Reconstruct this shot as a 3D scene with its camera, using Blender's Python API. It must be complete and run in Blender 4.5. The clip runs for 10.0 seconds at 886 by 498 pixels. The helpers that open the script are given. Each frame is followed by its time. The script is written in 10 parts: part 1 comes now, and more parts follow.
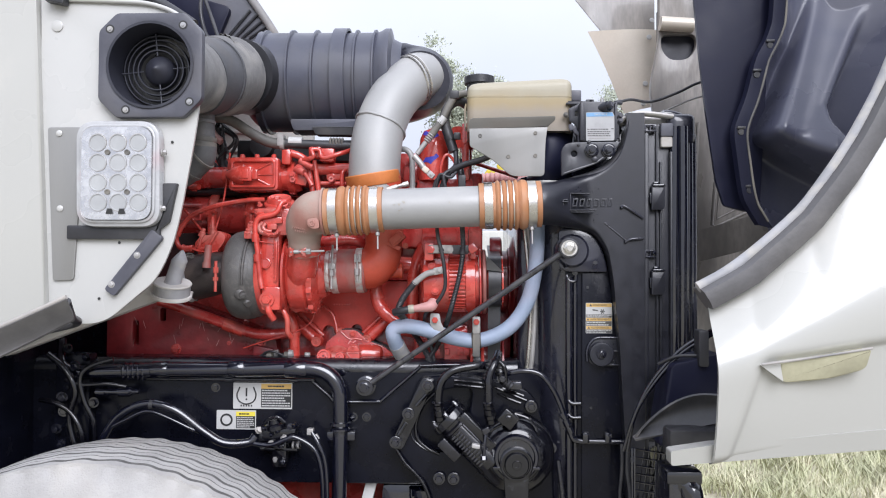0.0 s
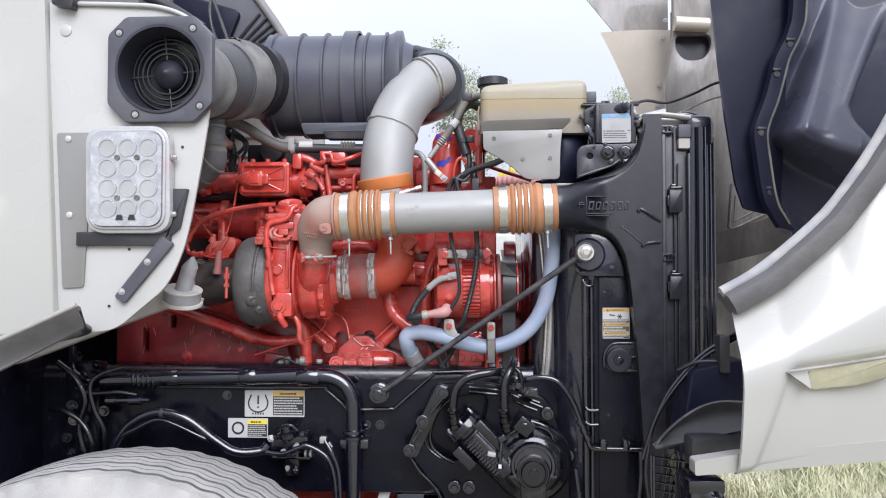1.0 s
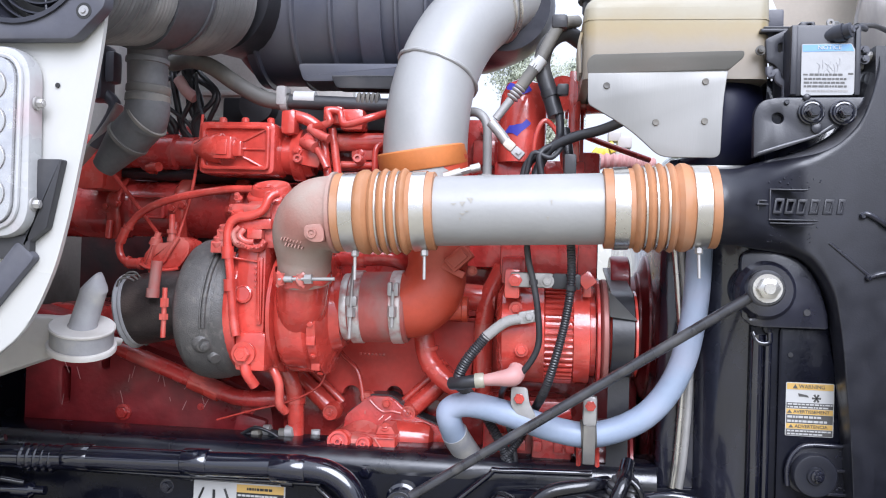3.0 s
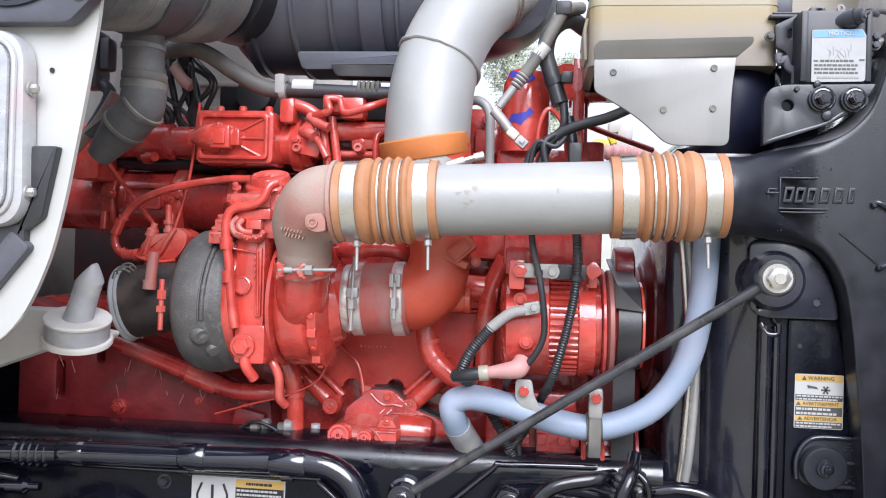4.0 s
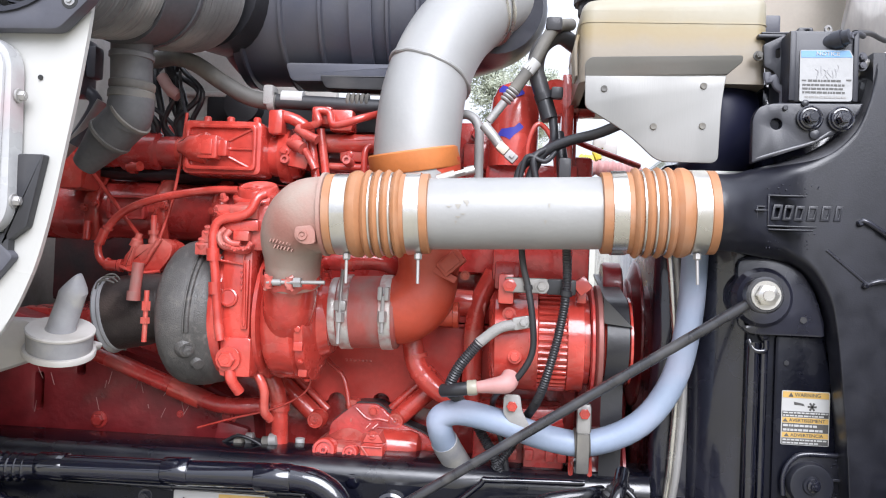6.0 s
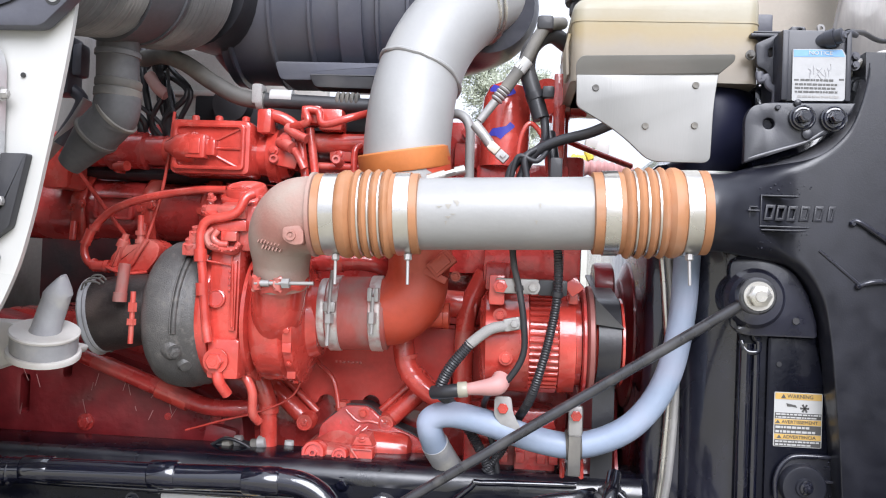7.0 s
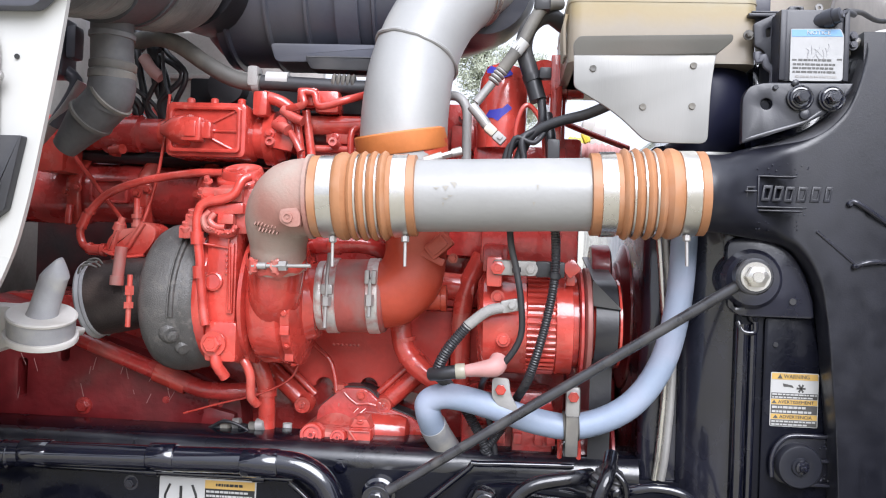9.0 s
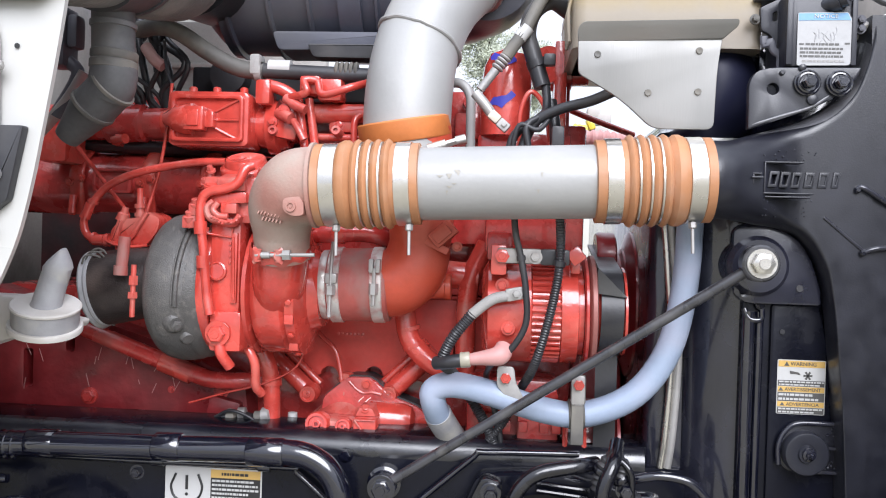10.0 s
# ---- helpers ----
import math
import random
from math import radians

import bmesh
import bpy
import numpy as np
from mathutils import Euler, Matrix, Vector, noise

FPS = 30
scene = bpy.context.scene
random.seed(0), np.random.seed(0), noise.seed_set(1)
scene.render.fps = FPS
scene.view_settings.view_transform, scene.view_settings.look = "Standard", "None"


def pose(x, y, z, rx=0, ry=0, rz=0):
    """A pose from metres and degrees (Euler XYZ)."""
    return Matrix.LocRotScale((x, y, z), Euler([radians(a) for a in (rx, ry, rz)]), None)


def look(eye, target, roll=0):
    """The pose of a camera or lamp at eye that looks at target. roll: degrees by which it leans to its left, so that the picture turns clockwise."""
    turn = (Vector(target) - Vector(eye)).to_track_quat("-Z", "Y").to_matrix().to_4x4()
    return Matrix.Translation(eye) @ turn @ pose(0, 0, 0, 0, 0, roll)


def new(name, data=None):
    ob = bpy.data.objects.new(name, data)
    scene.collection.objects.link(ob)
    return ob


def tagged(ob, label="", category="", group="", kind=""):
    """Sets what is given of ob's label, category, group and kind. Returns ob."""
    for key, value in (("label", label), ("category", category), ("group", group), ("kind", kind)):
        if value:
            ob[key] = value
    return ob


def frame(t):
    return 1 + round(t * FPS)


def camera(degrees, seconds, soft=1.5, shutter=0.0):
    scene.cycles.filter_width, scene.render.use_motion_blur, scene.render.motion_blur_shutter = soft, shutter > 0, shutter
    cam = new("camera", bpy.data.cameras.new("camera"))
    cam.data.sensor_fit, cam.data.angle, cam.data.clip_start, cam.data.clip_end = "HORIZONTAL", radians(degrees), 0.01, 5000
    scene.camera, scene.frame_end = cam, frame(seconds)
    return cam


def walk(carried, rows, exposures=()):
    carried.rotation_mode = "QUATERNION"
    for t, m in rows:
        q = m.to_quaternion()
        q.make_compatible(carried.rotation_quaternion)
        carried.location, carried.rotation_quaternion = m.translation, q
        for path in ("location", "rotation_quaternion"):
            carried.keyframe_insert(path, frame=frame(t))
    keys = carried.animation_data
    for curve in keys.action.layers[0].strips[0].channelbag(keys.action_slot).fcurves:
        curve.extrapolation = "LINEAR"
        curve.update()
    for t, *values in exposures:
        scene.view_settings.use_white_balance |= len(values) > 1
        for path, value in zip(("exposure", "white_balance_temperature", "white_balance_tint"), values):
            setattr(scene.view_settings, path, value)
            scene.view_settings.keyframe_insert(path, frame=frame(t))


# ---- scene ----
cam = camera(57.2, 10.0, soft=1.1)
PATH = [
    (0, (0.079, 0.043, 1.384), (0.012, 2.041, 1.44), 0.3),
    (0.5, (0.08, 0.044, 1.384), (0.009, 2.042, 1.441), 0.1),
    (1, (0.066, 0.07, 1.387), (-0.021, 2.067, 1.452), 0.0),
    (1.5, (0.035, 0.235, 1.37), (-0.083, 2.23, 1.441), 0.3),
    (2, (0.043, 0.633, 1.418), (-0.118, 2.625, 1.493), 1.0),
    (2.5, (0.035, 0.731, 1.455), (-0.18, 2.719, 1.504), 1.5),
    (3, (0.029, 0.759, 1.46), (-0.218, 2.744, 1.476), 1.8),
    (4.5, (0.004, 0.777, 1.45), (-0.21, 2.765, 1.454), 1.8),
    (5, (-0.003, 0.777, 1.449), (-0.203, 2.767, 1.47), 2.0),
    (5.5, (-0.002, 0.776, 1.452), (-0.19, 2.767, 1.489), 2.2),
    (7, (0.002, 0.789, 1.454), (-0.158, 2.782, 1.495), 2.3),
    (7.5, (0.001, 0.791, 1.452), (-0.15, 2.785, 1.485), 2.2),
    (8, (0.0, 0.792, 1.451), (-0.144, 2.786, 1.475), 2.2),
    (8.5, (0.0, 0.79, 1.451), (-0.145, 2.785, 1.465), 2.2),
    (9, (0.001, 0.79, 1.45), (-0.149, 2.785, 1.455), 2.1),
    (9.5, (-0.001, 0.794, 1.451), (-0.155, 2.788, 1.439), 1.9),
    (10, (0.002, 0.795, 1.45), (-0.16, 2.789, 1.426), 1.8),
]
walk(cam, [(t, look(eye, target, roll)) for t, eye, target, roll in PATH], [(0.0, 0.38, 5990, 14), (1.4, 0.38, 5990, 14), (2.6, 0.68, 5730, 14), (3.2, 0.70, 5720, 14), (4.5, 0.76, 6000, 13), (10.0, 0.76, 6000, 13)])

# ---- world and light ----
world = bpy.data.worlds.new("sky")
scene.world = world
world.use_nodes = True
wn, wl = world.node_tree.nodes, world.node_tree.links
wn.clear()
w_out = wn.new("ShaderNodeOutputWorld")
w_bg = wn.new("ShaderNodeBackground")
w_sky = wn.new("ShaderNodeTexSky")
w_sky.sky_type = "NISHITA"
w_sky.sun_disc = False
w_sky.sun_elevation = radians(37)
w_sky.sun_rotation = radians(163)
w_sky.dust_density = 4.0
w_co = wn.new("ShaderNodeTexCoord")
w_no = wn.new("ShaderNodeTexNoise")
w_no.inputs["Scale"].default_value = 2.2
w_no.inputs["Detail"].default_value = 5.0
w_ra = wn.new("ShaderNodeValToRGB")
w_ra.color_ramp.elements[0].position, w_ra.color_ramp.elements[1].position = 0.3, 0.75
w_ra.color_ramp.elements[0].color = (10.0, 10.4, 11.2, 1)
w_ra.color_ramp.elements[1].color = (12.0, 12.1, 12.3, 1)
w_mx = wn.new("ShaderNodeMix")
w_mx.data_type = "RGBA"
w_mx.inputs[0].default_value = 0.93
wl.new(w_co.outputs["Generated"], w_no.inputs["Vector"])
wl.new(w_no.outputs["Fac"], w_ra.inputs["Fac"])
wl.new(w_sky.outputs["Color"], w_mx.inputs[6])
wl.new(w_ra.outputs["Color"], w_mx.inputs[7])
w_xyz = wn.new("ShaderNodeSeparateXYZ")
w_mr = wn.new("ShaderNodeMapRange")
w_mr.inputs["From Min"].default_value, w_mr.inputs["From Max"].default_value = 0.05, 0.95
w_mr.inputs["To Min"].default_value, w_mr.inputs["To Max"].default_value = 0.67, 1.36
w_vm = wn.new("ShaderNodeVectorMath")
w_vm.operation = "SCALE"
wl.new(w_co.outputs["Generated"], w_xyz.inputs[0])
wl.new(w_xyz.outputs["Z"], w_mr.inputs["Value"])
wl.new(w_mx.outputs[2], w_vm.inputs[0])
wl.new(w_mr.outputs["Result"], w_vm.inputs["Scale"])
wl.new(w_vm.outputs["Vector"], w_bg.inputs["Color"])
w_bg.inputs["Strength"].default_value = 0.085
wl.new(w_bg.outputs["Background"], w_out.inputs["Surface"])

sun = new("sun", bpy.data.lights.new("sun", "SUN"))
sun.data.energy, sun.data.angle, sun.data.color = 2.75, radians(42), (1.0, 0.98, 0.96)
sun.matrix_world = look((1.7, -3.9, 4.3), (0, 1.6, 0))


# ---- materials ----
def material(name, color, rough=0.5, metal=0.0, coat=0.0, vary=0.12, scale=14.0, fine=160.0, bump=0.15, dirt=None, dirt_amount=0.0,
             dirt_scale=7.0, rough_vary=0.12, spec=0.5, random_tint=0.0, stretch=None, coat_rough=0.08):
    m = bpy.data.materials.new(name)
    m.use_nodes = True
    n, l = m.node_tree.nodes, m.node_tree.links
    b = n["Principled BSDF"]
    co = n.new("ShaderNodeTexCoord")
    src = co.outputs["Object"]
    if stretch:
        mp = n.new("ShaderNodeMapping")
        mp.inputs["Scale"].default_value = stretch
        l.new(src, mp.inputs["Vector"])
        src = mp.outputs["Vector"]

    def noise_at(s, detail=4.0):
        t = n.new("ShaderNodeTexNoise")
        t.inputs["Scale"].default_value = s
        t.inputs["Detail"].default_value = detail
        l.new(src, t.inputs["Vector"])
        return t.outputs["Fac"]

    def ramp(fac, a, c, lo, hi):
        r = n.new("ShaderNodeMapRange")
        r.inputs["From Min"].default_value, r.inputs["From Max"].default_value = a, c
        r.inputs["To Min"].default_value, r.inputs["To Max"].default_value = lo, hi
        l.new(fac, r.inputs["Value"])
        return r.outputs["Result"]

    def mix(fac, a, c, mode="MIX"):
        x = n.new("ShaderNodeMix")
        x.data_type, x.blend_type = "RGBA", mode
        for sock, v in ((x.inputs[0], fac), (x.inputs[6], a), (x.inputs[7], c)):
            if isinstance(v, (int, float)):
                sock.default_value = v
            elif isinstance(v, tuple):
                sock.default_value = (*v[:3], 1)
            else:
                l.new(v, sock)
        return x.outputs[2]

    big, small = noise_at(scale), noise_at(fine, 3.0)
    dark = tuple(c * (1 - vary) for c in color)
    light = tuple(min(1, c * (1 + vary)) for c in color)
    col = mix(ramp(big, 0.3, 0.7, 0, 1), dark, light)
    col = mix(ramp(small, 0.35, 0.7, 0, vary), col, tuple(c * 0.6 for c in color))
    if random_tint:
        oi = n.new("ShaderNodeObjectInfo")
        col = mix(ramp(oi.outputs["Random"], 0, 1, 0, random_tint), col, tuple(c * 0.4 for c in color))
    rough_out = ramp(big, 0.3, 0.7, max(0.02, rough - rough_vary), min(1, rough + rough_vary))
    if dirt:
        d = noise_at(dirt_scale, 6.0)
        mask = ramp(d, 0.62 - 0.3 * dirt_amount, 0.8 - 0.2 * dirt_amount, 0, min(1, 0.35 + dirt_amount))
        col = mix(mask, col, dirt)
        rr = n.new("ShaderNodeMix")
        l.new(mask, rr.inputs[0])
        l.new(rough_out, rr.inputs[2])
        rr.inputs[3].default_value = 0.85
        rough_out = rr.outputs[0]
    l.new(col, b.inputs["Base Color"])
    l.new(rough_out, b.inputs["Roughness"])
    b.inputs["Metallic"].default_value = metal
    b.inputs["Coat Weight"].default_value = coat
    b.inputs["Coat Roughness"].default_value = coat_rough
    b.inputs["Specular IOR Level"].default_value = spec
    if bump:
        bp = n.new("ShaderNodeBump")
        bp.inputs["Strength"].default_value = bump
        bp.inputs["Distance"].default_value = 0.002
        l.new(small, bp.inputs["Height"])
        l.new(bp.outputs["Normal"], b.inputs["Normal"])
    return m


DUST = (0.34, 0.29, 0.24)
dull_scuff = material("grey_brown_scuff", (0.34, 0.32, 0.28), 0.7, vary=0.2)
red = material("red_engine_paint", (0.53, 0.058, 0.042), 0.22, coat=0.8, vary=0.25, scale=26, dirt=(0.50, 0.18, 0.14), dirt_amount=0.22, dirt_scale=16, bump=0.24, fine=130)
red_deep = material("red_casting_paint", (0.47, 0.044, 0.038), 0.26, coat=0.55, vary=0.32, scale=26, dirt=(0.38, 0.12, 0.10), dirt_amount=0.28, dirt_scale=16, bump=0.38, fine=150)
red_flat = material("satin_red_block_paint", (0.55, 0.060, 0.046), 0.42, coat=0.12, vary=0.2, scale=14, dirt=(0.42, 0.12, 0.10), dirt_amount=0.2, dirt_scale=12, bump=0.15, fine=130, spec=0.3)
red_dusty = material("dusty_red_casting", (0.34, 0.160, 0.128), 0.5, vary=0.18, scale=8, dirt=(0.335, 0.285, 0.24), dirt_amount=0.72, dirt_scale=9, bump=0.25, fine=300)
red_orange = material("orange_red_silicone_elbow", (0.47, 0.064, 0.030), 0.42, vary=0.15, dirt=(0.36, 0.10, 0.07), dirt_amount=0.3, bump=0.2, coat=0.2)
coupling_orange = material("brown_orange_silicone", (0.52, 0.17, 0.045), 0.5, vary=0.15, bump=0.15)
worn_red = material("worn_red_paint_on_rubber", (0.38, 0.085, 0.07), 0.5, vary=0.25, dirt=(0.27, 0.20, 0.18), dirt_amount=0.45, dirt_scale=24, bump=0.3, stretch=(1, 1, 0.5))
chipped = material("chipped_paint_on_steel", (0.60, 0.58, 0.55), 0.35, metal=0.3, vary=0.2, dirt=(0.40, 0.09, 0.075), dirt_amount=0.5, dirt_scale=55, bump=0.4)
shaded_maroon = material("shade_darkened_red_paint", (0.060, 0.010, 0.012), 0.4, coat=0.2, vary=0.5, scale=18, dirt=(0.012, 0.010, 0.011), dirt_amount=0.6, dirt_scale=8, bump=0.3, fine=140)
red_dust = material("dust_filmed_red_paint", (0.50, 0.085, 0.068), 0.30, coat=0.55, vary=0.25, scale=24, dirt=(0.46, 0.24, 0.20), dirt_amount=0.38, dirt_scale=26, bump=0.3, fine=150)
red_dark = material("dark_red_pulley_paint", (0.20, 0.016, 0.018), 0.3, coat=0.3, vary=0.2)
alu = material("painted_aluminium_pipe", (0.325, 0.323, 0.316), 0.5, metal=0.15, vary=0.05, dirt=(0.40, 0.38, 0.35), dirt_amount=0.15, dirt_scale=14, bump=0.1)
steel = material("bright_steel_band", (0.62, 0.60, 0.56), 0.28, metal=0.9, vary=0.1, bump=0.05)
dull_steel = material("dull_zinc_steel", (0.38, 0.37, 0.36), 0.45, metal=0.4, vary=0.15, dirt=DUST, dirt_amount=0.3, bump=0.15)
orange = material("orange_silicone_hose", (0.40, 0.185, 0.085), 0.5, vary=0.14, dirt=(0.44, 0.26, 0.17), dirt_amount=0.4, dirt_scale=20, bump=0.15)
white_paint = material("white_body_paint", (0.415, 0.412, 0.384), 0.22, coat=0.5, vary=0.02, scale=3, dirt=(0.62, 0.58, 0.50), dirt_amount=0.08, dirt_scale=6, bump=0.0)
white_inner = material("white_cab_paint", (0.455, 0.452, 0.432), 0.3, coat=0.3, vary=0.03, scale=4, dirt=(0.60, 0.56, 0.50), dirt_amount=0.1, bump=0.03)
gloss_black = material("gloss_black_chassis_paint", (0.0045, 0.005, 0.012), 0.13, coat=1.0, vary=0.3, rough_vary=0.06, dirt=(0.022, 0.022, 0.027), dirt_amount=0.14, dirt_scale=16, bump=0.08, spec=0.6)
chassis_black = material("black_chassis_sheet", (0.0050, 0.0055, 0.0105), 0.20, coat=0.0, rough_vary=0.06, vary=0.3, dirt=(0.012, 0.012, 0.016), dirt_amount=0.12, dirt_scale=18, bump=0.08, spec=0.22)
edge_black = material("worn_gloss_black_edge", (0.006, 0.0065, 0.012), 0.3, coat=1.0, coat_rough=0.22, vary=0.3, dirt=(0.03, 0.03, 0.034), dirt_amount=0.2, dirt_scale=24, bump=0.1, spec=0.6)
oily_black = material("oily_black_casting", (0.004, 0.004, 0.007), 0.16, coat=0.7, vary=0.3, dirt=(0.03, 0.03, 0.032), dirt_amount=0.15, dirt_scale=40, bump=0.25, fine=130, spec=0.4)
# oily red with the shade over the flywheel housing mixed into it
red_oily_shaded = material("oily_shaded_red_casting", (0.26, 0.024, 0.028), 0.38, coat=0.2, vary=0.35, scale=30, dirt=(0.12, 0.02, 0.02), dirt_amount=0.45, dirt_scale=9, bump=0.4, fine=120)
satin_black = material("satin_black_casting", (0.016, 0.0165, 0.027), 0.27, coat=0.8, vary=0.3, dirt=(0.025, 0.025, 0.033), dirt_amount=0.05, dirt_scale=16, bump=0.08, fine=160, spec=0.45)
rough_black = material("sand_cast_black_paint", (0.010, 0.0105, 0.017), 0.42, coat=0.5, coat_rough=0.26, vary=0.3, scale=30, dirt=(0.022, 0.022, 0.028), dirt_amount=0.1, dirt_scale=20, bump=0.09, fine=520, spec=0.4)
black_plastic = material("grey_black_plastic", (0.072, 0.073, 0.090), 0.42, vary=0.15, dirt=(0.10, 0.095, 0.09), dirt_amount=0.3, bump=0.12)
# liner light and shade put into two tones: dark sheet, lighter bowl
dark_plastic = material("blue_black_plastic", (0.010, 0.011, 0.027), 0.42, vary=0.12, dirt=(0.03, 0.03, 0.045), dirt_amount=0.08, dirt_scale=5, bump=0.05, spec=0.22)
bowl_plastic_lit = material("scuffed_lit_blue_grey_liner", (0.064, 0.067, 0.100), 0.30, vary=0.12, scale=4, dirt=(0.12, 0.12, 0.14), dirt_amount=0.15, dirt_scale=5, bump=0.05, coat=0.2)
sheen_worn_black = material("sheen_and_wear_greyed_black", (0.095, 0.095, 0.105), 0.36, coat=0.6, coat_rough=0.25, vary=0.35, scale=26, dirt=(0.16, 0.16, 0.165), dirt_amount=0.35, dirt_scale=22, bump=0.12, fine=420)
mouth_black = material("dark_moulded_grille", (0.022, 0.023, 0.033), 0.4, vary=0.2, dirt=(0.05, 0.048, 0.05), dirt_amount=0.2, bump=0.05)
boxy_black = material("moulded_black_plastic", (0.020, 0.021, 0.029), 0.36, vary=0.2, dirt=(0.06, 0.058, 0.06), dirt_amount=0.15, dirt_scale=22, bump=0.05, fine=700)
faint_ink = material("faded_ink", (0.36, 0.36, 0.37), 0.5, vary=0.1)
rubber = material("black_rubber", (0.024, 0.024, 0.028), 0.45, vary=0.2, dirt=(0.10, 0.095, 0.09), dirt_amount=0.22, bump=0.12, coat=0.15)
grey_rubber = material("dusty_grey_rubber", (0.26, 0.25, 0.245), 0.7, vary=0.2, dirt=(0.42, 0.39, 0.35), dirt_amount=0.5, bump=0.25)
tyre_rubber = material("dusty_tyre_rubber", (0.36, 0.352, 0.342), 0.9, vary=0.14, scale=16, dirt=(0.42, 0.40, 0.37), dirt_amount=0.5, dirt_scale=6, bump=0.6, fine=300, spec=0.2)
blue_hose_mat = material("pale_blue_silicone", (0.29, 0.35, 0.46), 0.5, vary=0.08, dirt=(0.34, 0.36, 0.45), dirt_amount=0.4, dirt_scale=14, bump=0.15)
cuff_grey = material("dust_bleached_hose", (0.30, 0.30, 0.31), 0.6, vary=0.2, scale=20, dirt=(0.42, 0.40, 0.36), dirt_amount=0.5, dirt_scale=30, bump=0.2)
tank_plastic = material("cream_plastic_tank", (0.30, 0.273, 0.216), 0.38, vary=0.06, scale=9, dirt=(0.33, 0.28, 0.20), dirt_amount=0.25, dirt_scale=8, bump=0.05)


def stain_tank(m):
    """Coolant shows through the plastic: beige below its level, an uneven amber tide mark at it."""
    n, l = m.node_tree.nodes, m.node_tree.links
    b = n["Principled BSDF"]
    was = b.inputs["Base Color"].links[0].from_socket
    geo, xyz, no = n.new("ShaderNodeNewGeometry"), n.new("ShaderNodeSeparateXYZ"), n.new("ShaderNodeTexNoise")
    no.inputs["Scale"].default_value, no.inputs["Detail"].default_value = 22.0, 3.0
    l.new(geo.outputs["Position"], xyz.inputs[0])
    l.new(geo.outputs["Position"], no.inputs["Vector"])
    add = n.new("ShaderNodeMath")
    add.operation, add.inputs[1].default_value = "MULTIPLY_ADD", 0.022
    l.new(no.outputs["Fac"], add.inputs[0])
    l.new(xyz.outputs["Z"], add.inputs[2])
    mr, rp = n.new("ShaderNodeMapRange"), n.new("ShaderNodeValToRGB")
    mr.inputs["From Min"].default_value, mr.inputs["From Max"].default_value = 1.700, 1.800
    l.new(add.outputs[0], mr.inputs["Value"])
    e = rp.color_ramp.elements
    e[0].position, e[0].color = 0.10, (0.74, 0.70, 0.70, 1)
    e[1].position, e[1].color = 0.95, (1.12, 1.12, 1.06, 1)
    for p, c in ((0.45, (0.92, 0.86, 0.82, 1)), (0.62, (1.0, 0.86, 0.60, 1)), (0.70, (1.02, 0.90, 0.62, 1)), (0.80, (1.06, 1.02, 0.90, 1))):
        k = e.new(p)
        k.color = c
    l.new(mr.outputs["Result"], rp.inputs["Fac"])
    x = n.new("ShaderNodeMix")
    x.data_type, x.blend_type = "RGBA", "MULTIPLY"
    x.inputs[0].default_value = 1.0
    l.new(was, x.inputs[6])
    l.new(rp.outputs["Color"], x.inputs[7])
    l.new(x.outputs[2], b.inputs["Base Color"])


stain_tank(tank_plastic)
cream = material("cream_plastic", (0.34, 0.315, 0.25), 0.40, vary=0.08, scale=20, bump=0.06)
bare_alu = material("bare_aluminium_plate", (0.268, 0.265, 0.254), 0.42, metal=0.35, vary=0.05, bump=0.06, fine=600, stretch=(1, 1, 0.08))
wrap = material("charred_cast_iron", (0.088, 0.084, 0.081), 0.42, vary=0.35, scale=16, dirt=(0.17, 0.155, 0.14), dirt_amount=0.28, dirt_scale=120, bump=0.45, fine=620)
rusty = material("heat_browned_steel", (0.040, 0.030, 0.028), 0.42, metal=0.2, vary=0.5, scale=26, dirt=(0.13, 0.095, 0.078), dirt_amount=0.3, dirt_scale=16, bump=0.3, fine=420)
hood_inner = material("scuffed_brown_grey_fibreglass", (0.215, 0.197, 0.178), 0.34, coat=0.3, vary=0.5, scale=5.5, fine=70, dirt=(0.060, 0.056, 0.056), dirt_amount=0.55, dirt_scale=5.0, bump=0.2, stretch=(1.8, 1, 0.45))
trim_rubber = material("weathered_trim_rubber", (0.095, 0.092, 0.094), 0.55, vary=0.2, scale=12, dirt=(0.20, 0.19, 0.18), dirt_amount=0.3, bump=0.2)
blue_mark = material("blue_paint_pen", (0.05, 0.05, 0.42), 0.5, vary=0.1)
tan_metal = material("tan_stained_metal", (0.60, 0.54, 0.455), 0.45, metal=0.1, vary=0.1, scale=5, dirt=(0.42, 0.36, 0.28), dirt_amount=0.3, dirt_scale=5, bump=0.05)
dark_duct = material("dark_moulded_duct", (0.086, 0.087, 0.095), 0.58, spec=0.3, vary=0.25, scale=16, dirt=(0.13, 0.12, 0.11), dirt_amount=0.3, dirt_scale=9, bump=0.08)
duct_grey = material("dusty_dark_duct", (0.150, 0.149, 0.151), 0.55, spec=0.3, vary=0.2, scale=18, dirt=(0.30, 0.29, 0.275), dirt_amount=0.45, dirt_scale=12, bump=0.12)
tube_grey = material("dusty_moulded_tube", (0.105, 0.104, 0.106), 0.55, vary=0.3, scale=14, dirt=(0.22, 0.21, 0.195), dirt_amount=0.35, dirt_scale=11, bump=0.1, spec=0.3)
canister_plastic = material("blue_black_canister_plastic", (0.060, 0.063, 0.086), 0.40, vary=0.15, scale=9, dirt=(0.10, 0.098, 0.10), dirt_amount=0.25, dirt_scale=6, bump=0.08)
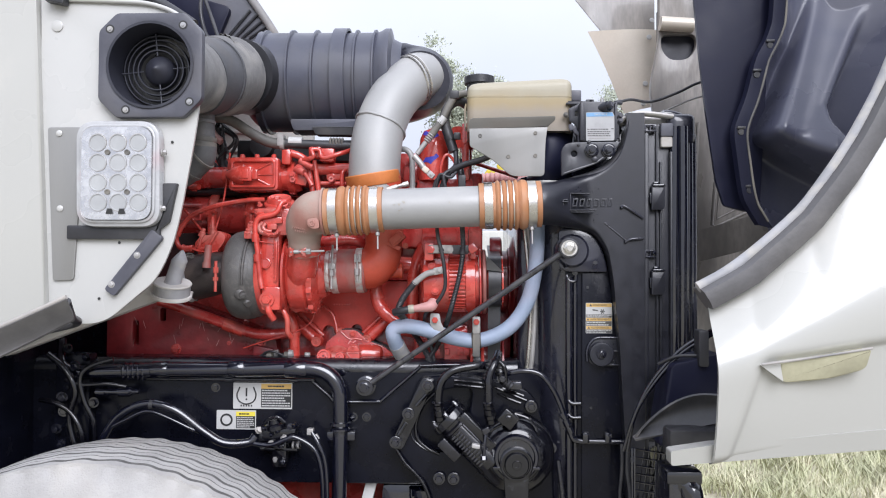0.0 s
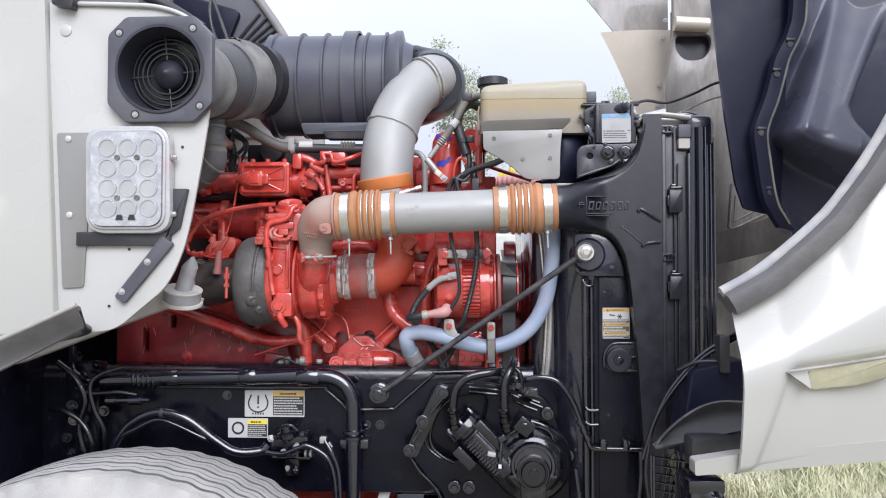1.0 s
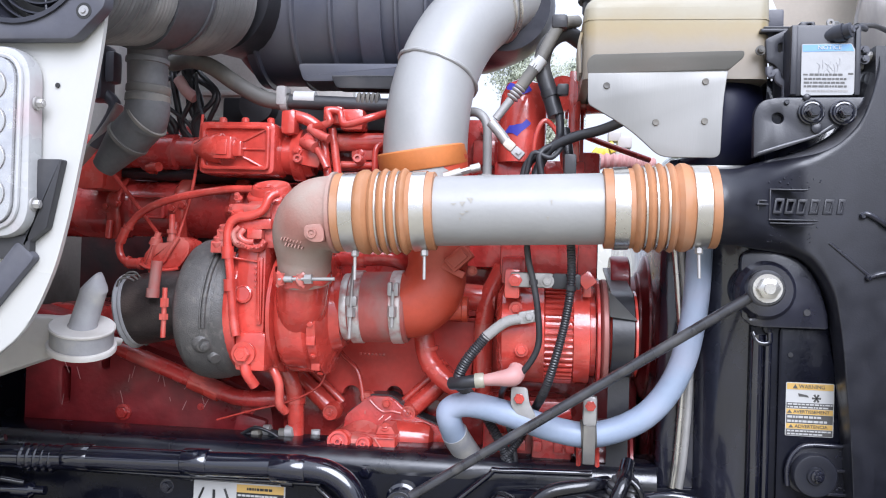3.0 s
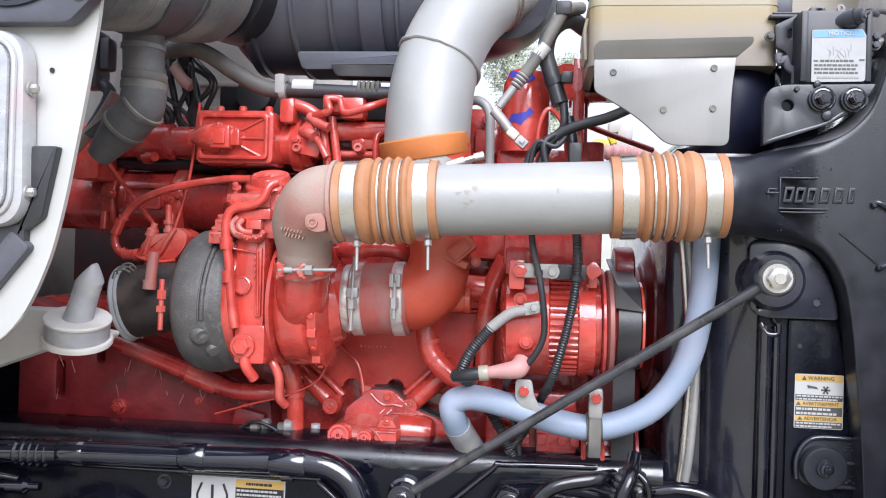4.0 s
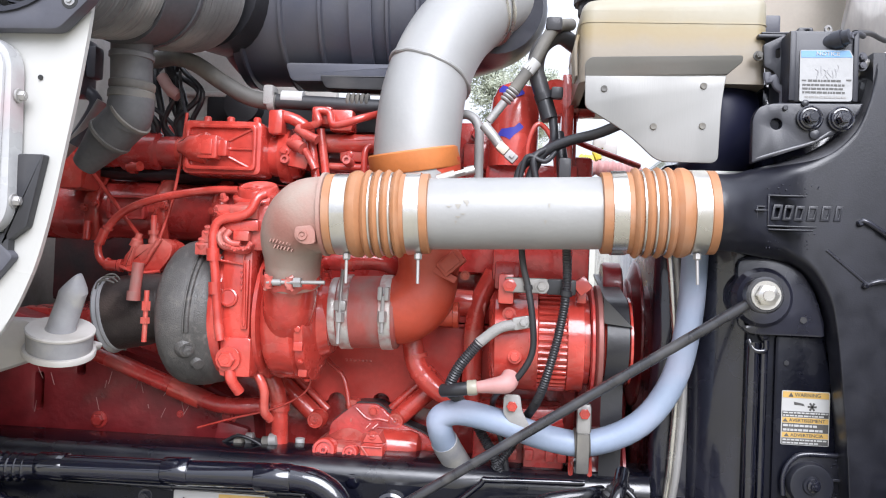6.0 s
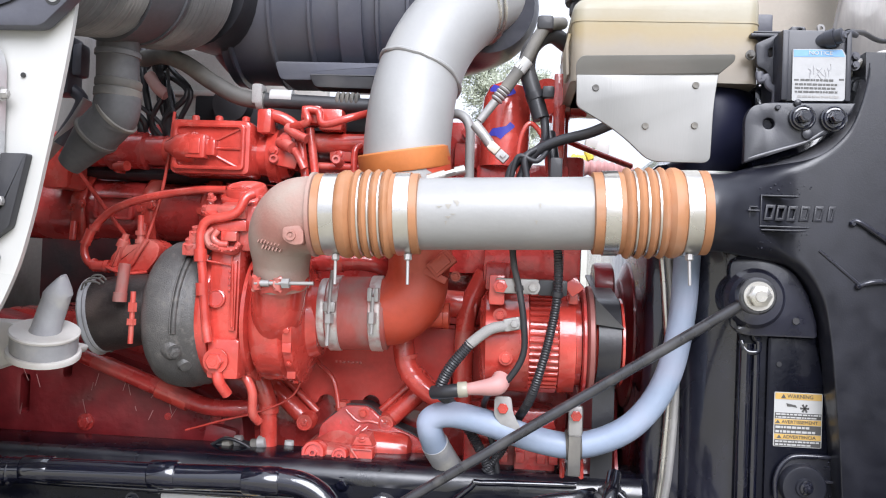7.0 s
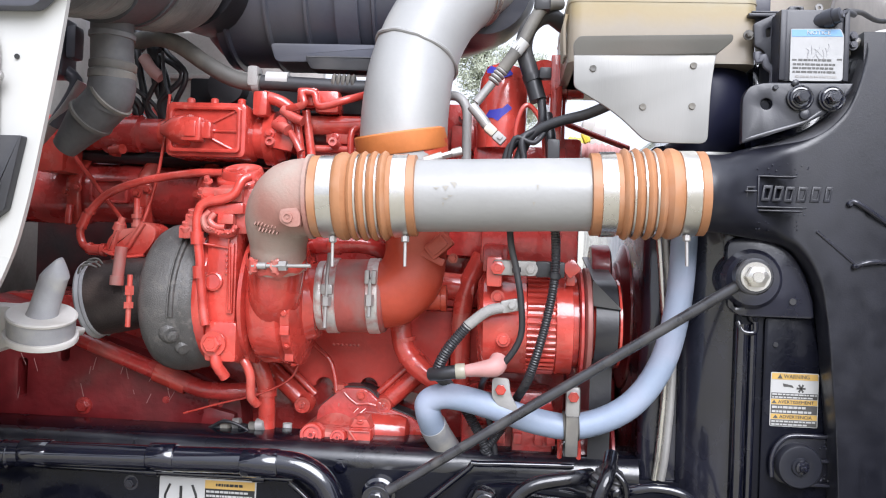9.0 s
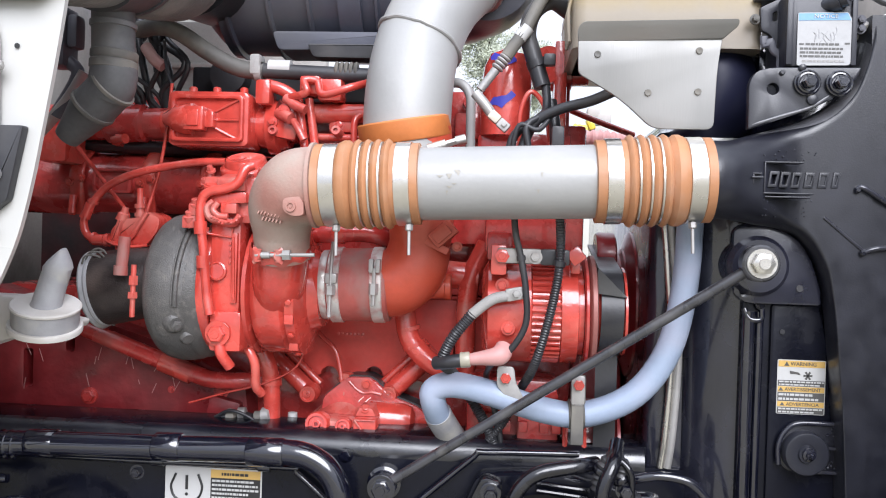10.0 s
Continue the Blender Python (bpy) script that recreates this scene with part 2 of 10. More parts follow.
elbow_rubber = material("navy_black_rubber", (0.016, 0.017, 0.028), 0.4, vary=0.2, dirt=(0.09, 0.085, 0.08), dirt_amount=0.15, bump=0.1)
firewall_grey = material("grimy_grey_firewall", (0.32, 0.315, 0.290), 0.5, vary=0.25, scale=6, dirt=(0.10, 0.092, 0.08), dirt_amount=0.45, dirt_scale=5, bump=0.1)
hose_grey = material("weathered_grey_hose", (0.105, 0.10, 0.092), 0.55, vary=0.15, scale=30, dirt=(0.26, 0.24, 0.20), dirt_amount=0.45, dirt_scale=12, bump=0.15)
pale_rubber = material("sun_bleached_rubber", (0.42, 0.41, 0.40), 0.6, vary=0.12, scale=20, bump=0.1)
dusty_white = material("dusty_pale_steel", (0.52, 0.50, 0.47), 0.6, vary=0.12, scale=20, dirt=(0.36, 0.33, 0.29), dirt_amount=0.4, dirt_scale=14, bump=0.1)
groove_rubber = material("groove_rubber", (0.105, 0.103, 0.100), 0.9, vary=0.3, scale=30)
frosted_rim = material("frosted_clear_plastic", (0.40, 0.402, 0.405), 0.25, vary=0.12, scale=18, dirt=(0.42, 0.27, 0.28), dirt_amount=0.22, dirt_scale=13, coat=0.4, bump=0.02)
clear_lens = material("lamp_lens", (0.36, 0.365, 0.365), 0.15, vary=0.12, scale=20, bump=0.0, coat=0.6)
# yellow tint: the marker lamp's grass reflection is put into this colour
marker_lens = material("yellow_tinted_lens", (0.50, 0.48, 0.34), 0.12, metal=0.15, vary=0.2, scale=16, coat=0.6, bump=0.0)
chrome = material("chrome_reflector", (0.66, 0.66, 0.67), 0.24, metal=0.8, vary=0.12, scale=60, bump=0.0)
label_white = material("label_white", (0.47, 0.468, 0.458), 0.45, vary=0.03)
label_grey = material("sun_greyed_label", (0.36, 0.36, 0.362), 0.45, vary=0.06, scale=60)
label_black = material("label_black", (0.02, 0.02, 0.02), 0.45, vary=0.05)
worn_ink = material("worn_black_ink", (0.085, 0.082, 0.078), 0.5, vary=0.2)
label_amber = material("label_amber", (0.56, 0.36, 0.105), 0.45, vary=0.05)
label_yellow = material("label_yellow", (0.70, 0.58, 0.06), 0.45, vary=0.05)
label_blue = material("label_blue", (0.15, 0.31, 0.52), 0.45, vary=0.05)
pink = material("pink_rubber_boot", (0.50, 0.26, 0.245), 0.55, vary=0.15, dirt=(0.46, 0.36, 0.33), dirt_amount=0.4)
grey_sleeve = material("grey_woven_sleeve", (0.30, 0.29, 0.28), 0.7, vary=0.15, bump=0.4, fine=500)
scuffed_black = material("scuffed_black_plastic", (0.055, 0.055, 0.060), 0.45, vary=0.4, scale=12, dirt=(0.30, 0.28, 0.26), dirt_amount=0.38, dirt_scale=14, bump=0.15, stretch=(1, 1, 0.4))
belt_mat = material("worn_rubber_belt", (0.036, 0.036, 0.040), 0.36, vary=0.15, coat=0.3, coat_rough=0.25, stretch=(1, 1, 0.2))
rod_black = material("worn_black_rod_paint", (0.040, 0.040, 0.045), 0.3, coat=0.5, vary=0.3, scale=40, dirt=(0.11, 0.105, 0.10), dirt_amount=0.3, dirt_scale=30, bump=0.1)
belt_groove = material("belt_groove_rubber", (0.028, 0.028, 0.032), 0.4, vary=0.15, coat=0.25, coat_rough=0.3)
tan_disc = material("dull_pinkish_steel", (0.30, 0.115, 0.10), 0.42, metal=0.15, vary=0.15, dirt=(0.30, 0.12, 0.10), dirt_amount=0.35, dirt_scale=30, bump=0.1)
soil = material("sandy_soil", (0.48, 0.43, 0.34), 0.95, vary=0.3, scale=1.5, fine=30, dirt=(0.22, 0.23, 0.10), dirt_amount=0.6, dirt_scale=1.1, bump=0.6)
grass_mat = material("dry_green_grass", (0.45, 0.455, 0.28), 0.8, vary=0.3, scale=3, bump=0.0, dirt=(0.64, 0.59, 0.43), dirt_amount=0.6, dirt_scale=5)
# unseen near ground; its tone sets the light bounced onto the truck
gravel = material("trodden_dry_grass", (0.30, 0.28, 0.215), 0.9, vary=0.3, scale=2, fine=60, dirt=(0.38, 0.345, 0.27), dirt_amount=0.4, dirt_scale=0.8, bump=0.6)
bark = material("bark", (0.12, 0.09, 0.07), 0.9, vary=0.3, bump=0.5)
# leaf green paled so that distance haze is in the colour
hazed_leaf_mat = material("leaves", (0.42, 0.45, 0.36), 0.7, vary=0.2, scale=1.2, fine=9, bump=0.0)


# ---- mesh tools ----
BASES = {}


def thing(name, at, label, category, group="", kind=""):
    ob = new(name)
    ob.location = at
    ob.empty_display_size = 0.05
    BASES[ob.name] = Vector(at)
    return tagged(ob, label, category, group, kind)


def solid(name, bm, mat, angle=38):
    me = bpy.data.meshes.new(name)
    bmesh.ops.recalc_face_normals(bm, faces=bm.faces)
    bm.to_mesh(me)
    bm.free()
    for p in me.polygons:
        p.use_smooth = True
    me.set_sharp_from_angle(angle=radians(angle))
    for x in (mat if isinstance(mat, (list, tuple)) else [mat]):
        me.materials.append(x)
    return me


def part(name, bm, mat, parent, label="", angle=38):
    ob = new(name, solid(name, bm, mat, angle))
    ob.parent = parent
    ob.matrix_parent_inverse = Matrix.Translation(-BASES.get(parent.name, Vector((0, 0, 0))))
    return tagged(ob, label)


def single(name, bm, mat, label, category, group="", kind="", angle=38):
    return tagged(new(name, solid(name, bm, mat, angle)), label, category, group, kind)


def smooth_path(pts, steps=6):
    p = [Vector(q) for q in pts]
    if len(p) < 3 or steps < 2:
        return p
    out = []
    for i in range(len(p) - 1):
        a = p[i - 1] if i else p[0] * 2 - p[1]
        b, c = p[i], p[i + 1]
        d = p[i + 2] if i + 2 < len(p) else c * 2 - b
        for k in range(steps):
            t = k / steps
            out.append(0.5 * (2 * b + (c - a) * t + (2 * a - 5 * b + 4 * c - d) * t * t + (3 * b - a - 3 * c + d) * t ** 3))
    out.append(p[-1])
    return out


def tube(bm, pts, r, seg=12, steps=6, caps=True, radii=None, wave=0.0, pitch=0.01, flat=None):
    """A pipe along a smooth line. radii: one for each given point; wave and pitch: corrugation; flat: (side, up) scale."""
    path = smooth_path(pts, steps)
    n = len(path)
    if wave:
        fine = []
        for i in range(n - 1):
            k = max(1, int((path[i + 1] - path[i]).length / (pitch / 6)))
            fine += [path[i].lerp(path[i + 1], j / k) for j in range(k)]
        path = fine + [path[-1]]
        n = len(path)
    tan = [(path[min(i + 1, n - 1)] - path[max(i - 1, 0)]).normalized() for i in range(n)]
    ref = Vector((0, 0, 1)) if abs(tan[0].z) < 0.9 else Vector((1, 0, 0))
    side = tan[0].cross(ref).normalized()
    rings, run = [], 0.0
    for i in range(n):
        side = (side - tan[i] * side.dot(tan[i])).normalized()
        up = side.cross(tan[i])
        if i:
            run += (path[i] - path[i - 1]).length
        rr = r
        if radii:
            f = i / (n - 1) * (len(radii) - 1)
            k = min(int(f), len(radii) - 2)
            rr = radii[k] + (radii[k + 1] - radii[k]) * (f - k)
        if wave:
            rr += wave * math.sin(run / pitch * 2 * math.pi)
        fs, fu = flat or (1, 1)
        rings.append([bm.verts.new(path[i] + (side * math.cos(a) * fs + up * math.sin(a) * fu) * rr)
                      for a in (2 * math.pi * j / seg for j in range(seg))])
    for a, b in zip(rings, rings[1:]):
        for j in range(seg):
            bm.faces.new((a[j], a[(j + 1) % seg], b[(j + 1) % seg], b[j]))
    if caps:
        bm.faces.new(rings[0][::-1])
        bm.faces.new(rings[-1])
    return bm


def turn(bm, profile, at, axis=(1, 0, 0), seg=32, close=True, arc=None):
    """A turned body: profile of (along, radius) about an axis through at. A radius of 0 closes it to a point."""
    ax = Vector(axis).normalized()
    ref = Vector((0, 0, 1)) if abs(ax.z) < 0.9 else Vector((0, 1, 0))
    u = ax.cross(ref).normalized()
    v = ax.cross(u)
    at = Vector(at)
    rings = []
    for s, r in profile:
        if r <= 1e-6:
            rings.append([bm.verts.new(at + ax * s)])
        else:
            rings.append([bm.verts.new(at + ax * s + (u * math.cos(2 * math.pi * j / seg) + v * math.sin(2 * math.pi * j / seg)) * r)
                          for j in range(seg)])
    for a, b in zip(rings, rings[1:]):
        for j in range(seg):
            k = (j + 1) % seg
            q = [a[j % len(a)], a[k % len(a)], b[k % len(b)], b[j % len(b)]]
            q = [x for i, x in enumerate(q) if x not in q[:i]]
            if len(q) > 2:
                bm.faces.new(q)
    if close:
        for ring, flip in ((rings[0], True), (rings[-1], False)):
            if len(ring) > 2:
                bm.faces.new(ring[::-1] if flip else ring)
    return bm


def box(bm, lo, hi, bevel=0.003, spin=None, pivot=None, seg=2):
    lo, hi = Vector(lo), Vector(hi)
    got = bmesh.ops.create_cube(bm, size=1)["verts"]
    for v in got:
        v.co = Vector(((lo[i] + hi[i]) / 2 + v.co[i] * (hi[i] - lo[i]) for i in range(3)))
    if bevel:
        edges = list({e for v in got for e in v.link_edges})
        res = bmesh.ops.bevel(bm, geom=edges, offset=bevel, segments=seg, affect="EDGES", profile=0.6)
        got = list({v for f in res["faces"] for v in f.verts} | {v for v in got if v.is_valid})
    if spin:
        m = Euler([radians(a) for a in spin]).to_matrix()
        c = Vector(pivot) if pivot else (lo + hi) / 2
        for v in got:
            v.co = c + m @ (v.co - c)
    return bm


def rounded(pts, r, k=4):
    """The polygon pts (x, z) with its corners rounded; r: one radius or one for each corner."""
    out = []
    n = len(pts)
    for i in range(n):
        p, a, b = Vector(pts[i]), Vector(pts[i - 1]), Vector(pts[(i + 1) % n])
        rr = r[i] if isinstance(r, (list, tuple)) else r
        if rr <= 0:
            out.append(p)
            continue
        d1, d2 = (a - p), (b - p)
        c = min(rr, d1.length * 0.48, d2.length * 0.48)
        s, e = p + d1.normalized() * c, p + d2.normalized() * c
        for j in range(k + 1):
            t = j / k
            out.append(s * (1 - t) ** 2 + p * 2 * t * (1 - t) + e * t * t)
    return out


def plate(bm, pts, y0, y1, bevel=0.0, holes=(), tilt=None):
    """A plate with the outline pts (x, z), from y0 (near) to y1. holes: outlines cut through. tilt: a function that moves each corner."""
    loops = [[Vector(p) for p in pts]] + [[Vector(p) for p in h] for h in holes]
    made, edges = [], []
    for lp in loops:
        vs = [bm.verts.new((p[0], y0, p[1])) for p in lp]
        made.append(vs)
        edges += [bm.edges.new((vs[i], vs[(i + 1) % len(vs)])) for i in range(len(vs))]
    if holes:
        faces = [f for f in bmesh.ops.triangle_fill(bm, edges=edges, use_beauty=True, use_dissolve=False)["geom"] if isinstance(f, bmesh.types.BMFace)]
    else:
        faces = [bm.faces.new(made[0])]
    ext = bmesh.ops.extrude_face_region(bm, geom=faces)["geom"]
    back = [v for v in ext if isinstance(v, bmesh.types.BMVert)]
    for v in back:
        v.co.y = y1
    front = [v for vs in made for v in vs]
    if bevel:
        rim = [e for e in edges if e.is_valid]
        res = bmesh.ops.bevel(bm, geom=rim, offset=bevel, segments=2, affect="EDGES", profile=0.6)
        front = list({v for f in res["faces"] for v in f.verts} | {v for v in front if v.is_valid})
    if tilt:
        for v in set(front + back):
            if v.is_valid:
                v.co = Vector(tilt(v.co))
    return bm


def ellipse(cx, cz, rx, rz=None, n=24, spin=0.0):
    rz = rz or rx
    out = []
    for i in range(n):
        a = 2 * math.pi * i / n
        x, z = math.cos(a) * rx, math.sin(a) * rz
        s = radians(spin)
        out.append(Vector((cx + x * math.cos(s) - z * math.sin(s), cz + x * math.sin(s) + z * math.cos(s))))
    return out


def rect(x0, z0, x1, z1, r=0.0, k=4):
    return rounded([(x0, z0), (x1, z0), (x1, z1), (x0, z1)], r, k) if r else [Vector(p) for p in ((x0, z0), (x1, z0), (x1, z1), (x0, z1))]


def bolt(bm, at, r=0.009, h=0.007, axis=(0, -1, 0), washer=True):
    """A hexagon head with its washer, standing out from at along axis."""
    if washer:
        turn(bm, [(0, r * 1.45), (h * 0.28, r * 1.45), (h * 0.28, r * 0.9)], at, axis, 20)
    a = Vector(axis).normalized()
    turn(bm, [(h * 0.25, r), (h * 0.9, r), (h, r * 0.86)], at, axis, 6)
    turn(bm, [(h * 0.98, r * 0.55), (h * 1.08, r * 0.5)], at, axis, 12)
    return bm


def grid(bm, nu, nv, f, thick=0.0):
    """A sheet of nu x nv corners from f(u, v) with u, v in 0..1; thick: its thickness, away from its own normal."""
    vs = [[bm.verts.new(f(i / (nu - 1), j / (nv - 1))) for j in range(nv)] for i in range(nu)]
    faces = [bm.faces.new((vs[i][j], vs[i + 1][j], vs[i + 1][j + 1], vs[i][j + 1])) for i in range(nu - 1) for j in range(nv - 1)]
    if thick:
        bmesh.ops.recalc_face_normals(bm, faces=faces)
        bmesh.ops.solidify(bm, geom=faces, thickness=thick)
    return bm


def B():
    return bmesh.new()


def words(text, at, height, mat, parent, name="lettering", width=None, spin=(90, 0, 0), depth=0.0004):
    """Letters of the built-in font, standing up and facing -y, centred at at."""
    cu = bpy.data.curves.new(name, "FONT")
    cu.body, cu.size, cu.extrude = text, height * 1.4, depth
    cu.align_x, cu.align_y = "CENTER", "CENTER"
    tmp = bpy.data.objects.new(name, cu)
    me = bpy.data.meshes.new_from_object(tmp)
    bpy.data.objects.remove(tmp)
    xs = [v.co.x for v in me.vertices]
    k = width / (max(xs) - min(xs)) if width and xs else 1.0
    m = Matrix.Translation(at) @ Euler([radians(a) for a in spin]).to_matrix().to_4x4() @ Matrix.Diagonal((k, 1, 1, 1))
    me.transform(m)
    me.materials.append(mat)
    ob = new(name, me)
    ob.parent = parent
    ob.matrix_parent_inverse = Matrix.Translation(-BASES.get(parent.name, Vector((0, 0, 0))))
    return ob


# ---- setting: ground, far trees ----
def build_ground():
    bm = B()

    def f(u, v):
        x, y = (u - 0.5) * 2, (v - 0.5) * 2
        gx, gy = math.copysign(abs(x) ** 3, x) * 900, math.copysign(abs(y) ** 3, y) * 900
        return (gx, gy, 0.02 * noise.noise((gx * 0.7, gy * 0.7, 0)))

    grid(bm, 121, 121, f)
    for p in bm.faces:
        c = p.calc_center_median()
        p.material_index = 1 if -14 < c.y < 2.9 + 0.25 * math.sin(c.x * 3) and abs(c.x) < 14 else 0
    return single("ground", bm, [soil, gravel], "sandy ground with patches of dry grass", "ground", kind="structure")


build_ground()


def build_grass():
    """Tufts of thin blades on the open ground beside and behind the truck."""
    bm = B()
    rnd = random.Random(4)
    for _ in range(5600):
        x, y = rnd.uniform(0.9, 4.2), rnd.uniform(3.6, 9.5)
        if noise.noise((x * 1.6, y * 1.6, 3.0)) < -0.30:
            continue
        for _ in range(9):
            a, h = rnd.uniform(0, 6.28), rnd.uniform(0.04, 0.15)
            bx, by = x + rnd.gauss(0, 0.035), y + rnd.gauss(0, 0.035)
            w, lean = 0.0032, rnd.uniform(0.3, 1.5) * h
            dx, dy = math.cos(a), math.sin(a)
            p = [bm.verts.new((bx - dy * w, by + dx * w, -0.01)), bm.verts.new((bx + dy * w, by - dx * w, -0.01)),
                 bm.verts.new((bx + dx * lean * 0.4 + dy * w, by + dy * lean * 0.4 - dx * w, h * 0.6)),
                 bm.verts.new((bx + dx * lean * 0.4 - dy * w, by + dy * lean * 0.4 + dx * w, h * 0.6)),
                 bm.verts.new((bx + dx * lean, by + dy * lean, h))]
            bm.faces.new((p[0], p[1], p[2], p[3]))
            bm.faces.new((p[3], p[2], p[4]))
    return single("grass", bm, grass_mat, "dry green and straw-coloured grass tufts on sandy soil", "grass", kind="stuff")


build_grass()


def build_tree(x, y, height, spread, seed, label, leaves=230):
    rnd = random.Random(seed)
    t = thing("tree", (x, y, 0), label, "tree", "far trees")
    bm = B()
    top = Vector((x + 0.3, y, height * 0.62))
    tube(bm, [(x, y, -0.1), (x + 0.1, y, height * 0.3), top], 0.3, 8, 4, radii=[0.32, 0.22, 0.12])
    tips = []
    for i in range(9):
        a = i * 2.4 + rnd.uniform(-0.4, 0.4)
        s = Vector((x + 0.15, y, height * rnd.uniform(0.3, 0.6)))
        e = Vector((x + math.cos(a) * spread * rnd.uniform(0.5, 0.95), y + math.sin(a) * spread * 0.7, height * rnd.uniform(0.6, 0.95)))
        tube(bm, [s, s.lerp(e, 0.5) + Vector((0, 0, 0.3)), e], 0.08, 6, 3, radii=[0.1, 0.06, 0.03])
        tips += [e, s.lerp(e, 0.7)]
    part("trunk", bm, bark, t, "grey-brown trunk and limbs")
    bm = B()
    for c in tips + [top]:
        for _ in range(rnd.randint(5, 8)):
            k = c + Vector((rnd.gauss(0, 0.22), rnd.gauss(0, 0.22), rnd.gauss(0.05, 0.22))) * min(1.0, 0.25 + 0.4 * spread) * 1.7
            for _ in range(leaves):
                p = k + Vector((rnd.gauss(0, 0.24), rnd.gauss(0, 0.24), rnd.gauss(0, 0.17)))
                s = rnd.uniform(0.035, 0.085)
                u = Vector((rnd.gauss(0, 1), rnd.gauss(0, 1), rnd.gauss(0, 1))).normalized()
                w = u.orthogonal().normalized()
                bm.faces.new([bm.verts.new(p + q) for q in (u * s, w * s * 0.6, -u * s, -w * s * 0.6)])
    part("crown", bm, hazed_leaf_mat, t, "open green crown with gaps")


build_tree(-0.55, 36.0, 12.4, 1.9, 11, "broad green tree far off across the field")
build_tree(6.95, 38.0, 11.2, 0.55, 12, "small green tree far off across the field", 42)


# ---- frame rail ----
def build_frame_rail():
    t = thing("frame_rail", (-0.5, 1.9, 0.915), "gloss black steel chassis frame rail with bolts", "chassis rail")
    bm = B()
    box(bm, (-1.6, 1.855, 0.915), (0.27, 1.863, 1.164), 0.002)
    part("web", bm, chassis_black, t)
    bm = B()
    box(bm, (-1.6, 1.872, 1.177), (0.27, 1.945, 1.1868), 0.002)
    part("top_flange", bm, chassis_black, t)
    bm = B()
    tube(bm, [(-1.6, 1.8765, 1.1645), (0.185, 1.8765, 1.1645)], 0.0222, 48, 1)
    part("rolled_edge", bm, edge_black, t)
    bm = B()
    box(bm, (-1.6, 1.857, 0.912), (0.27, 1.945, 0.921), 0.004)
    part("bottom_flange", bm, gloss_black, t)
    for x, z in ((-0.20, 1.05), (-0.205, 1.16), (-0.18, 1.06), (-0.49, 1.122), (-0.225, 1.002), (-0.15, 1.06)):
        bm = B()
        bolt(bm, (x, 1.857, z), 0.007, 0.008)
        part("bolt", bm, gloss_black, t)
    return t


rail = build_frame_rail()


# ---- front wheel ----
def build_wheel():
    c = Vector((-0.613, 1.615, 0.497))
    t = thing("front_wheel", (c.x, c.y, 0), "dusty grey truck front tyre with wavy worn ribs", "wheel")
    half, r = 0.130, 0.545
    prof = [(-half - 0.012, 0.29), (-half - 0.022, 0.38), (-half - 0.010, 0.47), (-half + 0.006, r - 0.022)]
    ribs = 11
    w = (2 * half - 0.03) / ribs
    bm = B()
    seg = 480
    xs = []
    for i in range(ribs):
        a = -half + 0.015 + i * w
        g, h = (0.0046, 0.0012) if i % 2 else (0.0012, 0.0046)
        xs += [(a + g * 0.5, r - 0.006), (a + g, r), (a + w - h, r), (a + w - h * 0.5, r - 0.006)]
    rings = []
    full = prof + xs + [(-a, q) for a, q in reversed(prof)]
    for k, (s, q) in enumerate(full):
        ring = []
        for j in range(seg):
            a = 2 * math.pi * j / seg
            wob = (0.0048 + 0.0032 * noise.noise((j * 0.06, s * 30, 0))) * math.sin(j * 2 * math.pi / 8.0 + 1.4 * noise.noise((j * 0.05, s * 12, 5.0))) + 0.0022 * noise.noise((j * 0.09, s * 40, 2.0)) if len(prof) <= k < len(full) - len(prof) else 0
            crown = -0.010 * (s / half) ** 2 if q > r - 0.03 else 0
            ring.append(bm.verts.new((c.x + math.cos(a) * (q + crown), c.y + s + wob, c.z + math.sin(a) * (q + crown))))
        rings.append(ring)
    first = len(prof)
    # groove faces coloured darker, as the shallow cuts alone shade too little
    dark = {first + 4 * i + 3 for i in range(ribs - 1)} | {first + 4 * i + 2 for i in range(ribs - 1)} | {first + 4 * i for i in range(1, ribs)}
    for a, b in zip(rings, rings[1:]):
        deep = rings.index(a)
        for j in range(seg):
            f = bm.faces.new((a[j], a[(j + 1) % seg], b[(j + 1) % seg], b[j]))
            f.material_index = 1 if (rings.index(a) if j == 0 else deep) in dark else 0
            deep = rings.index(a)
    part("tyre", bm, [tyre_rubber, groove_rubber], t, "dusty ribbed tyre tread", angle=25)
    bm = B()
    turn(bm, [(-0.10, 0.0), (-0.10, 0.06), (-0.06, 0.14), (-0.06, 0.24), (-0.135, 0.285), (0.135, 0.285), (0.135, 0.0)], c, (0, 1, 0), 40)
    part("rim", bm, dull_steel, t)


build_wheel()


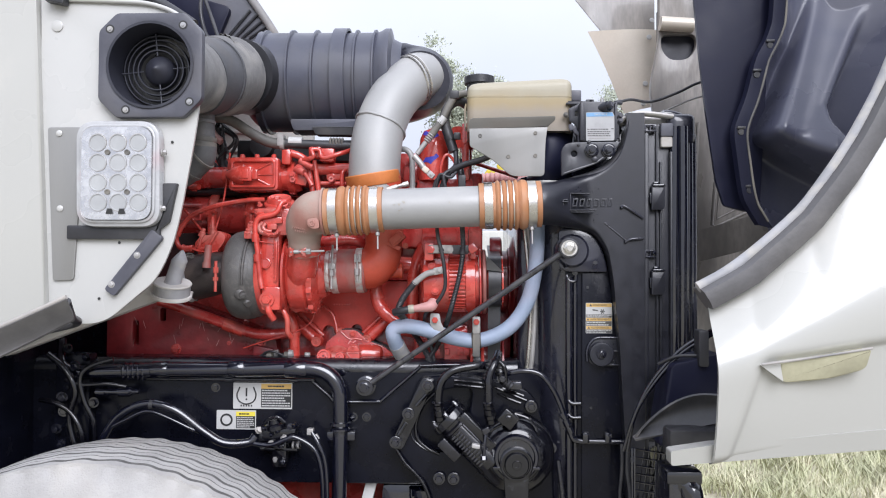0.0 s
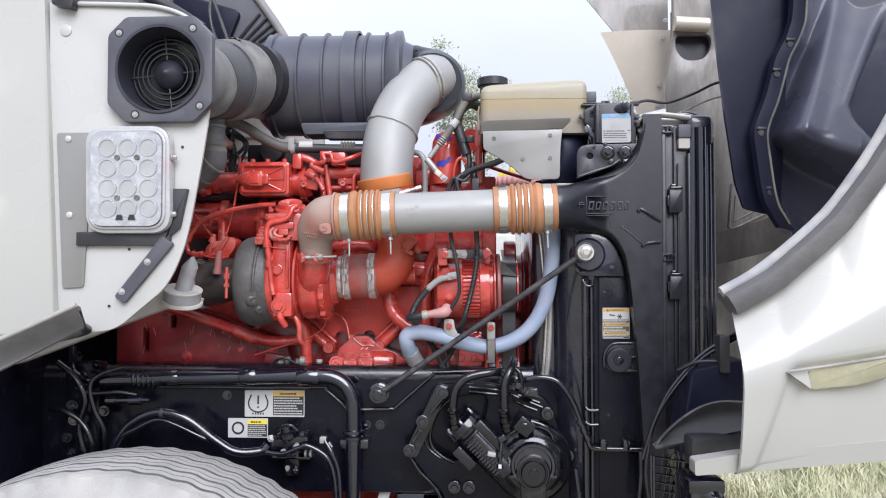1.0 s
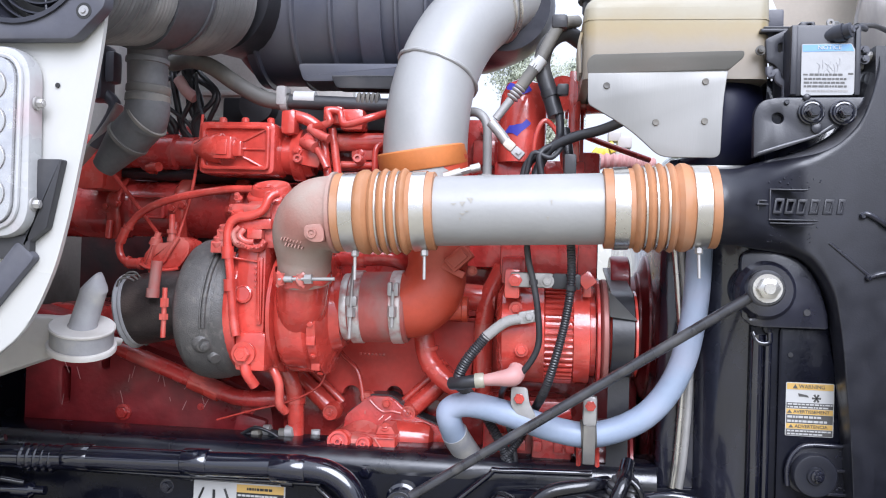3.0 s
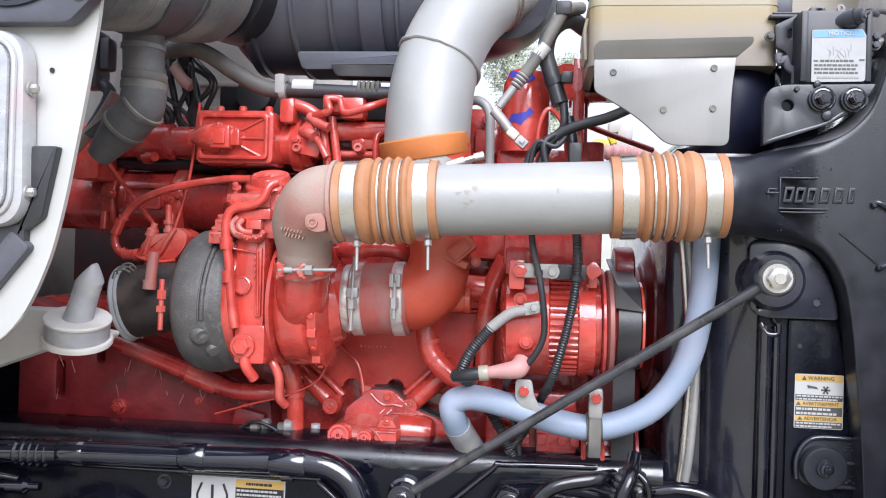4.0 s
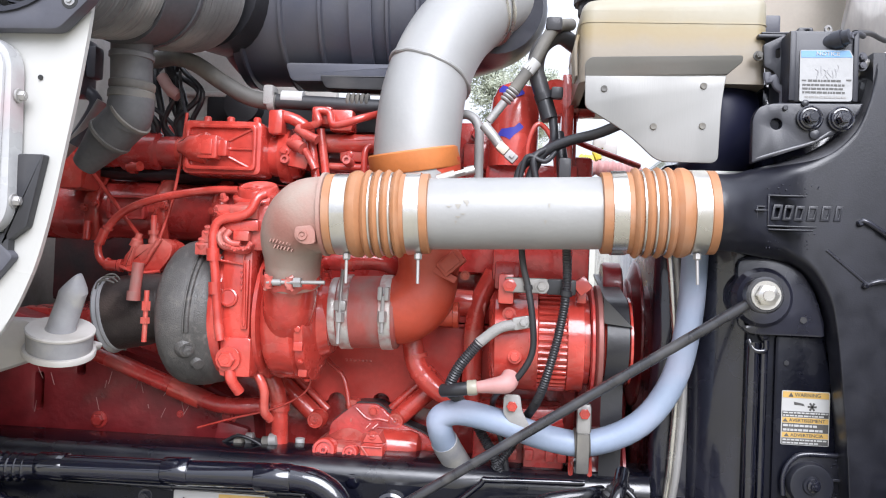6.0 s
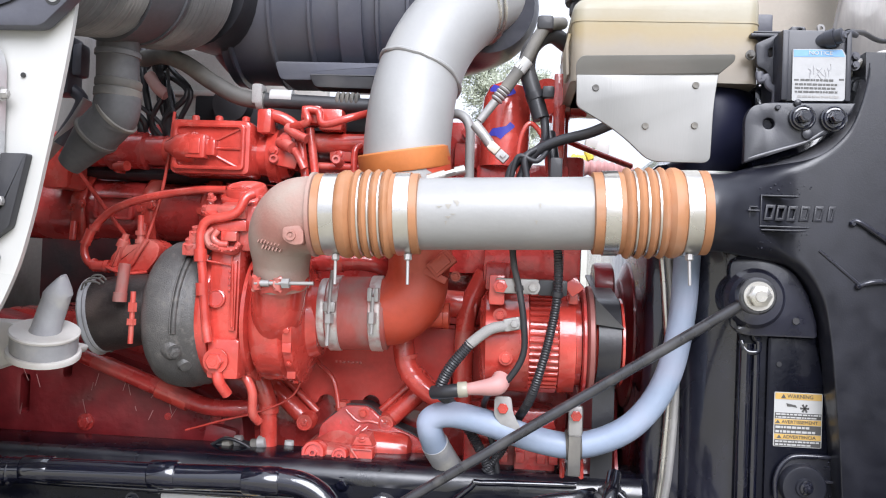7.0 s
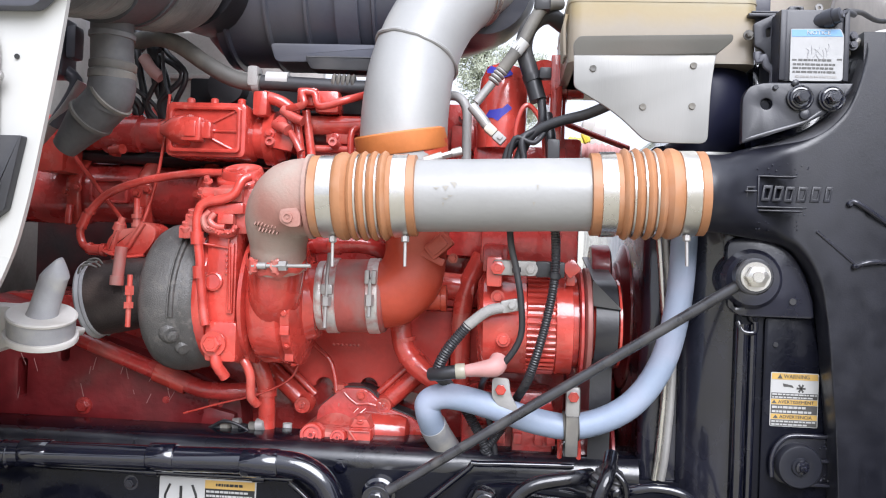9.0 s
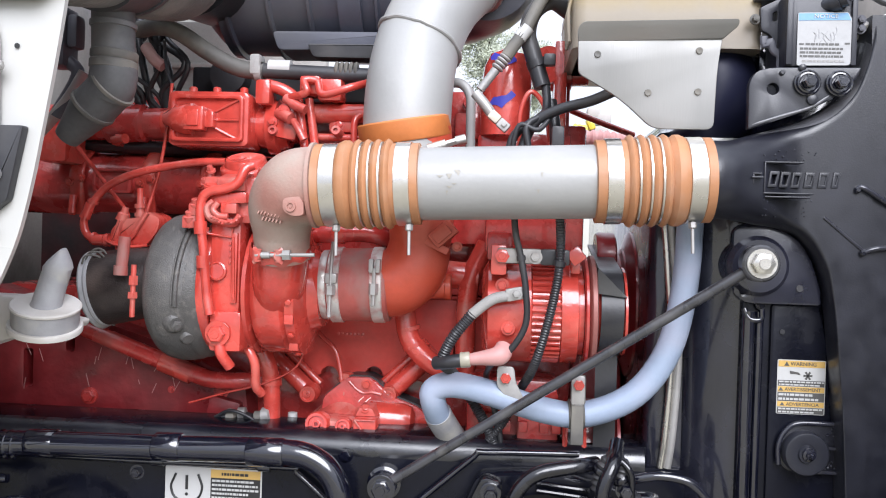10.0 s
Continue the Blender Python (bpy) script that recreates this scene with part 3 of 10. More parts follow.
# ---- white cab side panel ----
def build_cab_panel():
    t = thing("cab_side_panel", (-0.75, 1.57, 1.28), "white painted cab side panel with rounded corner", "body panel")
    bm = B()
    out = rounded([(-0.745, 1.905), (-0.52, 1.895), (-0.434, 1.83), (-0.434, 1.705), (-0.447, 1.615), (-0.469, 1.49), (-0.482, 1.437), (-0.500, 1.393), (-0.519, 1.361), (-0.613, 1.283), (-0.735, 1.279)],
                  [0, 0.05, 0.07, 0.05, 0.03, 0.03, 0.02, 0.02, 0.02, 0.03, 0.01], 6)
    plate(bm, out, 1.56, 1.566, 0.002, holes=[ellipse(-0.524, 1.77, 0.078, n=32)])
    part("panel", bm, white_inner, t)
    bm = B()
    plate(bm, [(-1.9, 2.3), (-0.745, 2.3), (-0.748, 1.9), (-0.716, 1.277), (-0.85, 1.272), (-1.9, 1.262)], 1.548, 1.572, 0.006)
    part("door_skin", bm, white_paint, t, "glossy white cab skin beyond the panel seam")
    bm = B()
    plate(bm, rounded([(-0.725, 1.655), (-0.655, 1.655), (-0.67, 1.365), (-0.71, 1.363)], 0.006), 1.555, 1.559, 0.001)
    part("backing_plate", bm, bare_alu, t, "bare aluminium backing plate behind the lamp")
    bm = B()
    plate(bm, rect(-0.682, 1.442, -0.505, 1.468, 0.003), 1.549, 1.559, 0.002)
    part("rubber_pad", bm, rubber, t, "flat black rubber pad")
    bm = B()
    plate(bm, rounded([(-0.513, 1.455), (-0.487, 1.475), (-0.472, 1.548), (-0.50, 1.548)], 0.003), 1.549, 1.559, 0.002)
    part("rubber_pad", bm, rubber, t, "flat black rubber pad")
    bm = B()
    plate(bm, rounded([(-0.609, 1.348), (-0.590, 1.334), (-0.498, 1.445), (-0.519, 1.462)], 0.006), 1.548, 1.559, 0.003)
    strip = part("rubber_strip", bm, black_plastic, t, "slanted black rubber strip with two screws")
    for x, z in ((-0.594, 1.357), (-0.546, 1.412)):
        bm = B()
        bolt(bm, (x, 1.5485, z), 0.0045, 0.004)
        part("screw", bm, dull_steel, strip)
    bm = B()
    tube(bm, [(-0.700, 1.556, 1.900), (-0.60, 1.555, 1.896), (-0.53, 1.555, 1.890), (-0.476, 1.556, 1.868), (-0.445, 1.558, 1.828)], 0.0042, 12, 6)
    part("rolled_lip", bm, white_inner, t, "white rolled upper edge with scuffs")
    bm = B()
    plate(bm, rounded([(-0.729, 1.915), (-0.684, 1.915), (-0.690, 1.885), (-0.728, 1.893)], 0.003), 1.535, 1.556, 0.002)
    part("hinge_block", bm, rubber, t, "black rubber block at the top corner")
    for x, z, r in ((-0.702, 1.643, 0.006), (-0.698, 1.5, 0.006), (-0.712, 1.85, 0.011), (-0.495, 1.605, 0.0)):
        if r:
            bm = B()
            turn(bm, [(-0.002, r), (0.0015, r), (0.003, r * 0.6), (0.003, 0)], (x, 1.5548 if z < 1.7 else 1.5592, z), (0, -1, 0), 18)
            part("rivet", bm, white_inner, t)
    for x, z in ((-0.486, 1.627), (-0.622, 1.33), (-0.585, 1.436)):
        bm = B()
        turn(bm, [(0, 0.0026), (0.0012, 0.0026), (0.0012, 0)], (x, 1.5592, z), (0, -1, 0), 14)
        part("screw_hole", bm, label_black, t)
    return t


build_cab_panel()


def build_intake_mouth():
    """The black eight-sided mouth of the air intake with its grille of rings and bullet."""
    c = Vector((-0.524, 1.556, 1.770))
    t = thing("air_intake_mouth", (c.x, 1.556, 1.675), "black plastic eight-sided air intake flange with ringed grille", "air intake")
    h, k = 0.099, 0.034
    oct_ = [(c.x - h, c.z - h + k), (c.x - h + k, c.z - h), (c.x + h - k, c.z - h), (c.x + h, c.z - h + k),
            (c.x + h, c.z + h - k), (c.x + h - k, c.z + h), (c.x - h + k, c.z + h), (c.x - h, c.z + h - k)]
    bm = B()
    plate(bm, rounded(oct_, 0.008), 1.540, 1.556, 0.004, holes=[ellipse(c.x, c.z, 0.080, n=40)])
    part("flange", bm, black_plastic, t)
    bm = B()
    turn(bm, [(0, 0.080), (-0.004, 0.083), (-0.004, 0.078), (0.02, 0.0755), (0.075, 0.070), (0.075, 0.074), (0.018, 0.0795)], (c.x, 1.541, c.z), (0, 1, 0), 44, close=False)
    part("throat", bm, mouth_black, t)
    bm = B()
    turn(bm, [(0, 0.0), (0.0012, 0.0030), (0.006, 0.0085), (0.014, 0.0180), (0.020, 0.0245), (0.025, 0.0280), (0.032, 0.0292), (0.06, 0.0292), (0.06, 0)], (c.x, 1.562, c.z), (0, 1, 0), 40)
    part("bullet", bm, mouth_black, t)
    for r in (0.0375, 0.0475, 0.0580, 0.0665):
        bm = B()
        turn(bm, [(0, r), (0.0, r + 0.0020), (0.012, r + 0.0024), (0.012, r), (0, r)], (c.x, 1.585 - (0.0665 - r) * 0.2, c.z), (0, 1, 0), 48, close=False)
        part("grille_ring", bm, mouth_black, t)
    for i in range(4):
        a = math.pi / 2 * i + 0.1
        bm = B()
        d = Vector((math.cos(a), 0, math.sin(a)))
        q = Vector((c.x, 1.584, c.z))
        tube(bm, [q + d * 0.028, q + d * 0.072], 0.0017, 8, 1)
        part("spoke", bm, mouth_black, t)
    # black disc closes the throat in place of the duct's dark depth
    bm = B()
    turn(bm, [(0, 0.0715), (0.004, 0)], (c.x, 1.6135, c.z), (0, 1, 0), 32)
    part("duct_baffle", bm, label_black, t)
    for dx, dz in ((-0.077, 0.068), (0.062, 0.075), (0.076, -0.070), (-0.045, -0.085)):
        bm = B()
        turn(bm, [(0, 0.0055), (0.0012, 0.0055), (0.0012, 0.003), (0.003, 0.0026), (0.003, 0.0)], (c.x + dx, 1.5402, c.z + dz), (0, -1, 0), 16)
        scr = part("screw", bm, cuff_grey, t, "steel screw")
        # black disc painted as the recess shade around the screw
        bm = B()
        turn(bm, [(0, 0.0085), (0.0006, 0.0085), (0.0006, 0)], (c.x + dx, 1.5402, c.z + dz), (0, -1, 0), 18)
        part("recess", bm, label_black, scr)


build_intake_mouth()


def build_led_lamp():
    """Rectangular LED lamp in a clear rim, twelve round emitters in four rows."""
    t = thing("led_lamp", (-0.58, 1.556, 1.465), "clear rectangular LED work lamp with twelve round lenses", "lamp")
    cx, cz = -0.580, 1.564
    skew = lambda p: (p.x + (p.z - cz) * -0.02, p.y, p.z)
    bm = B()
    plate(bm, rect(-0.660, 1.464, -0.500, 1.664, 0.038, 10), 1.535, 1.556, 0.007, tilt=skew)
    part("rim", bm, frosted_rim, t, "frosted clear plastic rim with pinkish patches")
    cups = []
    for r in range(4):
        for k in range(3):
            x, z = -0.6135 + k * 0.0379, 1.621 - r * 0.0372
            cups.append((x + (z - cz) * -0.02, z))
    bm = B()
    plate(bm, rect(-0.6455, 1.4775, -0.5135, 1.6505, 0.026, 8), 1.5270, 1.540, 0.0, tilt=None, holes=[ellipse(x, z, 0.0150, n=26) for x, z in cups])
    part("reflector", bm, chrome, t, "scratched silvery reflector face")
    bm = B()
    edge = rounded([(-0.6485, 1.4745), (-0.5105, 1.4745), (-0.5105, 1.6535), (-0.6485, 1.6535)], 0.028, 8)
    tube(bm, [(p[0], 1.5335, p[1]) for p in edge + edge[:1]], 0.0030, 8, 1)
    part("cover_ridge", bm, frosted_rim, t, "raised edge of the clear cover")
    for x, z in cups:
        bm = B()
        turn(bm, [(0, 0.0150), (0.0012, 0.0162), (0.0016, 0.0152), (0.0006, 0.0143), (-0.004, 0.0120), (-0.008, 0.0085), (-0.0095, 0.004), (-0.0095, 0)], (x, 1.527, z), (0, -1, 0), 28)
        ring = part("cup", bm, clear_lens, t, "pale emitter cup")
        bm = B()
        turn(bm, [(0, 0.0036), (0.002, 0.0030), (0.003, 0)], (x, 1.5364, z), (0, -1, 0), 14)
        part("lens", bm, marker_lens, ring)
        bm = B()
        turn(bm, [(0, 0.0160), (0.0012, 0.0168), (0.0012, 0.0156), (0, 0.0152)], (x, 1.5269, z), (0, -1, 0), 28, close=False)
        part("bezel_ring", bm, dull_steel, ring)
    for x, z in ((-0.596, 1.603), (-0.559, 1.603), (-0.595, 1.529), (-0.558, 1.529)):
        bm = B()
        turn(bm, [(0, 0.0052), (0.002, 0.005), (0.002, 0.0032), (0.001, 0.003), (0.001, 0)], (x, 1.5262, z), (0, -1, 0), 12)
        part("screw", bm, hose_grey, t)
    for x0 in (-0.597, -0.574):
        bm = B()
        plate(bm, [(x0, 1.488), (x0 + 0.014, 1.488), (x0 + 0.011, 1.498), (x0 + 0.003, 1.498)], 1.5245, 1.5275)
        part("badge_mark", bm, label_black, t)
    for z in (1.605, 1.50):
        bm = B()
        bolt(bm, (-0.500, 1.545, z), 0.005, 0.008, (1, 0, 0))
        part("side_bolt", bm, dull_steel, t)


build_led_lamp()


# ---- air cleaner and its ducts ----
def build_air_cleaner():
    t = thing("air_cleaner", (-0.27, 2.06, 1.72), "dark grey ribbed plastic air cleaner canister", "air cleaner")
    c = Vector((0, 2.06, 1.856))
    R = 0.126
    bm = B()
    prof = [(-0.47, 0.0), (-0.47, 0.092), (-0.455, 0.108), (-0.445, 0.110), (-0.44, R)]
    for x in (-0.425, -0.36, -0.30, -0.245, -0.20, -0.155):
        prof += [(x - 0.004, R - 0.004), (x - 0.002, R + 0.003), (x + 0.002, R + 0.003), (x + 0.004, R - 0.004)]
    prof += [(-0.14, R), (-0.13, R + 0.006), (-0.118, R + 0.006), (-0.112, R - 0.02), (-0.09, R - 0.03), (-0.09, 0)]
    turn(bm, prof, c, (1, 0, 0), 56)
    part("canister", bm, canister_plastic, t)
    bm = B()
    turn(bm, [(-0.255, R + 0.001), (-0.255, R + 0.007), (-0.222, R + 0.007), (-0.222, R + 0.001)], c, (1, 0, 0), 56, close=False)
    part("band", bm, canister_plastic, t)
    for s in (-1, 1):
        bm = B()
        box(bm, (-0.25 + (0.125 if s > 0 else -0.18), c.y - 0.115, 1.775), (-0.235 + (0.125 if s > 0 else -0.18), c.y - 0.085, 1.80), 0.004)
        part("latch", bm, dull_steel, t)
    bm = B()
    plate(bm, rounded([(-0.355, 1.748), (-0.16, 1.748), (-0.18, 1.722), (-0.345, 1.720)], 0.008), 1.965, 2.04, 0.003)
    part("mounting_bracket", bm, canister_plastic, t, "dark saddle bracket")
    bm = B()
    plate(bm, rounded([(-0.30, 1.728), (-0.12, 1.728), (-0.14, 1.706), (-0.29, 1.708)], 0.006), 1.955, 1.985, 0.003)
    part("bracket_slot", bm, rubber, t)
    # rubber elbow at the outlet
    bm = B()
    tube(bm, [(-0.12, 2.07, 1.857), (-0.08, 2.07, 1.857), (-0.050, 2.048, 1.855), (-0.043, 2.0, 1.848)], 0.08, 36, 6, radii=[0.100, 0.099, 0.088, 0.071])
    part("rubber_elbow", bm, elbow_rubber, t, "dusty dark rubber outlet elbow")


build_air_cleaner()


def build_intake_duct():
    t = thing("intake_duct", (-0.48, 1.7, 1.70), "dark ribbed flexible intake duct joining grille and canister", "duct")
    bm = B()
    tube(bm, [(-0.522, 1.622, 1.774), (-0.514, 1.69, 1.784), (-0.506, 1.742, 1.796)], 0.0755, 44, 8, wave=0.0022, pitch=0.0068)
    part("ribbed_hose", bm, duct_grey, t)
    bm = B()
    tube(bm, [(-0.508, 1.738, 1.793), (-0.499, 1.77, 1.803), (-0.494, 1.795, 1.809)], 0.083, 44, 6, radii=[0.080, 0.083, 0.0835])
    part("collar", bm, dark_duct, t)
    bm = B()
    tube(bm, [(-0.4945, 1.791, 1.8085), (-0.4935, 1.797, 1.8095)], 0.0862, 44, 1)
    part("collar_rim", bm, dark_duct, t)
    bm = B()
    tube(bm, [(-0.494, 1.796, 1.809), (-0.487, 1.85, 1.823), (-0.481, 1.893, 1.834)], 0.0865, 44, 6, radii=[0.0845, 0.0875, 0.0885], wave=0.0021, pitch=0.0066)
    part("rear_hose", bm, duct_grey, t)
    bm = B()
    tube(bm, [(-0.481, 1.892, 1.834), (-0.479, 1.902, 1.837)], 0.0865, 44, 1)
    part("end_collar", bm, dark_duct, t)
    bm = B()
    grid(bm, 16, 4, lambda u, v: (-0.490 + 0.010 * v + 0.0895 * math.cos(0.7 + 0.9 * u) * 0.72, 1.845 + 0.03 * v - 0.058 * math.cos(0.7 + 0.9 * u), 1.824 + 0.0925 * math.sin(0.7 + 0.9 * u) + 0.002 * math.sin(u * 23)), 0.001)
    part("torn_tape", bm, hose_grey, t, "torn pale tape on the duct")
    bm = B()
    tube(bm, [(-0.466, 1.92, 1.842), (-0.45, 2.0, 1.85), (-0.43, 2.06, 1.856)], 0.086, 32, 4)
    part("inner_duct", bm, rubber, t)
    return t


build_intake_duct()


def build_intake_pipe():
    """Silver pipe that bends from the canister down to the turbo inlet, with its orange coupling."""
    t = thing("intake_pipe", (-0.135, 1.86, 1.56), "silver painted aluminium intake pipe bent downward", "pipe")
    bm = B()
    tube(bm, [(-0.038, 2.03, 1.868), (-0.060, 1.995, 1.848), (-0.105, 1.945, 1.788), (-0.131, 1.908, 1.715), (-0.138, 1.876, 1.64), (-0.138, 1.868, 1.555)], 0.0585, 40, 8)
    part("pipe", bm, alu, t)
    bm = B()
    line = smooth_path([(-0.038, 2.03, 1.868), (-0.060, 1.995, 1.848), (-0.105, 1.945, 1.788), (-0.131, 1.908, 1.715), (-0.138, 1.876, 1.64), (-0.138, 1.868, 1.555)], 40)
    rnd, ring = random.Random(2), []
    for k in range(41):
        a = 2 * math.pi * k / 40
        n = int(119 + 4 * math.cos(a) + 3 * math.sin(a))
        g = (line[n + 1] - line[n - 1]).normalized()
        side = (Vector((1, 0, 0)) - g * g.x).normalized()
        out = g.cross(side)
        ring.append(line[n] + (side * math.cos(a) + out * math.sin(a)) * (0.0590 + rnd.uniform(-0.0006, 0.0006)))
    tube(bm, ring, 0.0032, 8, 2)
    part("weld_bead", bm, alu, t, "raised weld bead")
    bm = B()
    d = Vector((-0.62, -0.55, -0.35)).normalized()
    for s in (-0.006, 0.006):
        turn(bm, [(s - 0.003, 0.061), (s - 0.0015, 0.064), (s + 0.0015, 0.064), (s + 0.003, 0.061)], (-0.063, 1.992, 1.845), d, 40, close=False)
    part("hose_clamp", bm, steel, t, "steel clamp ring")
    bm = B()
    turn(bm, [(-0.002, 0.0600), (0.0, 0.0615), (0.024, 0.0615), (0.026, 0.0598)], (-0.139, 1.868, 1.581), (-0.16, -0.14, 1), 40)
    part("coupling", bm, coupling_orange, t, "orange silicone coupling")
    bm = B()
    tube(bm, [(-0.102, 1.803, 1.5610), (-0.080, 1.803, 1.5680)], 0.0068, 14, 1)
    tube(bm, [(-0.082, 1.803, 1.5675), (-0.066, 1.803, 1.5725)], 0.0046, 6, 1)
    tube(bm, [(-0.068, 1.803, 1.572), (-0.056, 1.804, 1.5755)], 0.0062, 12, 1)
    part("clamp_screw", bm, steel, t, "bright steel clamp barrel")


build_intake_pipe()


# ---- charge air pipe ----
CH_A, CH_B = Vector((-0.226, 1.742, 1.5092)), Vector((0.2265, 1.742, 1.5265))
CH_D = (CH_B - CH_A).normalized()


def build_charge_pipe():
    t = thing("charge_air_pipe", (0, 1.742, 1.47), "silver charge air pipe with orange ribbed hoses at both ends", "pipe")
    L = (CH_B - CH_A).length
    bm = B()
    turn(bm, [(0.10, 0.0425), (0.13, 0.0425), (L - 0.13, 0.0425), (L - 0.10, 0.0425)], CH_A, CH_D, 40)
    part("pipe", bm, alu, t)
    rnd = random.Random(17)
    for k in range(9):
        bm = B()
        s, a, w, h = 0.148 + rnd.uniform(0, 0.022) + (0.10 if k > 6 else 0), rnd.uniform(0.1, 0.75), rnd.uniform(0.002, 0.007), rnd.uniform(0.03, 0.13)
        up, out = Vector((0, 0, 1)), Vector((0, -1, 0))
        grid(bm, 4, 4, lambda u, v: CH_A + CH_D * (s + w * (u - 0.5) * (1.2 - v)) + (out * math.cos(a - 0.5 + h * v) - up * math.sin(a - 0.5 + h * v)) * 0.0428, 0.0002)
        part("scuff", bm, dull_scuff, t, "small grey-brown scuff mark")
    for base, sign, k_len in ((CH_A, 1, 0.95), (CH_A + CH_D * L, -1, 1.0)):
        d = CH_D * sign * k_len
        bm = B()
        prof = [(0.0, 0.045), (0.001, 0.0485), (0.010, 0.0485), (0.011, 0.0476), (0.0295, 0.0476), (0.031, 0.050), (0.036, 0.0522), (0.042, 0.0522), (0.046, 0.049)]
        for k in range(4):
            a = 0.048 + k * 0.0125
            prof += [(a, 0.0475), (a + 0.002, 0.0515), (a + 0.005, 0.0532), (a + 0.008, 0.0515), (a + 0.010, 0.0475)]
        prof += [(0.100, 0.0478), (0.129, 0.0478), (0.130, 0.044)]
        turn(bm, [(p * k_len, r) for p, r in prof], base, d, 44)
        hose = part("hose", bm, orange, t, "orange silicone hose with ribs")
        for k in range(3):
            bm = B()
            a = 0.0585 + k * 0.0125
            turn(bm, [(a * k_len - 0.0016, 0.0476), (a * k_len - 0.001, 0.0500), (a * k_len + 0.001, 0.0500), (a * k_len + 0.0016, 0.0476)], base, d, 44, close=False)
            part("wire_ring", bm, steel, hose, "bright steel ring")
        for a in (0.0112, 0.101):
            bm = B()
            turn(bm, [(a * k_len, 0.0479), (a * k_len + 0.0005, 0.0492), (a * k_len + 0.0175, 0.0492), (a * k_len + 0.018, 0.0479)], base, d, 44, close=False)
            band = part("band_clamp", bm, steel, t, "shiny steel band clamp")
            if sign < 0 and a > 0.05:
                continue
            q = base + d * (a + (0.017 if sign > 0 else 0.009)) + Vector((0, -0.014, -0.047))
            bm = B()
            tube(bm, [q, q + Vector((0.001, -0.003, -0.036))], 0.0019, 10, 1)
            turn(bm, [(0, 0.0046), (0.006, 0.0046), (0.007, 0.0035)], q + Vector((0, 0, -0.001)), (0.03, -0.1, -1), 6)
            turn(bm, [(-0.006, 0.0035), (0.006, 0.0035)], q + Vector((0, 0.004, 0.004)), (1, 0, 0), 12)
            part("clamp_bolt", bm, dull_steel, band)
    return t


build_charge_pipe()


# ---- turbocharger ----
TY, TZ = 1.885, 1.378


def build_turbo():
    t = thing("turbocharger", (-0.38, TY, 1.28), "red painted turbocharger with charred turbine blanket", "turbocharger")
    bm = B()
    turn(bm, [(-0.470, 0.060), (-0.4695, 0.072), (-0.466, 0.083), (-0.459, 0.092), (-0.449, 0.098), (-0.436, 0.1005), (-0.424, 0.1005), (-0.412, 0.0985), (-0.4095, 0.0965), (-0.4065, 0.0960), (-0.400, 0.0955), (-0.390, 0.090), (-0.384, 0.080), (-0.382, 0.070)], (0, TY, TZ - 0.004), (1, 0, 0), 64)
    ring = part("turbine_housing", bm, wrap, t, "charred grey cast-iron turbine housing", angle=60)
    for r0, wide, xs in ((0.0984, 0.0034, -0.4120), (0.1012, 0.0012, -0.4158)):
        bm = B()
        tube(bm, [(xs - 0.004 * k / 9, TY - math.sin(0.55 + 1.22 * k / 9) * r0, TZ - 0.004 + math.cos(0.55 + 1.22 * k / 9) * r0) for k in range(10)], wide, 10, 3)
        part("raised_seam", bm, wrap, ring)
    for x, y, z, r in ((-0.4180, 1.7985, 1.3325, 0.0120), (-0.4080, 1.8120, 1.3135, 0.0085)):
        bm = B()
        ax = Vector((0.06, y - TY, z - TZ + 0.004)).normalized()
        turn(bm, [(-0.006, r * 1.35), (0.001, r * 1.2), (0.003, r), (0.005, r * 0.85)], (x, y, z), ax, 22)
        if r > 0.01:
            bolt(bm, Vector((x, y, z)) + ax * 0.004, r * 0.62, 0.007, ax, washer=False)
        part("cast_boss", bm, wrap, ring)
    bm = B()
    turn(bm, [(-0.394, 0.078), (-0.392, 0.092), (-0.384, 0.094), (-0.378, 0.092), (-0.374, 0.076), (-0.352, 0.062), (-0.336, 0.062)], (0, TY, TZ), (1, 0, 0), 40)
    part("bearing_housing", bm, red, t)
    bm = B()
    box(bm, (-0.380, 1.806, 1.345), (-0.338, 1.90, 1.47), 0.010)
    box(bm, (-0.376, 1.800, 1.298), (-0.334, 1.87, 1.350), 0.006)
    box(bm, (-0.350, 1.802, 1.36), (-0.342, 1.84, 1.45), 0.002)
    part("actuator_body", bm, red, t)
    # compressor volute
    bm = B()
    prof = [(-0.342, 0.062), (-0.335, 0.070), (-0.326, 0.078), (-0.322, 0.084), (-0.314, 0.087), (-0.286, 0.087), (-0.282, 0.083), (-0.279, 0.082), (-0.2785, 0.0885), (-0.267, 0.0885), (-0.265, 0.084), (-0.258, 0.056), (-0.245, 0.050)]
    turn(bm, prof, (0, TY, TZ - 0.002), (1, 0, 0), 48)
    vol = part("compressor_housing", bm, red, t)
    bm = B()
    turn(bm, [(-0.336, 0.072), (-0.334, 0.089), (-0.329, 0.089), (-0.326, 0.074)], (0, TY, TZ - 0.002), (1, 0, 0), 48)
    part("v_band", bm, red, vol)
    for k in range(9):
        a = math.pi * (0.20 + k * 0.085)
        q = Vector((-0.2725, TY - math.sin(a) * 0.0885, TZ - 0.002 + math.cos(a) * 0.0885))
        bm = B()
        if k % 2:
            box(bm, q - Vector((0.006, 0.004, 0.006)), q + Vector((0.006, 0.003, 0.006)), 0.0015)
        else:
            bolt(bm, q, 0.0042, 0.004, (0, -math.sin(a), math.cos(a)), washer=False)
        part("rim_lug", bm, red, vol)
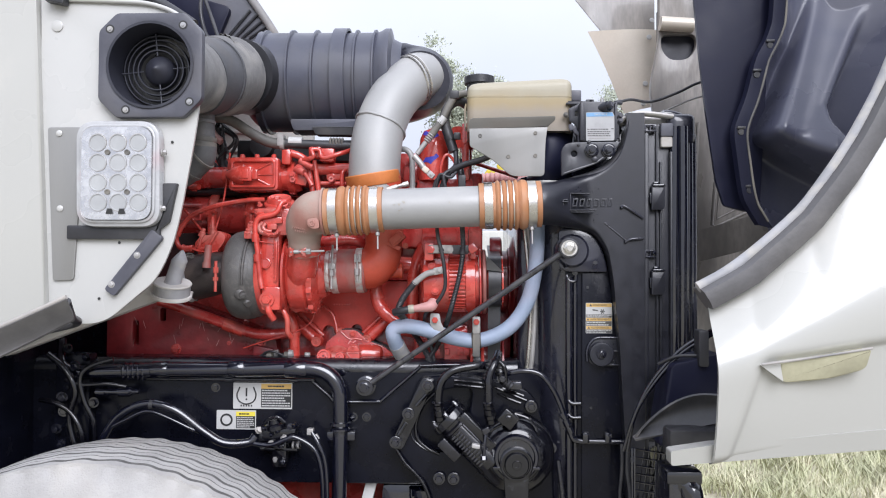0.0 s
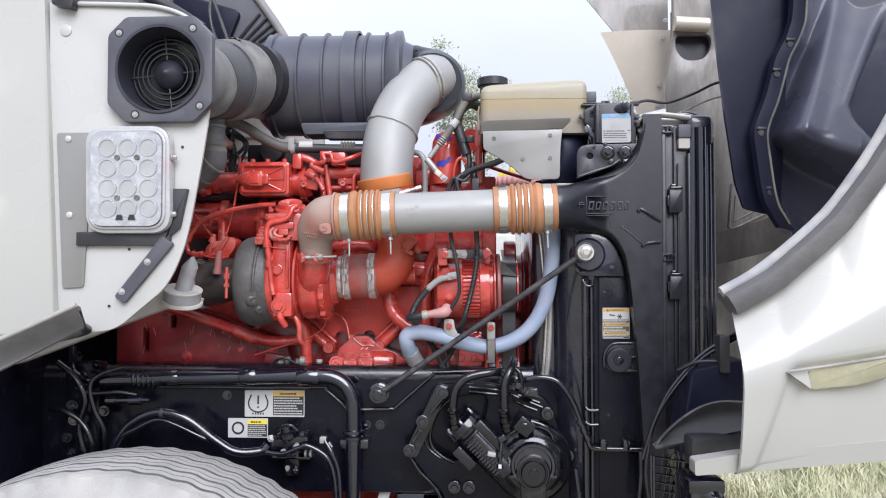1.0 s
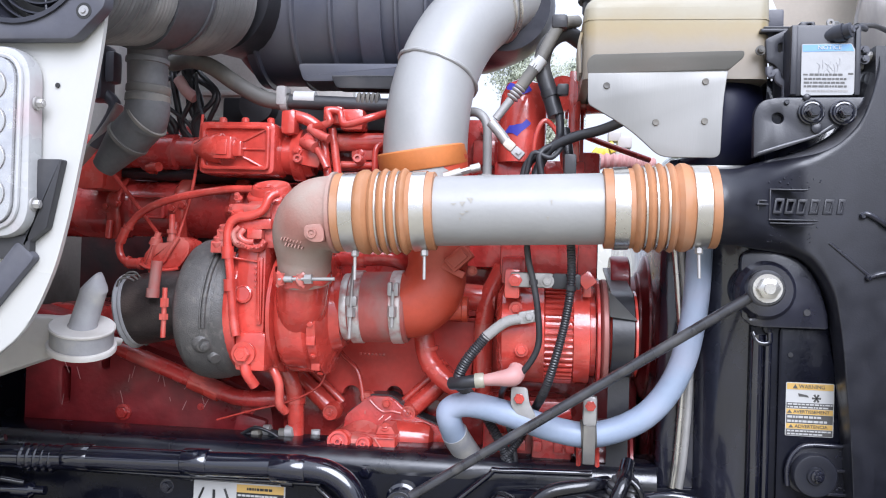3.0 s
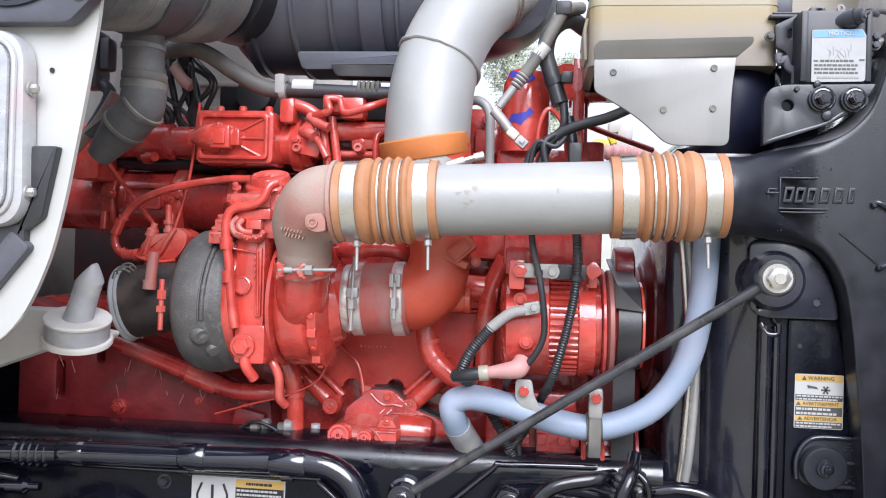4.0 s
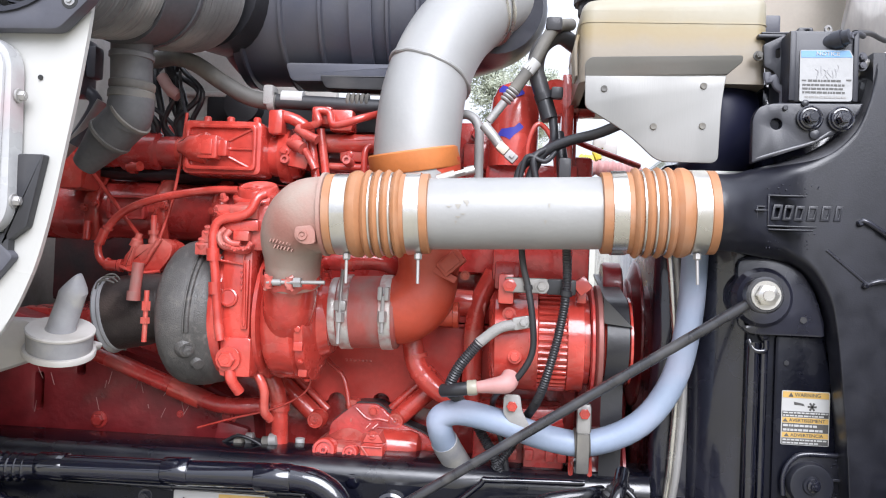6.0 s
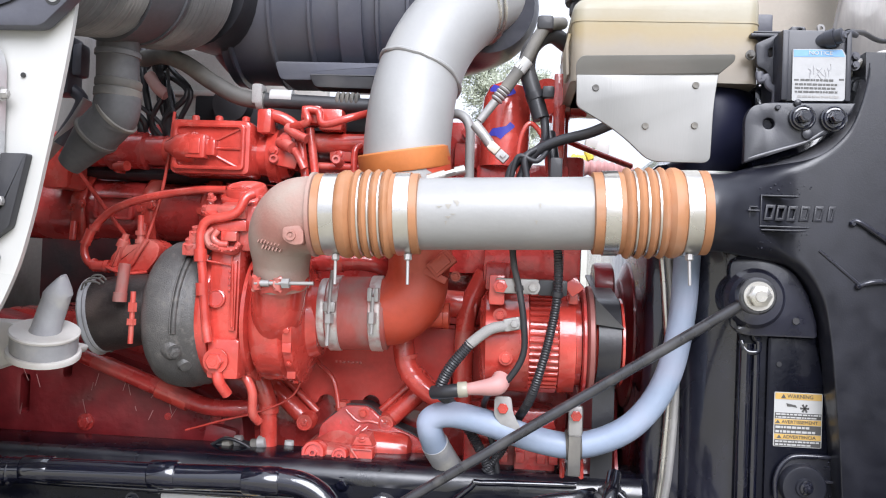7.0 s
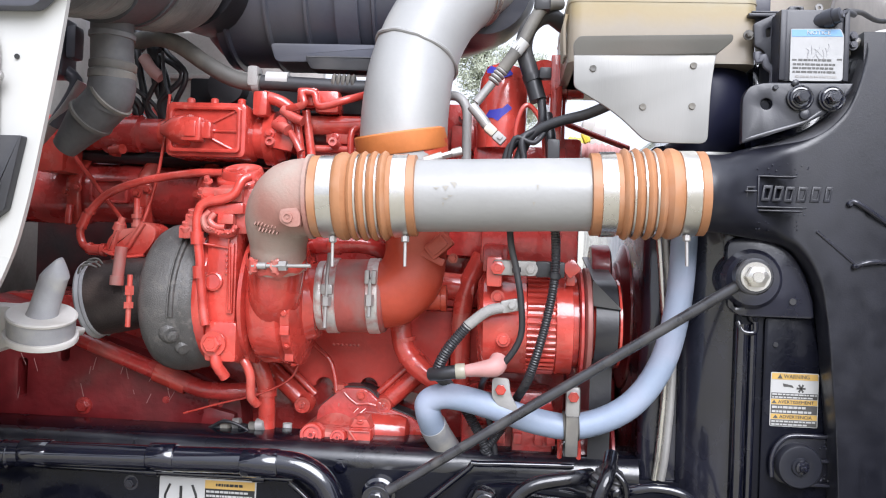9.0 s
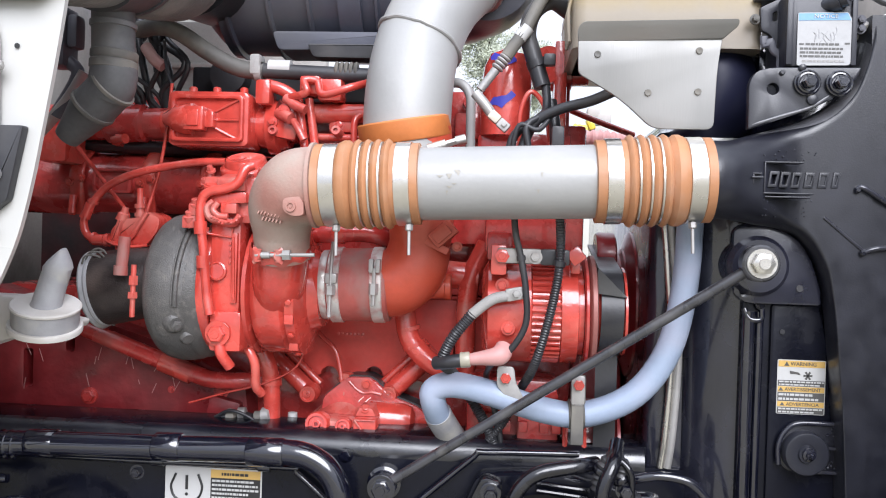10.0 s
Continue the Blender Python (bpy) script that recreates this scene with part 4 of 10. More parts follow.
    bm = B()
    tube(bm, [(-0.299, 1.850, 1.330), (-0.296, 1.832, 1.365), (-0.288, 1.808, 1.395), (-0.281, 1.788, 1.432)], 0.036, 32, 6, radii=[0.024, 0.032, 0.034, 0.0345])
    part("outlet", bm, red, vol)
    bm = B()
    c0, ax = Vector((-0.2815, 1.787, 1.428)), Vector((0.06, -0.28, 1)).normalized()
    u0 = ax.cross(Vector((0, 1, 0))).normalized()
    v0 = ax.cross(u0)

    def band(u, v):
        a = 2 * math.pi * u
        wob = 0.0016 * math.sin(a * 9) + 0.0035 * max(0, math.cos((a - 4.71) * 1.0)) ** 6 * math.sin(a * 14)
        rr = 0.0365 + 0.0016 * math.sin(math.pi * v)
        return c0 + ax * (-0.007 + 0.016 * v + wob) + (u0 * math.cos(a) + v0 * math.sin(a)) * rr

    grid(bm, 90, 5, band, 0.0012)
    part("outlet_band", bm, red, vol)
    for x, s in ((-0.2985, 1), (-0.2720, -1)):
        bm = B()
        turn(bm, [(-0.007, 0.0055), (0.007, 0.0055)], (x, 1.7475, 1.424), (0, -0.2, 1), 14)
        tube(bm, [(x - 0.004 * s, 1.748, 1.432), (x + 0.010 * s * 0.4, 1.744, 1.424), (x - 0.004 * s, 1.748, 1.415)], 0.0028, 8, 4)
        part("band_loop", bm, red_dust, vol)
    bm = B()
    tube(bm, [(-0.300, 1.744, 1.424), (-0.228, 1.744, 1.4265)], 0.0024, 10, 1)
    turn(bm, [(0, 0.0065), (0.009, 0.0065), (0.0095, 0.005)], (-0.266, 1.744, 1.4252), (1, 0, 0.03), 6)
    turn(bm, [(0, 0.0042), (0.010, 0.0042)], (-0.292, 1.744, 1.4242), (1, 0, 0.03), 12)
    part("band_screw", bm, dull_steel, vol)
    # inlet
    bm = B()
    turn(bm, [(-0.268, 0.046), (-0.236, 0.046), (-0.234, 0.0475)], (0, TY, 1.391), (1, 0.02, 0.03), 36)
    part("inlet_neck", bm, red, t)
    bm = B()
    turn(bm, [(-0.246, 0.0462), (-0.245, 0.0468), (-0.237, 0.0472), (-0.236, 0.0465)], (0, TY, 1.391), (1, 0.02, 0.03), 40, close=False)
    part("flaked_edge", bm, chipped, t, "flaked pale paint edge")
    bm = B()
    turn(bm, [(0, 0.0125), (0.004, 0.0120), (0.005, 0.010), (0.004, 0.009), (0.004, 0)], (-0.368, 1.806, 1.400), (0, -1, 0.1), 26)
    part("cover_boss", bm, red, t)
    bm = B()
    turn(bm, [(-0.236, 0.0475), (-0.235, 0.0495), (-0.158, 0.0495), (-0.156, 0.0475)], (0, TY, 1.391), (1, 0.02, 0.03), 40)
    part("inlet_sleeve", bm, worn_red, t, "worn red sleeve with bare patches")
    for a in (-0.226, -0.170):
        bm = B()
        turn(bm, [(a - 0.008, 0.0496), (a - 0.007, 0.0512), (a + 0.007, 0.0512), (a + 0.008, 0.0496)], (0, TY, 1.391), (1, 0.02, 0.03), 40, close=False)
        cl = part("sleeve_clamp", bm, chipped, t, "paint-flecked steel clamp")
        bm = B()
        if a < -0.2:
            box(bm, (a - 0.008, TY - 0.060, 1.388), (a + 0.008, TY - 0.050, 1.402), 0.003)
            turn(bm, [(0, 0.0065), (0.012, 0.0065)], (a, TY - 0.058, 1.374), (0, 0, 1), 6)
            tube(bm, [(a + 0.001, TY - 0.052, 1.442), (a, TY - 0.058, 1.41), (a - 0.001, TY - 0.058, 1.345)], 0.0026, 8, 2)
        else:
            box(bm, (a - 0.007, TY - 0.060, 1.404), (a - 0.001, TY - 0.050, 1.422), 0.002)
            box(bm, (a + 0.002, TY - 0.060, 1.404), (a + 0.008, TY - 0.050, 1.422), 0.002)
            turn(bm, [(0, 0.006), (0.014, 0.006)], (a, TY - 0.057, 1.376), (0, 0, 1), 6)
            tube(bm, [(a, TY - 0.056, 1.41), (a, TY - 0.057, 1.362)], 0.0026, 8, 1)
        part("t_bolt", bm, dull_steel, cl)
    bm = B()
    tube(bm, [(-0.172, TY - 0.003, 1.388), (-0.146, TY - 0.006, 1.393), (-0.125, TY - 0.008, 1.412), (-0.117, 1.876, 1.445), (-0.118, 1.872, 1.49), (-0.134, 1.868, 1.590)], 0.047, 40, 7,
         radii=[0.0465, 0.0470, 0.0450, 0.0410, 0.0450, 0.056])
    part("inlet_elbow", bm, red_orange, t, "orange-red elbow rising to the intake pipe")
    bm = B()
    box(bm, (-0.100, 1.825, 1.446), (-0.066, 1.858, 1.468), 0.003, spin=(0, -42, 0))
    box(bm, (-0.096, 1.820, 1.449), (-0.072, 1.83, 1.465), 0.002, spin=(0, -42, 0))
    box(bm, (-0.108, 1.835, 1.436), (-0.074, 1.862, 1.446), 0.003, spin=(0, 25, 0))
    bolt(bm, (-0.064, 1.832, 1.441), 0.0045, 0.007)
    part("elbow_sensor", bm, red_orange, t)
    bm = B()
    turn(bm, [(0, 0.0165), (0.022, 0.0165), (0.023, 0.0180), (0.030, 0.0180)], (-0.105, 1.90, 1.385), (1, 0, 0.02), 22)
    part("breather_stub", bm, red_orange, t)
    # exhaust outlet, tilted, with a ragged foil collar and its clips
    end, out = Vector((-0.5700, TY, 1.3640)), Vector((1, 0.03, 0.20)).normalized()
    bm = B()
    turn(bm, [(0.004, 0.0500), (0.022, 0.0515), (0.055, 0.0505), (0.080, 0.0470), (0.118, 0.041)], end, out, 44)
    outlet = part("exhaust_outlet", bm, rusty, t, "heat-browned exhaust outlet pipe")
    bm = B()
    turn(bm, [(0.0, 0.048), (0.0005, 0.0535), (0.003, 0.0548), (0.005, 0.0535), (0.0065, 0.0515), (0.009, 0.0530), (0.011, 0.0525), (0.0125, 0.0505)], end, out, 48)
    part("collar", bm, cuff_grey, outlet, "pale ragged foil collar")
    over = out.cross(Vector((0, 1, 0))).normalized()
    fore = out.cross(over)
    rnd = random.Random(31)
    for k in range(9):
        a = 0.2 + k * 0.34
        q = end + out * rnd.uniform(0.010, 0.016) + (over * -math.cos(a) + fore * math.sin(a)) * -0.0515
        bm = B()
        turn(bm, [(-0.002, 0.0034), (0.003, 0.0030), (0.0036, 0.0)], q, (q - end).normalized(), 10)
        part("collar_clip", bm, rusty if k % 2 else hose_grey, outlet)
    for k in range(3):
        bm = B()
        q = end + Vector((0.0, -0.020 - 0.010 * k, 0.046 - 0.004 * k))
        tube(bm, [q, q + Vector((0.006, -0.004, 0.010)), q + Vector((0.018, -0.003, 0.012)), q + Vector((0.026, 0.0, 0.003 + 0.003 * k))], 0.0014, 6, 4)
        part("collar_wire", bm, hose_grey, outlet)
    return t


build_turbo()


def build_cast_elbow():
    """Dusty cast elbow from the compressor outlet up into the charge pipe."""
    t = thing("cast_elbow", (-0.29, 1.77, 1.43), "dusty pinkish grey cast elbow on the compressor outlet", "pipe elbow")
    bm = B()
    tube(bm, [(-0.278, 1.787, 1.420), (-0.2775, 1.777, 1.452), (-0.272, 1.762, 1.484), (-0.252, 1.748, 1.505), (-0.218, 1.742, 1.5095)], 0.045, 40, 8,
         radii=[0.033, 0.035, 0.0425, 0.0465, 0.046])
    part("elbow", bm, red_dusty, t)
    bm = B()
    turn(bm, [(-0.003, 0.046), (-0.002, 0.0505), (0.002, 0.0505), (0.003, 0.046)], (-0.2285, 1.742, 1.509), CH_D, 40, close=False)
    part("rim", bm, red_dusty, t)
    bm = B()
    plate(bm, rounded([(-0.2565, 1.477), (-0.2565, 1.491), (-0.2365, 1.494), (-0.2315, 1.486), (-0.2315, 1.472), (-0.245, 1.470)], [0.005, 0.005, 0.003, 0.002, 0.004, 0.008]), 1.7005, 1.716, 0.002)
    ear = part("lug", bm, red_dusty, t)
    bm = B()
    turn(bm, [(0, 0.0062), (0.0025, 0.0058), (0.0025, 0.0040), (0.0008, 0.0036), (0.0008, 0.0018), (0.0018, 0.0015), (0.0018, 0)], (-0.2465, 1.7005, 1.4815), (0, -1, 0), 18)
    part("boss", bm, red_dusty, ear)
    rnd = random.Random(12)
    for k in range(13):
        bm = B()
        x, z = -0.291 + (k % 7) * 0.0042 + (0.006 if k > 6 else 0), 1.4725 - (k % 7) * 0.0006 - (0.0075 if k > 6 else 0)
        r2 = max(0.0, 0.0445 ** 2 - (x + 0.274) ** 2)
        y = 1.762 - math.sqrt(r2) + 0.0016
        box(bm, (x, y - 0.0022, z), (x + 0.0016, y + 0.004, z + rnd.uniform(0.003, 0.0055)), 0.0005, spin=(0, 24, 0))
        part("cast_character", bm, red_dusty, t)


build_cast_elbow()


def build_strut():
    t = thing("strut_rod", (0.07, 1.79, 1.13), "black steel brace rod bolted between rail and radiator", "brace rod")
    a, b = Vector((-0.150, 1.825, 1.131)), Vector((0.283, 1.735, 1.434))
    bm = B()
    tube(bm, [a, b], 0.0064, 16, 1)
    part("rod", bm, rod_black, t)
    bm = B()
    turn(bm, [(-0.010, 0.019), (-0.008, 0.021), (0.008, 0.021), (0.010, 0.019)], b, (0, -1, 0), 28)
    part("eye", bm, rod_black, t)
    bm = B()
    turn(bm, [(0.008, 0.0165), (0.012, 0.0165), (0.012, 0.013)], b, (0, -1, 0), 24)
    bolt(bm, b + Vector((0, -0.011, 0)), 0.0125, 0.011, washer=False)
    part("bolt", bm, steel, t, "bright zinc bolt head")
    bm = B()
    turn(bm, [(-0.03, 0.022), (-0.012, 0.022), (-0.010, 0.018), (0.012, 0.018), (0.014, 0.011)], a, (0, -1, 0), 24)
    bolt(bm, a + Vector((0, -0.010, 0)), 0.012, 0.012)
    part("pivot", bm, gloss_black, t)


build_strut()


def build_blue_hose():
    t = thing("coolant_hose", (0.05, 1.83, 1.2), "pale blue silicone coolant hose", "hose")
    bm = B()
    tube(bm, [(-0.045, 1.955, 1.135), (-0.062, 1.905, 1.172), (-0.080, 1.862, 1.210), (-0.089, 1.836, 1.240), (-0.088, 1.83, 1.2565), (-0.066, 1.83, 1.2645), (-0.023, 1.83, 1.258), (0.05, 1.83, 1.238), (0.105, 1.83, 1.235), (0.165, 1.83, 1.263),
              (0.205, 1.832, 1.32), (0.223, 1.835, 1.40), (0.228, 1.835, 1.50)], 0.0165, 20, 6)
    part("hose", bm, blue_hose_mat, t)
    bm = B()
    turn(bm, [(-0.006, 0.0168), (-0.005, 0.0182), (0.005, 0.0182), (0.006, 0.0168)], (-0.050, 1.940, 1.145), (-0.25, -0.7, 0.55), 24)
    part("clamp", bm, dull_steel, t, "steel hose clamp")
    bm = B()
    tube(bm, [(-0.084, 1.852, 1.222), (-0.078, 1.866, 1.207), (-0.062, 1.905, 1.172), (-0.045, 1.955, 1.135)], 0.0182, 22, 5)
    part("cuff", bm, cuff_grey, t, "grey weathered hose end")
    return t


build_blue_hose()




# ---- engine ----
def pipe(name, pts, r, mat, parent, label="", seg=14, steps=6, **kw):
    bm = B()
    tube(bm, pts, r, seg, steps, **kw)
    return part(name, bm, mat, parent, label)


def build_engine():
    t = thing("engine", (-0.4, 2.3, 0.0), "red painted six-cylinder diesel engine", "engine")
    bm = B()
    box(bm, (-0.80, 2.035, 0.80), (0.10, 2.60, 1.36), 0.01)
    block = part("block", bm, red_deep, t)
    bm = B()
    box(bm, (-0.55, 2.15, 0.42), (0.0, 2.50, 0.81), 0.03)
    part("oil_pan", bm, red_deep, t)
    bm = B()
    box(bm, (-0.50, 2.2, 0.0), (-0.40, 2.40, 0.44), 0.01)
    part("axle_beam", bm, gloss_black, t, "black axle under the engine")
    bm = B()
    box(bm, (-0.50, 2.075, 1.36), (0.08, 2.55, 1.58), 0.012)
    part("cylinder_head", bm, red_deep, t)
    # head rear in dark maroon: the gap's deep shade is in its colour
    bm = B()
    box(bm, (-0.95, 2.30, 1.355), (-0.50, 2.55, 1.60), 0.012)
    part("rear_head", bm, shaded_maroon, t, "rear of the cylinder head, gap shade put in its dark maroon")
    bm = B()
    box(bm, (-0.70, 2.10, 1.58), (-0.10, 2.50, 1.675), 0.02)
    part("rocker_cover", bm, red_deep, t)
    # black box added to close the sky gap behind the heater hose
    bm = B()
    box(bm, (-0.50, 2.03, 1.655), (-0.13, 2.12, 1.708), 0.006)
    turn(bm, [(0, 0.028), (0.03, 0.028)], (-0.432, 2.03, 1.69), (0, -1, 0), 20)
    part("wiring_channel", bm, rubber, t, "black box filling the dark gap above the rocker cover")
    bm = B()
    box(bm, (0.055, 1.975, 1.42), (0.108, 2.06, 1.62), 0.008)
    part("front_web", bm, red_deep, t)
    # block side: flat cover with ribs, bosses and core plugs
    bm = B()
    def notch(cx, z0, rad):
        return [(cx - rad * math.cos(math.pi * i / 8), z0 + rad * math.sin(math.pi * i / 8)) for i in range(9)]

    edge = notch(-0.262, 1.240, 0.013) + [(-0.235, 1.238), (-0.212, 1.240)] + notch(-0.194, 1.2425, 0.013)
    plate(bm, [(-0.36, 1.36), (-0.345, 1.255), (-0.31, 1.232)] + edge + [(-0.165, 1.2425), (-0.12, 1.236), (-0.03, 1.22), (-0.02, 1.36)], 2.000, 2.037, 0.003)
    part("side_cover", bm, red_flat, t)
    for k in range(7):
        bm = B()
        x = -0.252 + k * 0.0062
        box(bm, (x, 1.9988, 1.3015 + (k % 2) * 0.0008), (x + 0.0042, 2.0020, 1.3055), 0.0006)
        part("casting_mark", bm, red, block)
    for (x0, z0), (x1, z1) in (((-0.365, 1.287), (-0.285, 1.217)), ((-0.100, 1.285), (-0.166, 1.222))):
        bm = B()
        tube(bm, [(x0, 1.985, z0), (x1, 1.980, z1)], 0.0135, 20, 1)
        s = 0.013 if x1 > x0 else -0.013
        tube(bm, [(x0 + s, 1.995, z0 + 0.012), (x1 + s, 1.99, z1 + 0.012)], 0.006, 10, 1)
        turn(bm, [(-0.012, 0.0150), (0.004, 0.0146), (0.007, 0.0125), (0.013, 0.0115), (0.013, 0.0085), (0.011, 0.0080), (0.011, 0.0045), (0.014, 0.004), (0.014, 0.0020), (0.010, 0.0018), (0.010, 0)], (x1, 1.974, z1), (0, -1, 0), 28)
        part("oil_boss", bm, red, block)
    bm = B()
    tube(bm, [(-0.335, 1.998, 1.255), (-0.300, 1.995, 1.235), (-0.285, 1.996, 1.20)], 0.004, 10, 5)
    part("cover_rib", bm, red, block)
    # flywheel housing with holes, ribs and bolts
    bm = B()
    out = rounded([(-0.80, 1.36), (-0.70, 1.335), (-0.50, 1.275), (-0.385, 1.225), (-0.375, 1.12), (-0.80, 1.10)], [0.01, 0.05, 0.05, 0.02, 0.01, 0.01])
    plate(bm, out, 1.985, 2.04, 0.006, holes=[rect(-0.735, 1.205, -0.722, 1.262, 0.005), rect(-0.668, 1.262, -0.656, 1.292, 0.005)])
    fly = part("flywheel_housing", bm, red_oily_shaded, t)
    for x, z, r in ((-0.628, 1.195, 0.012), (-0.422, 1.212, 0.011), (-0.54, 1.255, 0.006), (-0.50, 1.21, 0.005), (-0.46, 1.26, 0.007)):
        bm = B()
        if r > 0.015:
            turn(bm, [(-0.002, r), (0.003, r * 0.97), (0.003, r * 0.8), (0.0005, r * 0.75), (0.0005, 0)], (x, 1.985, z), (0, -1, 0), 30)
        else:
            bolt(bm, (x, 1.985, z), r * 0.75, r * 0.8)
        part("housing_bolt", bm, red_deep, fly)
    bm = B()
    box(bm, (-0.440, 1.970, 1.165), (-0.390, 1.99, 1.203), 0.008, spin=(0, 12, 0))
    part("starter_lug", bm, red_oily_shaded, fly)
    # exhaust manifold with its sleeves, straps and window boss
    bm = B()
    mz, my = 1.522, 2.035
    turn(bm, [(-0.92, 0.050), (-0.655, 0.050), (-0.648, 0.046), (-0.556, 0.046), (-0.550, 0.051), (-0.545, 0.051), (-0.540, 0.046), (-0.47, 0.046), (-0.462, 0.050), (-0.448, 0.050), (-0.44, 0.046), (-0.22, 0.046)],
         (0, my, mz), (1, 0, 0), 40)
    man = part("exhaust_manifold", bm, red_deep, t)
    bm = B()
    plate(bm, rect(-0.632, mz - 0.018, -0.570, mz + 0.020, 0.006), my - 0.054, my - 0.035, 0.003, holes=[rect(-0.626, mz - 0.013, -0.577, mz + 0.015, 0.004)])
    part("window_frame", bm, red_deep, man)
    for x in (-0.655, -0.545, -0.452):
        bm = B()
        tube(bm, [(x, my - 0.02, mz + 0.052), (x, my - 0.052, mz + 0.02), (x, my - 0.055, mz - 0.01), (x, my - 0.045, mz - 0.05)], 0.010, 12, 4, flat=(1.2, 0.5))
        strap = part("strap", bm, red, man)
        bm = B()
        turn(bm, [(-0.012, 0.006), (0.016, 0.006), (0.018, 0.0035)], (x, my - 0.064, mz - 0.035), (0, -0.1, -1), 14)
        bolt(bm, (x - 0.008, my - 0.06, mz - 0.002), 0.005, 0.007)
        bolt(bm, (x + 0.009, my - 0.06, mz + 0.004), 0.005, 0.007)
        part("strap_bolt", bm, red, strap)
    # black strip added to give the gap above the manifold its shadow
    bm = B()
    tube(bm, [(-0.86, 2.03, 1.578), (-0.70, 2.02, 1.581), (-0.55, 2.02, 1.577), (-0.40, 2.02, 1.580), (-0.25, 2.03, 1.578)], 0.016, 12, 5, flat=(1.6, 0.7))
    part("wire_loom", bm, rubber, t, "black strip above the manifold for the gap's shadow")
    rnd = random.Random(41)
    for k in range(15):
        bm = B()
        x, z, a, l = rnd.uniform(-0.74, -0.45), rnd.uniform(1.19, 1.27), rnd.uniform(-0.5, 0.9), rnd.uniform(0.006, 0.022)
        tube(bm, [(x, 1.9848, z), (x + math.sin(a) * l, 1.9848, z + math.cos(a) * l)], 0.0006, 5, 1)
        part("scratch", bm, pink, fly)
    # upper left cross-over tube and its end cap
    bm = B()
    turn(bm, [(-0.92, 0.027), (-0.615, 0.027), (-0.612, 0.031), (-0.60, 0.031), (-0.596, 0.029), (-0.556, 0.029), (-0.552, 0.024), (-0.47, 0.024)], (0, 1.985, 1.612), (1, -0.02, 0.0), 32)
    part("crossover_tube", bm, red_deep, t)
    for x, z in ((-0.663, 1.583), (-0.59, 1.582)):
        bm = B()
        tube(bm, [(x, 1.965, z), (x + 0.022, 1.955, z + 0.002)], 0.0075, 12, 1)
        turn(bm, [(0, 0.010), (0.008, 0.010)], (x + 0.004, 1.965, z), (1, 0, 0), 6)
        part("fitting", bm, red, t)
    bm = B()
    box(bm, (-0.69, 1.93, 1.545), (-0.645, 1.99, 1.60), 0.008)
    part("sensor_block", bm, red, t)
    # valve box with domed nose and ribs
    bm = B()
    plate(bm, rect(-0.482, 1.570, -0.366, 1.648, 0.010, 5), 1.905, 1.965, 0.006)
    vb = part("valve_box", bm, red, t)
    bm = B()
    plate(bm, rect(-0.476, 1.576, -0.372, 1.642, 0.008, 5), 1.898, 1.907, 0.003, holes=[rect(-0.470, 1.582, -0.378, 1.636, 0.006, 4)])
    part("lid_rim", bm, red, vb)
    bm = B()
    turn(bm, [(-0.488, 0.0), (-0.487, 0.008), (-0.478, 0.013), (-0.468, 0.0195), (-0.452, 0.0225), (-0.446, 0.0225), (-0.444, 0.018)], (0, 1.904, 1.607), (1, 0, 0), 20)
    box(bm, (-0.453, 1.885, 1.590), (-0.424, 1.91, 1.624), 0.004)
    box(bm, (-0.447, 1.882, 1.596), (-0.430, 1.89, 1.618), 0.002)
    box(bm, (-0.428, 1.892, 1.595), (-0.412, 1.91, 1.618), 0.003)
    part("nose", bm, red, vb)
    for z0, z1 in ((1.607, 1.607), (1.619, 1.637), (1.595, 1.578)):
        bm = B()
        tube(bm, [(-0.413, 1.904, z0), (-0.378, 1.904, z1)], 0.0022, 8, 1)
        part("rib", bm, red, vb)
    bm = B()
    turn(bm, [(0, 0.018), (0.02, 0.024), (0.03, 0.024)], (-0.505, 1.945, 1.608), (1, 0, 0), 24)
    part("neck", bm, red, vb)
    for x in (-0.46, -0.425, -0.385):
        bm = B()
        turn(bm, [(0, 0.006), (0.010, 0.006), (0.012, 0.004)], (x, 1.94, 1.647), (0, 0, 1), 10)
        part("lid_bolt", bm, red, vb)
    # clamp ring, flange block and the pipes beyond
    bm = B()
    turn(bm, [(-0.366, 0.030), (-0.352, 0.032), (-0.350, 0.040), (-0.336, 0.041), (-0.334, 0.034), (-0.322, 0.030)], (0, 1.965, 1.606), (1, 0, 0), 32)
    part("clamp_ring", bm, red, t)
    bm = B()
    box(bm, (-0.335, 1.925, 1.585), (-0.300, 1.985, 1.632), 0.006, spin=(0, 10, 0))
    bolt(bm, (-0.338, 1.924, 1.609), 0.0055, 0.006)
    bolt(bm, (-0.318, 1.924, 1.624), 0.008, 0.008)
    part("flange_block", bm, red, t)
    bm = B()
    box(bm, (-0.362, 1.915, 1.632), (-0.340, 1.955, 1.668), 0.006)
    tube(bm, [(-0.350, 1.93, 1.662), (-0.325, 1.93, 1.655), (-0.305, 1.935, 1.642)], 0.009, 12, 4)
    part("oil_fitting", bm, red, t)
    for a, b in (((-0.302, 1.928, 1.643), (-0.286, 1.925, 1.545)), ((-0.288, 1.932, 1.643), (-0.272, 1.930, 1.545))):
        pipe("riser_pipe", [a, b], 0.0062, red, t, steps=1)
    bm = B()
    tube(bm, [(-0.285, 1.95, 1.625), (-0.10, 1.95, 1.628)], 0.014, 20, 1)
    box(bm, (-0.262, 1.945, 1.598), (-0.222, 1.975, 1.640), 0.006)
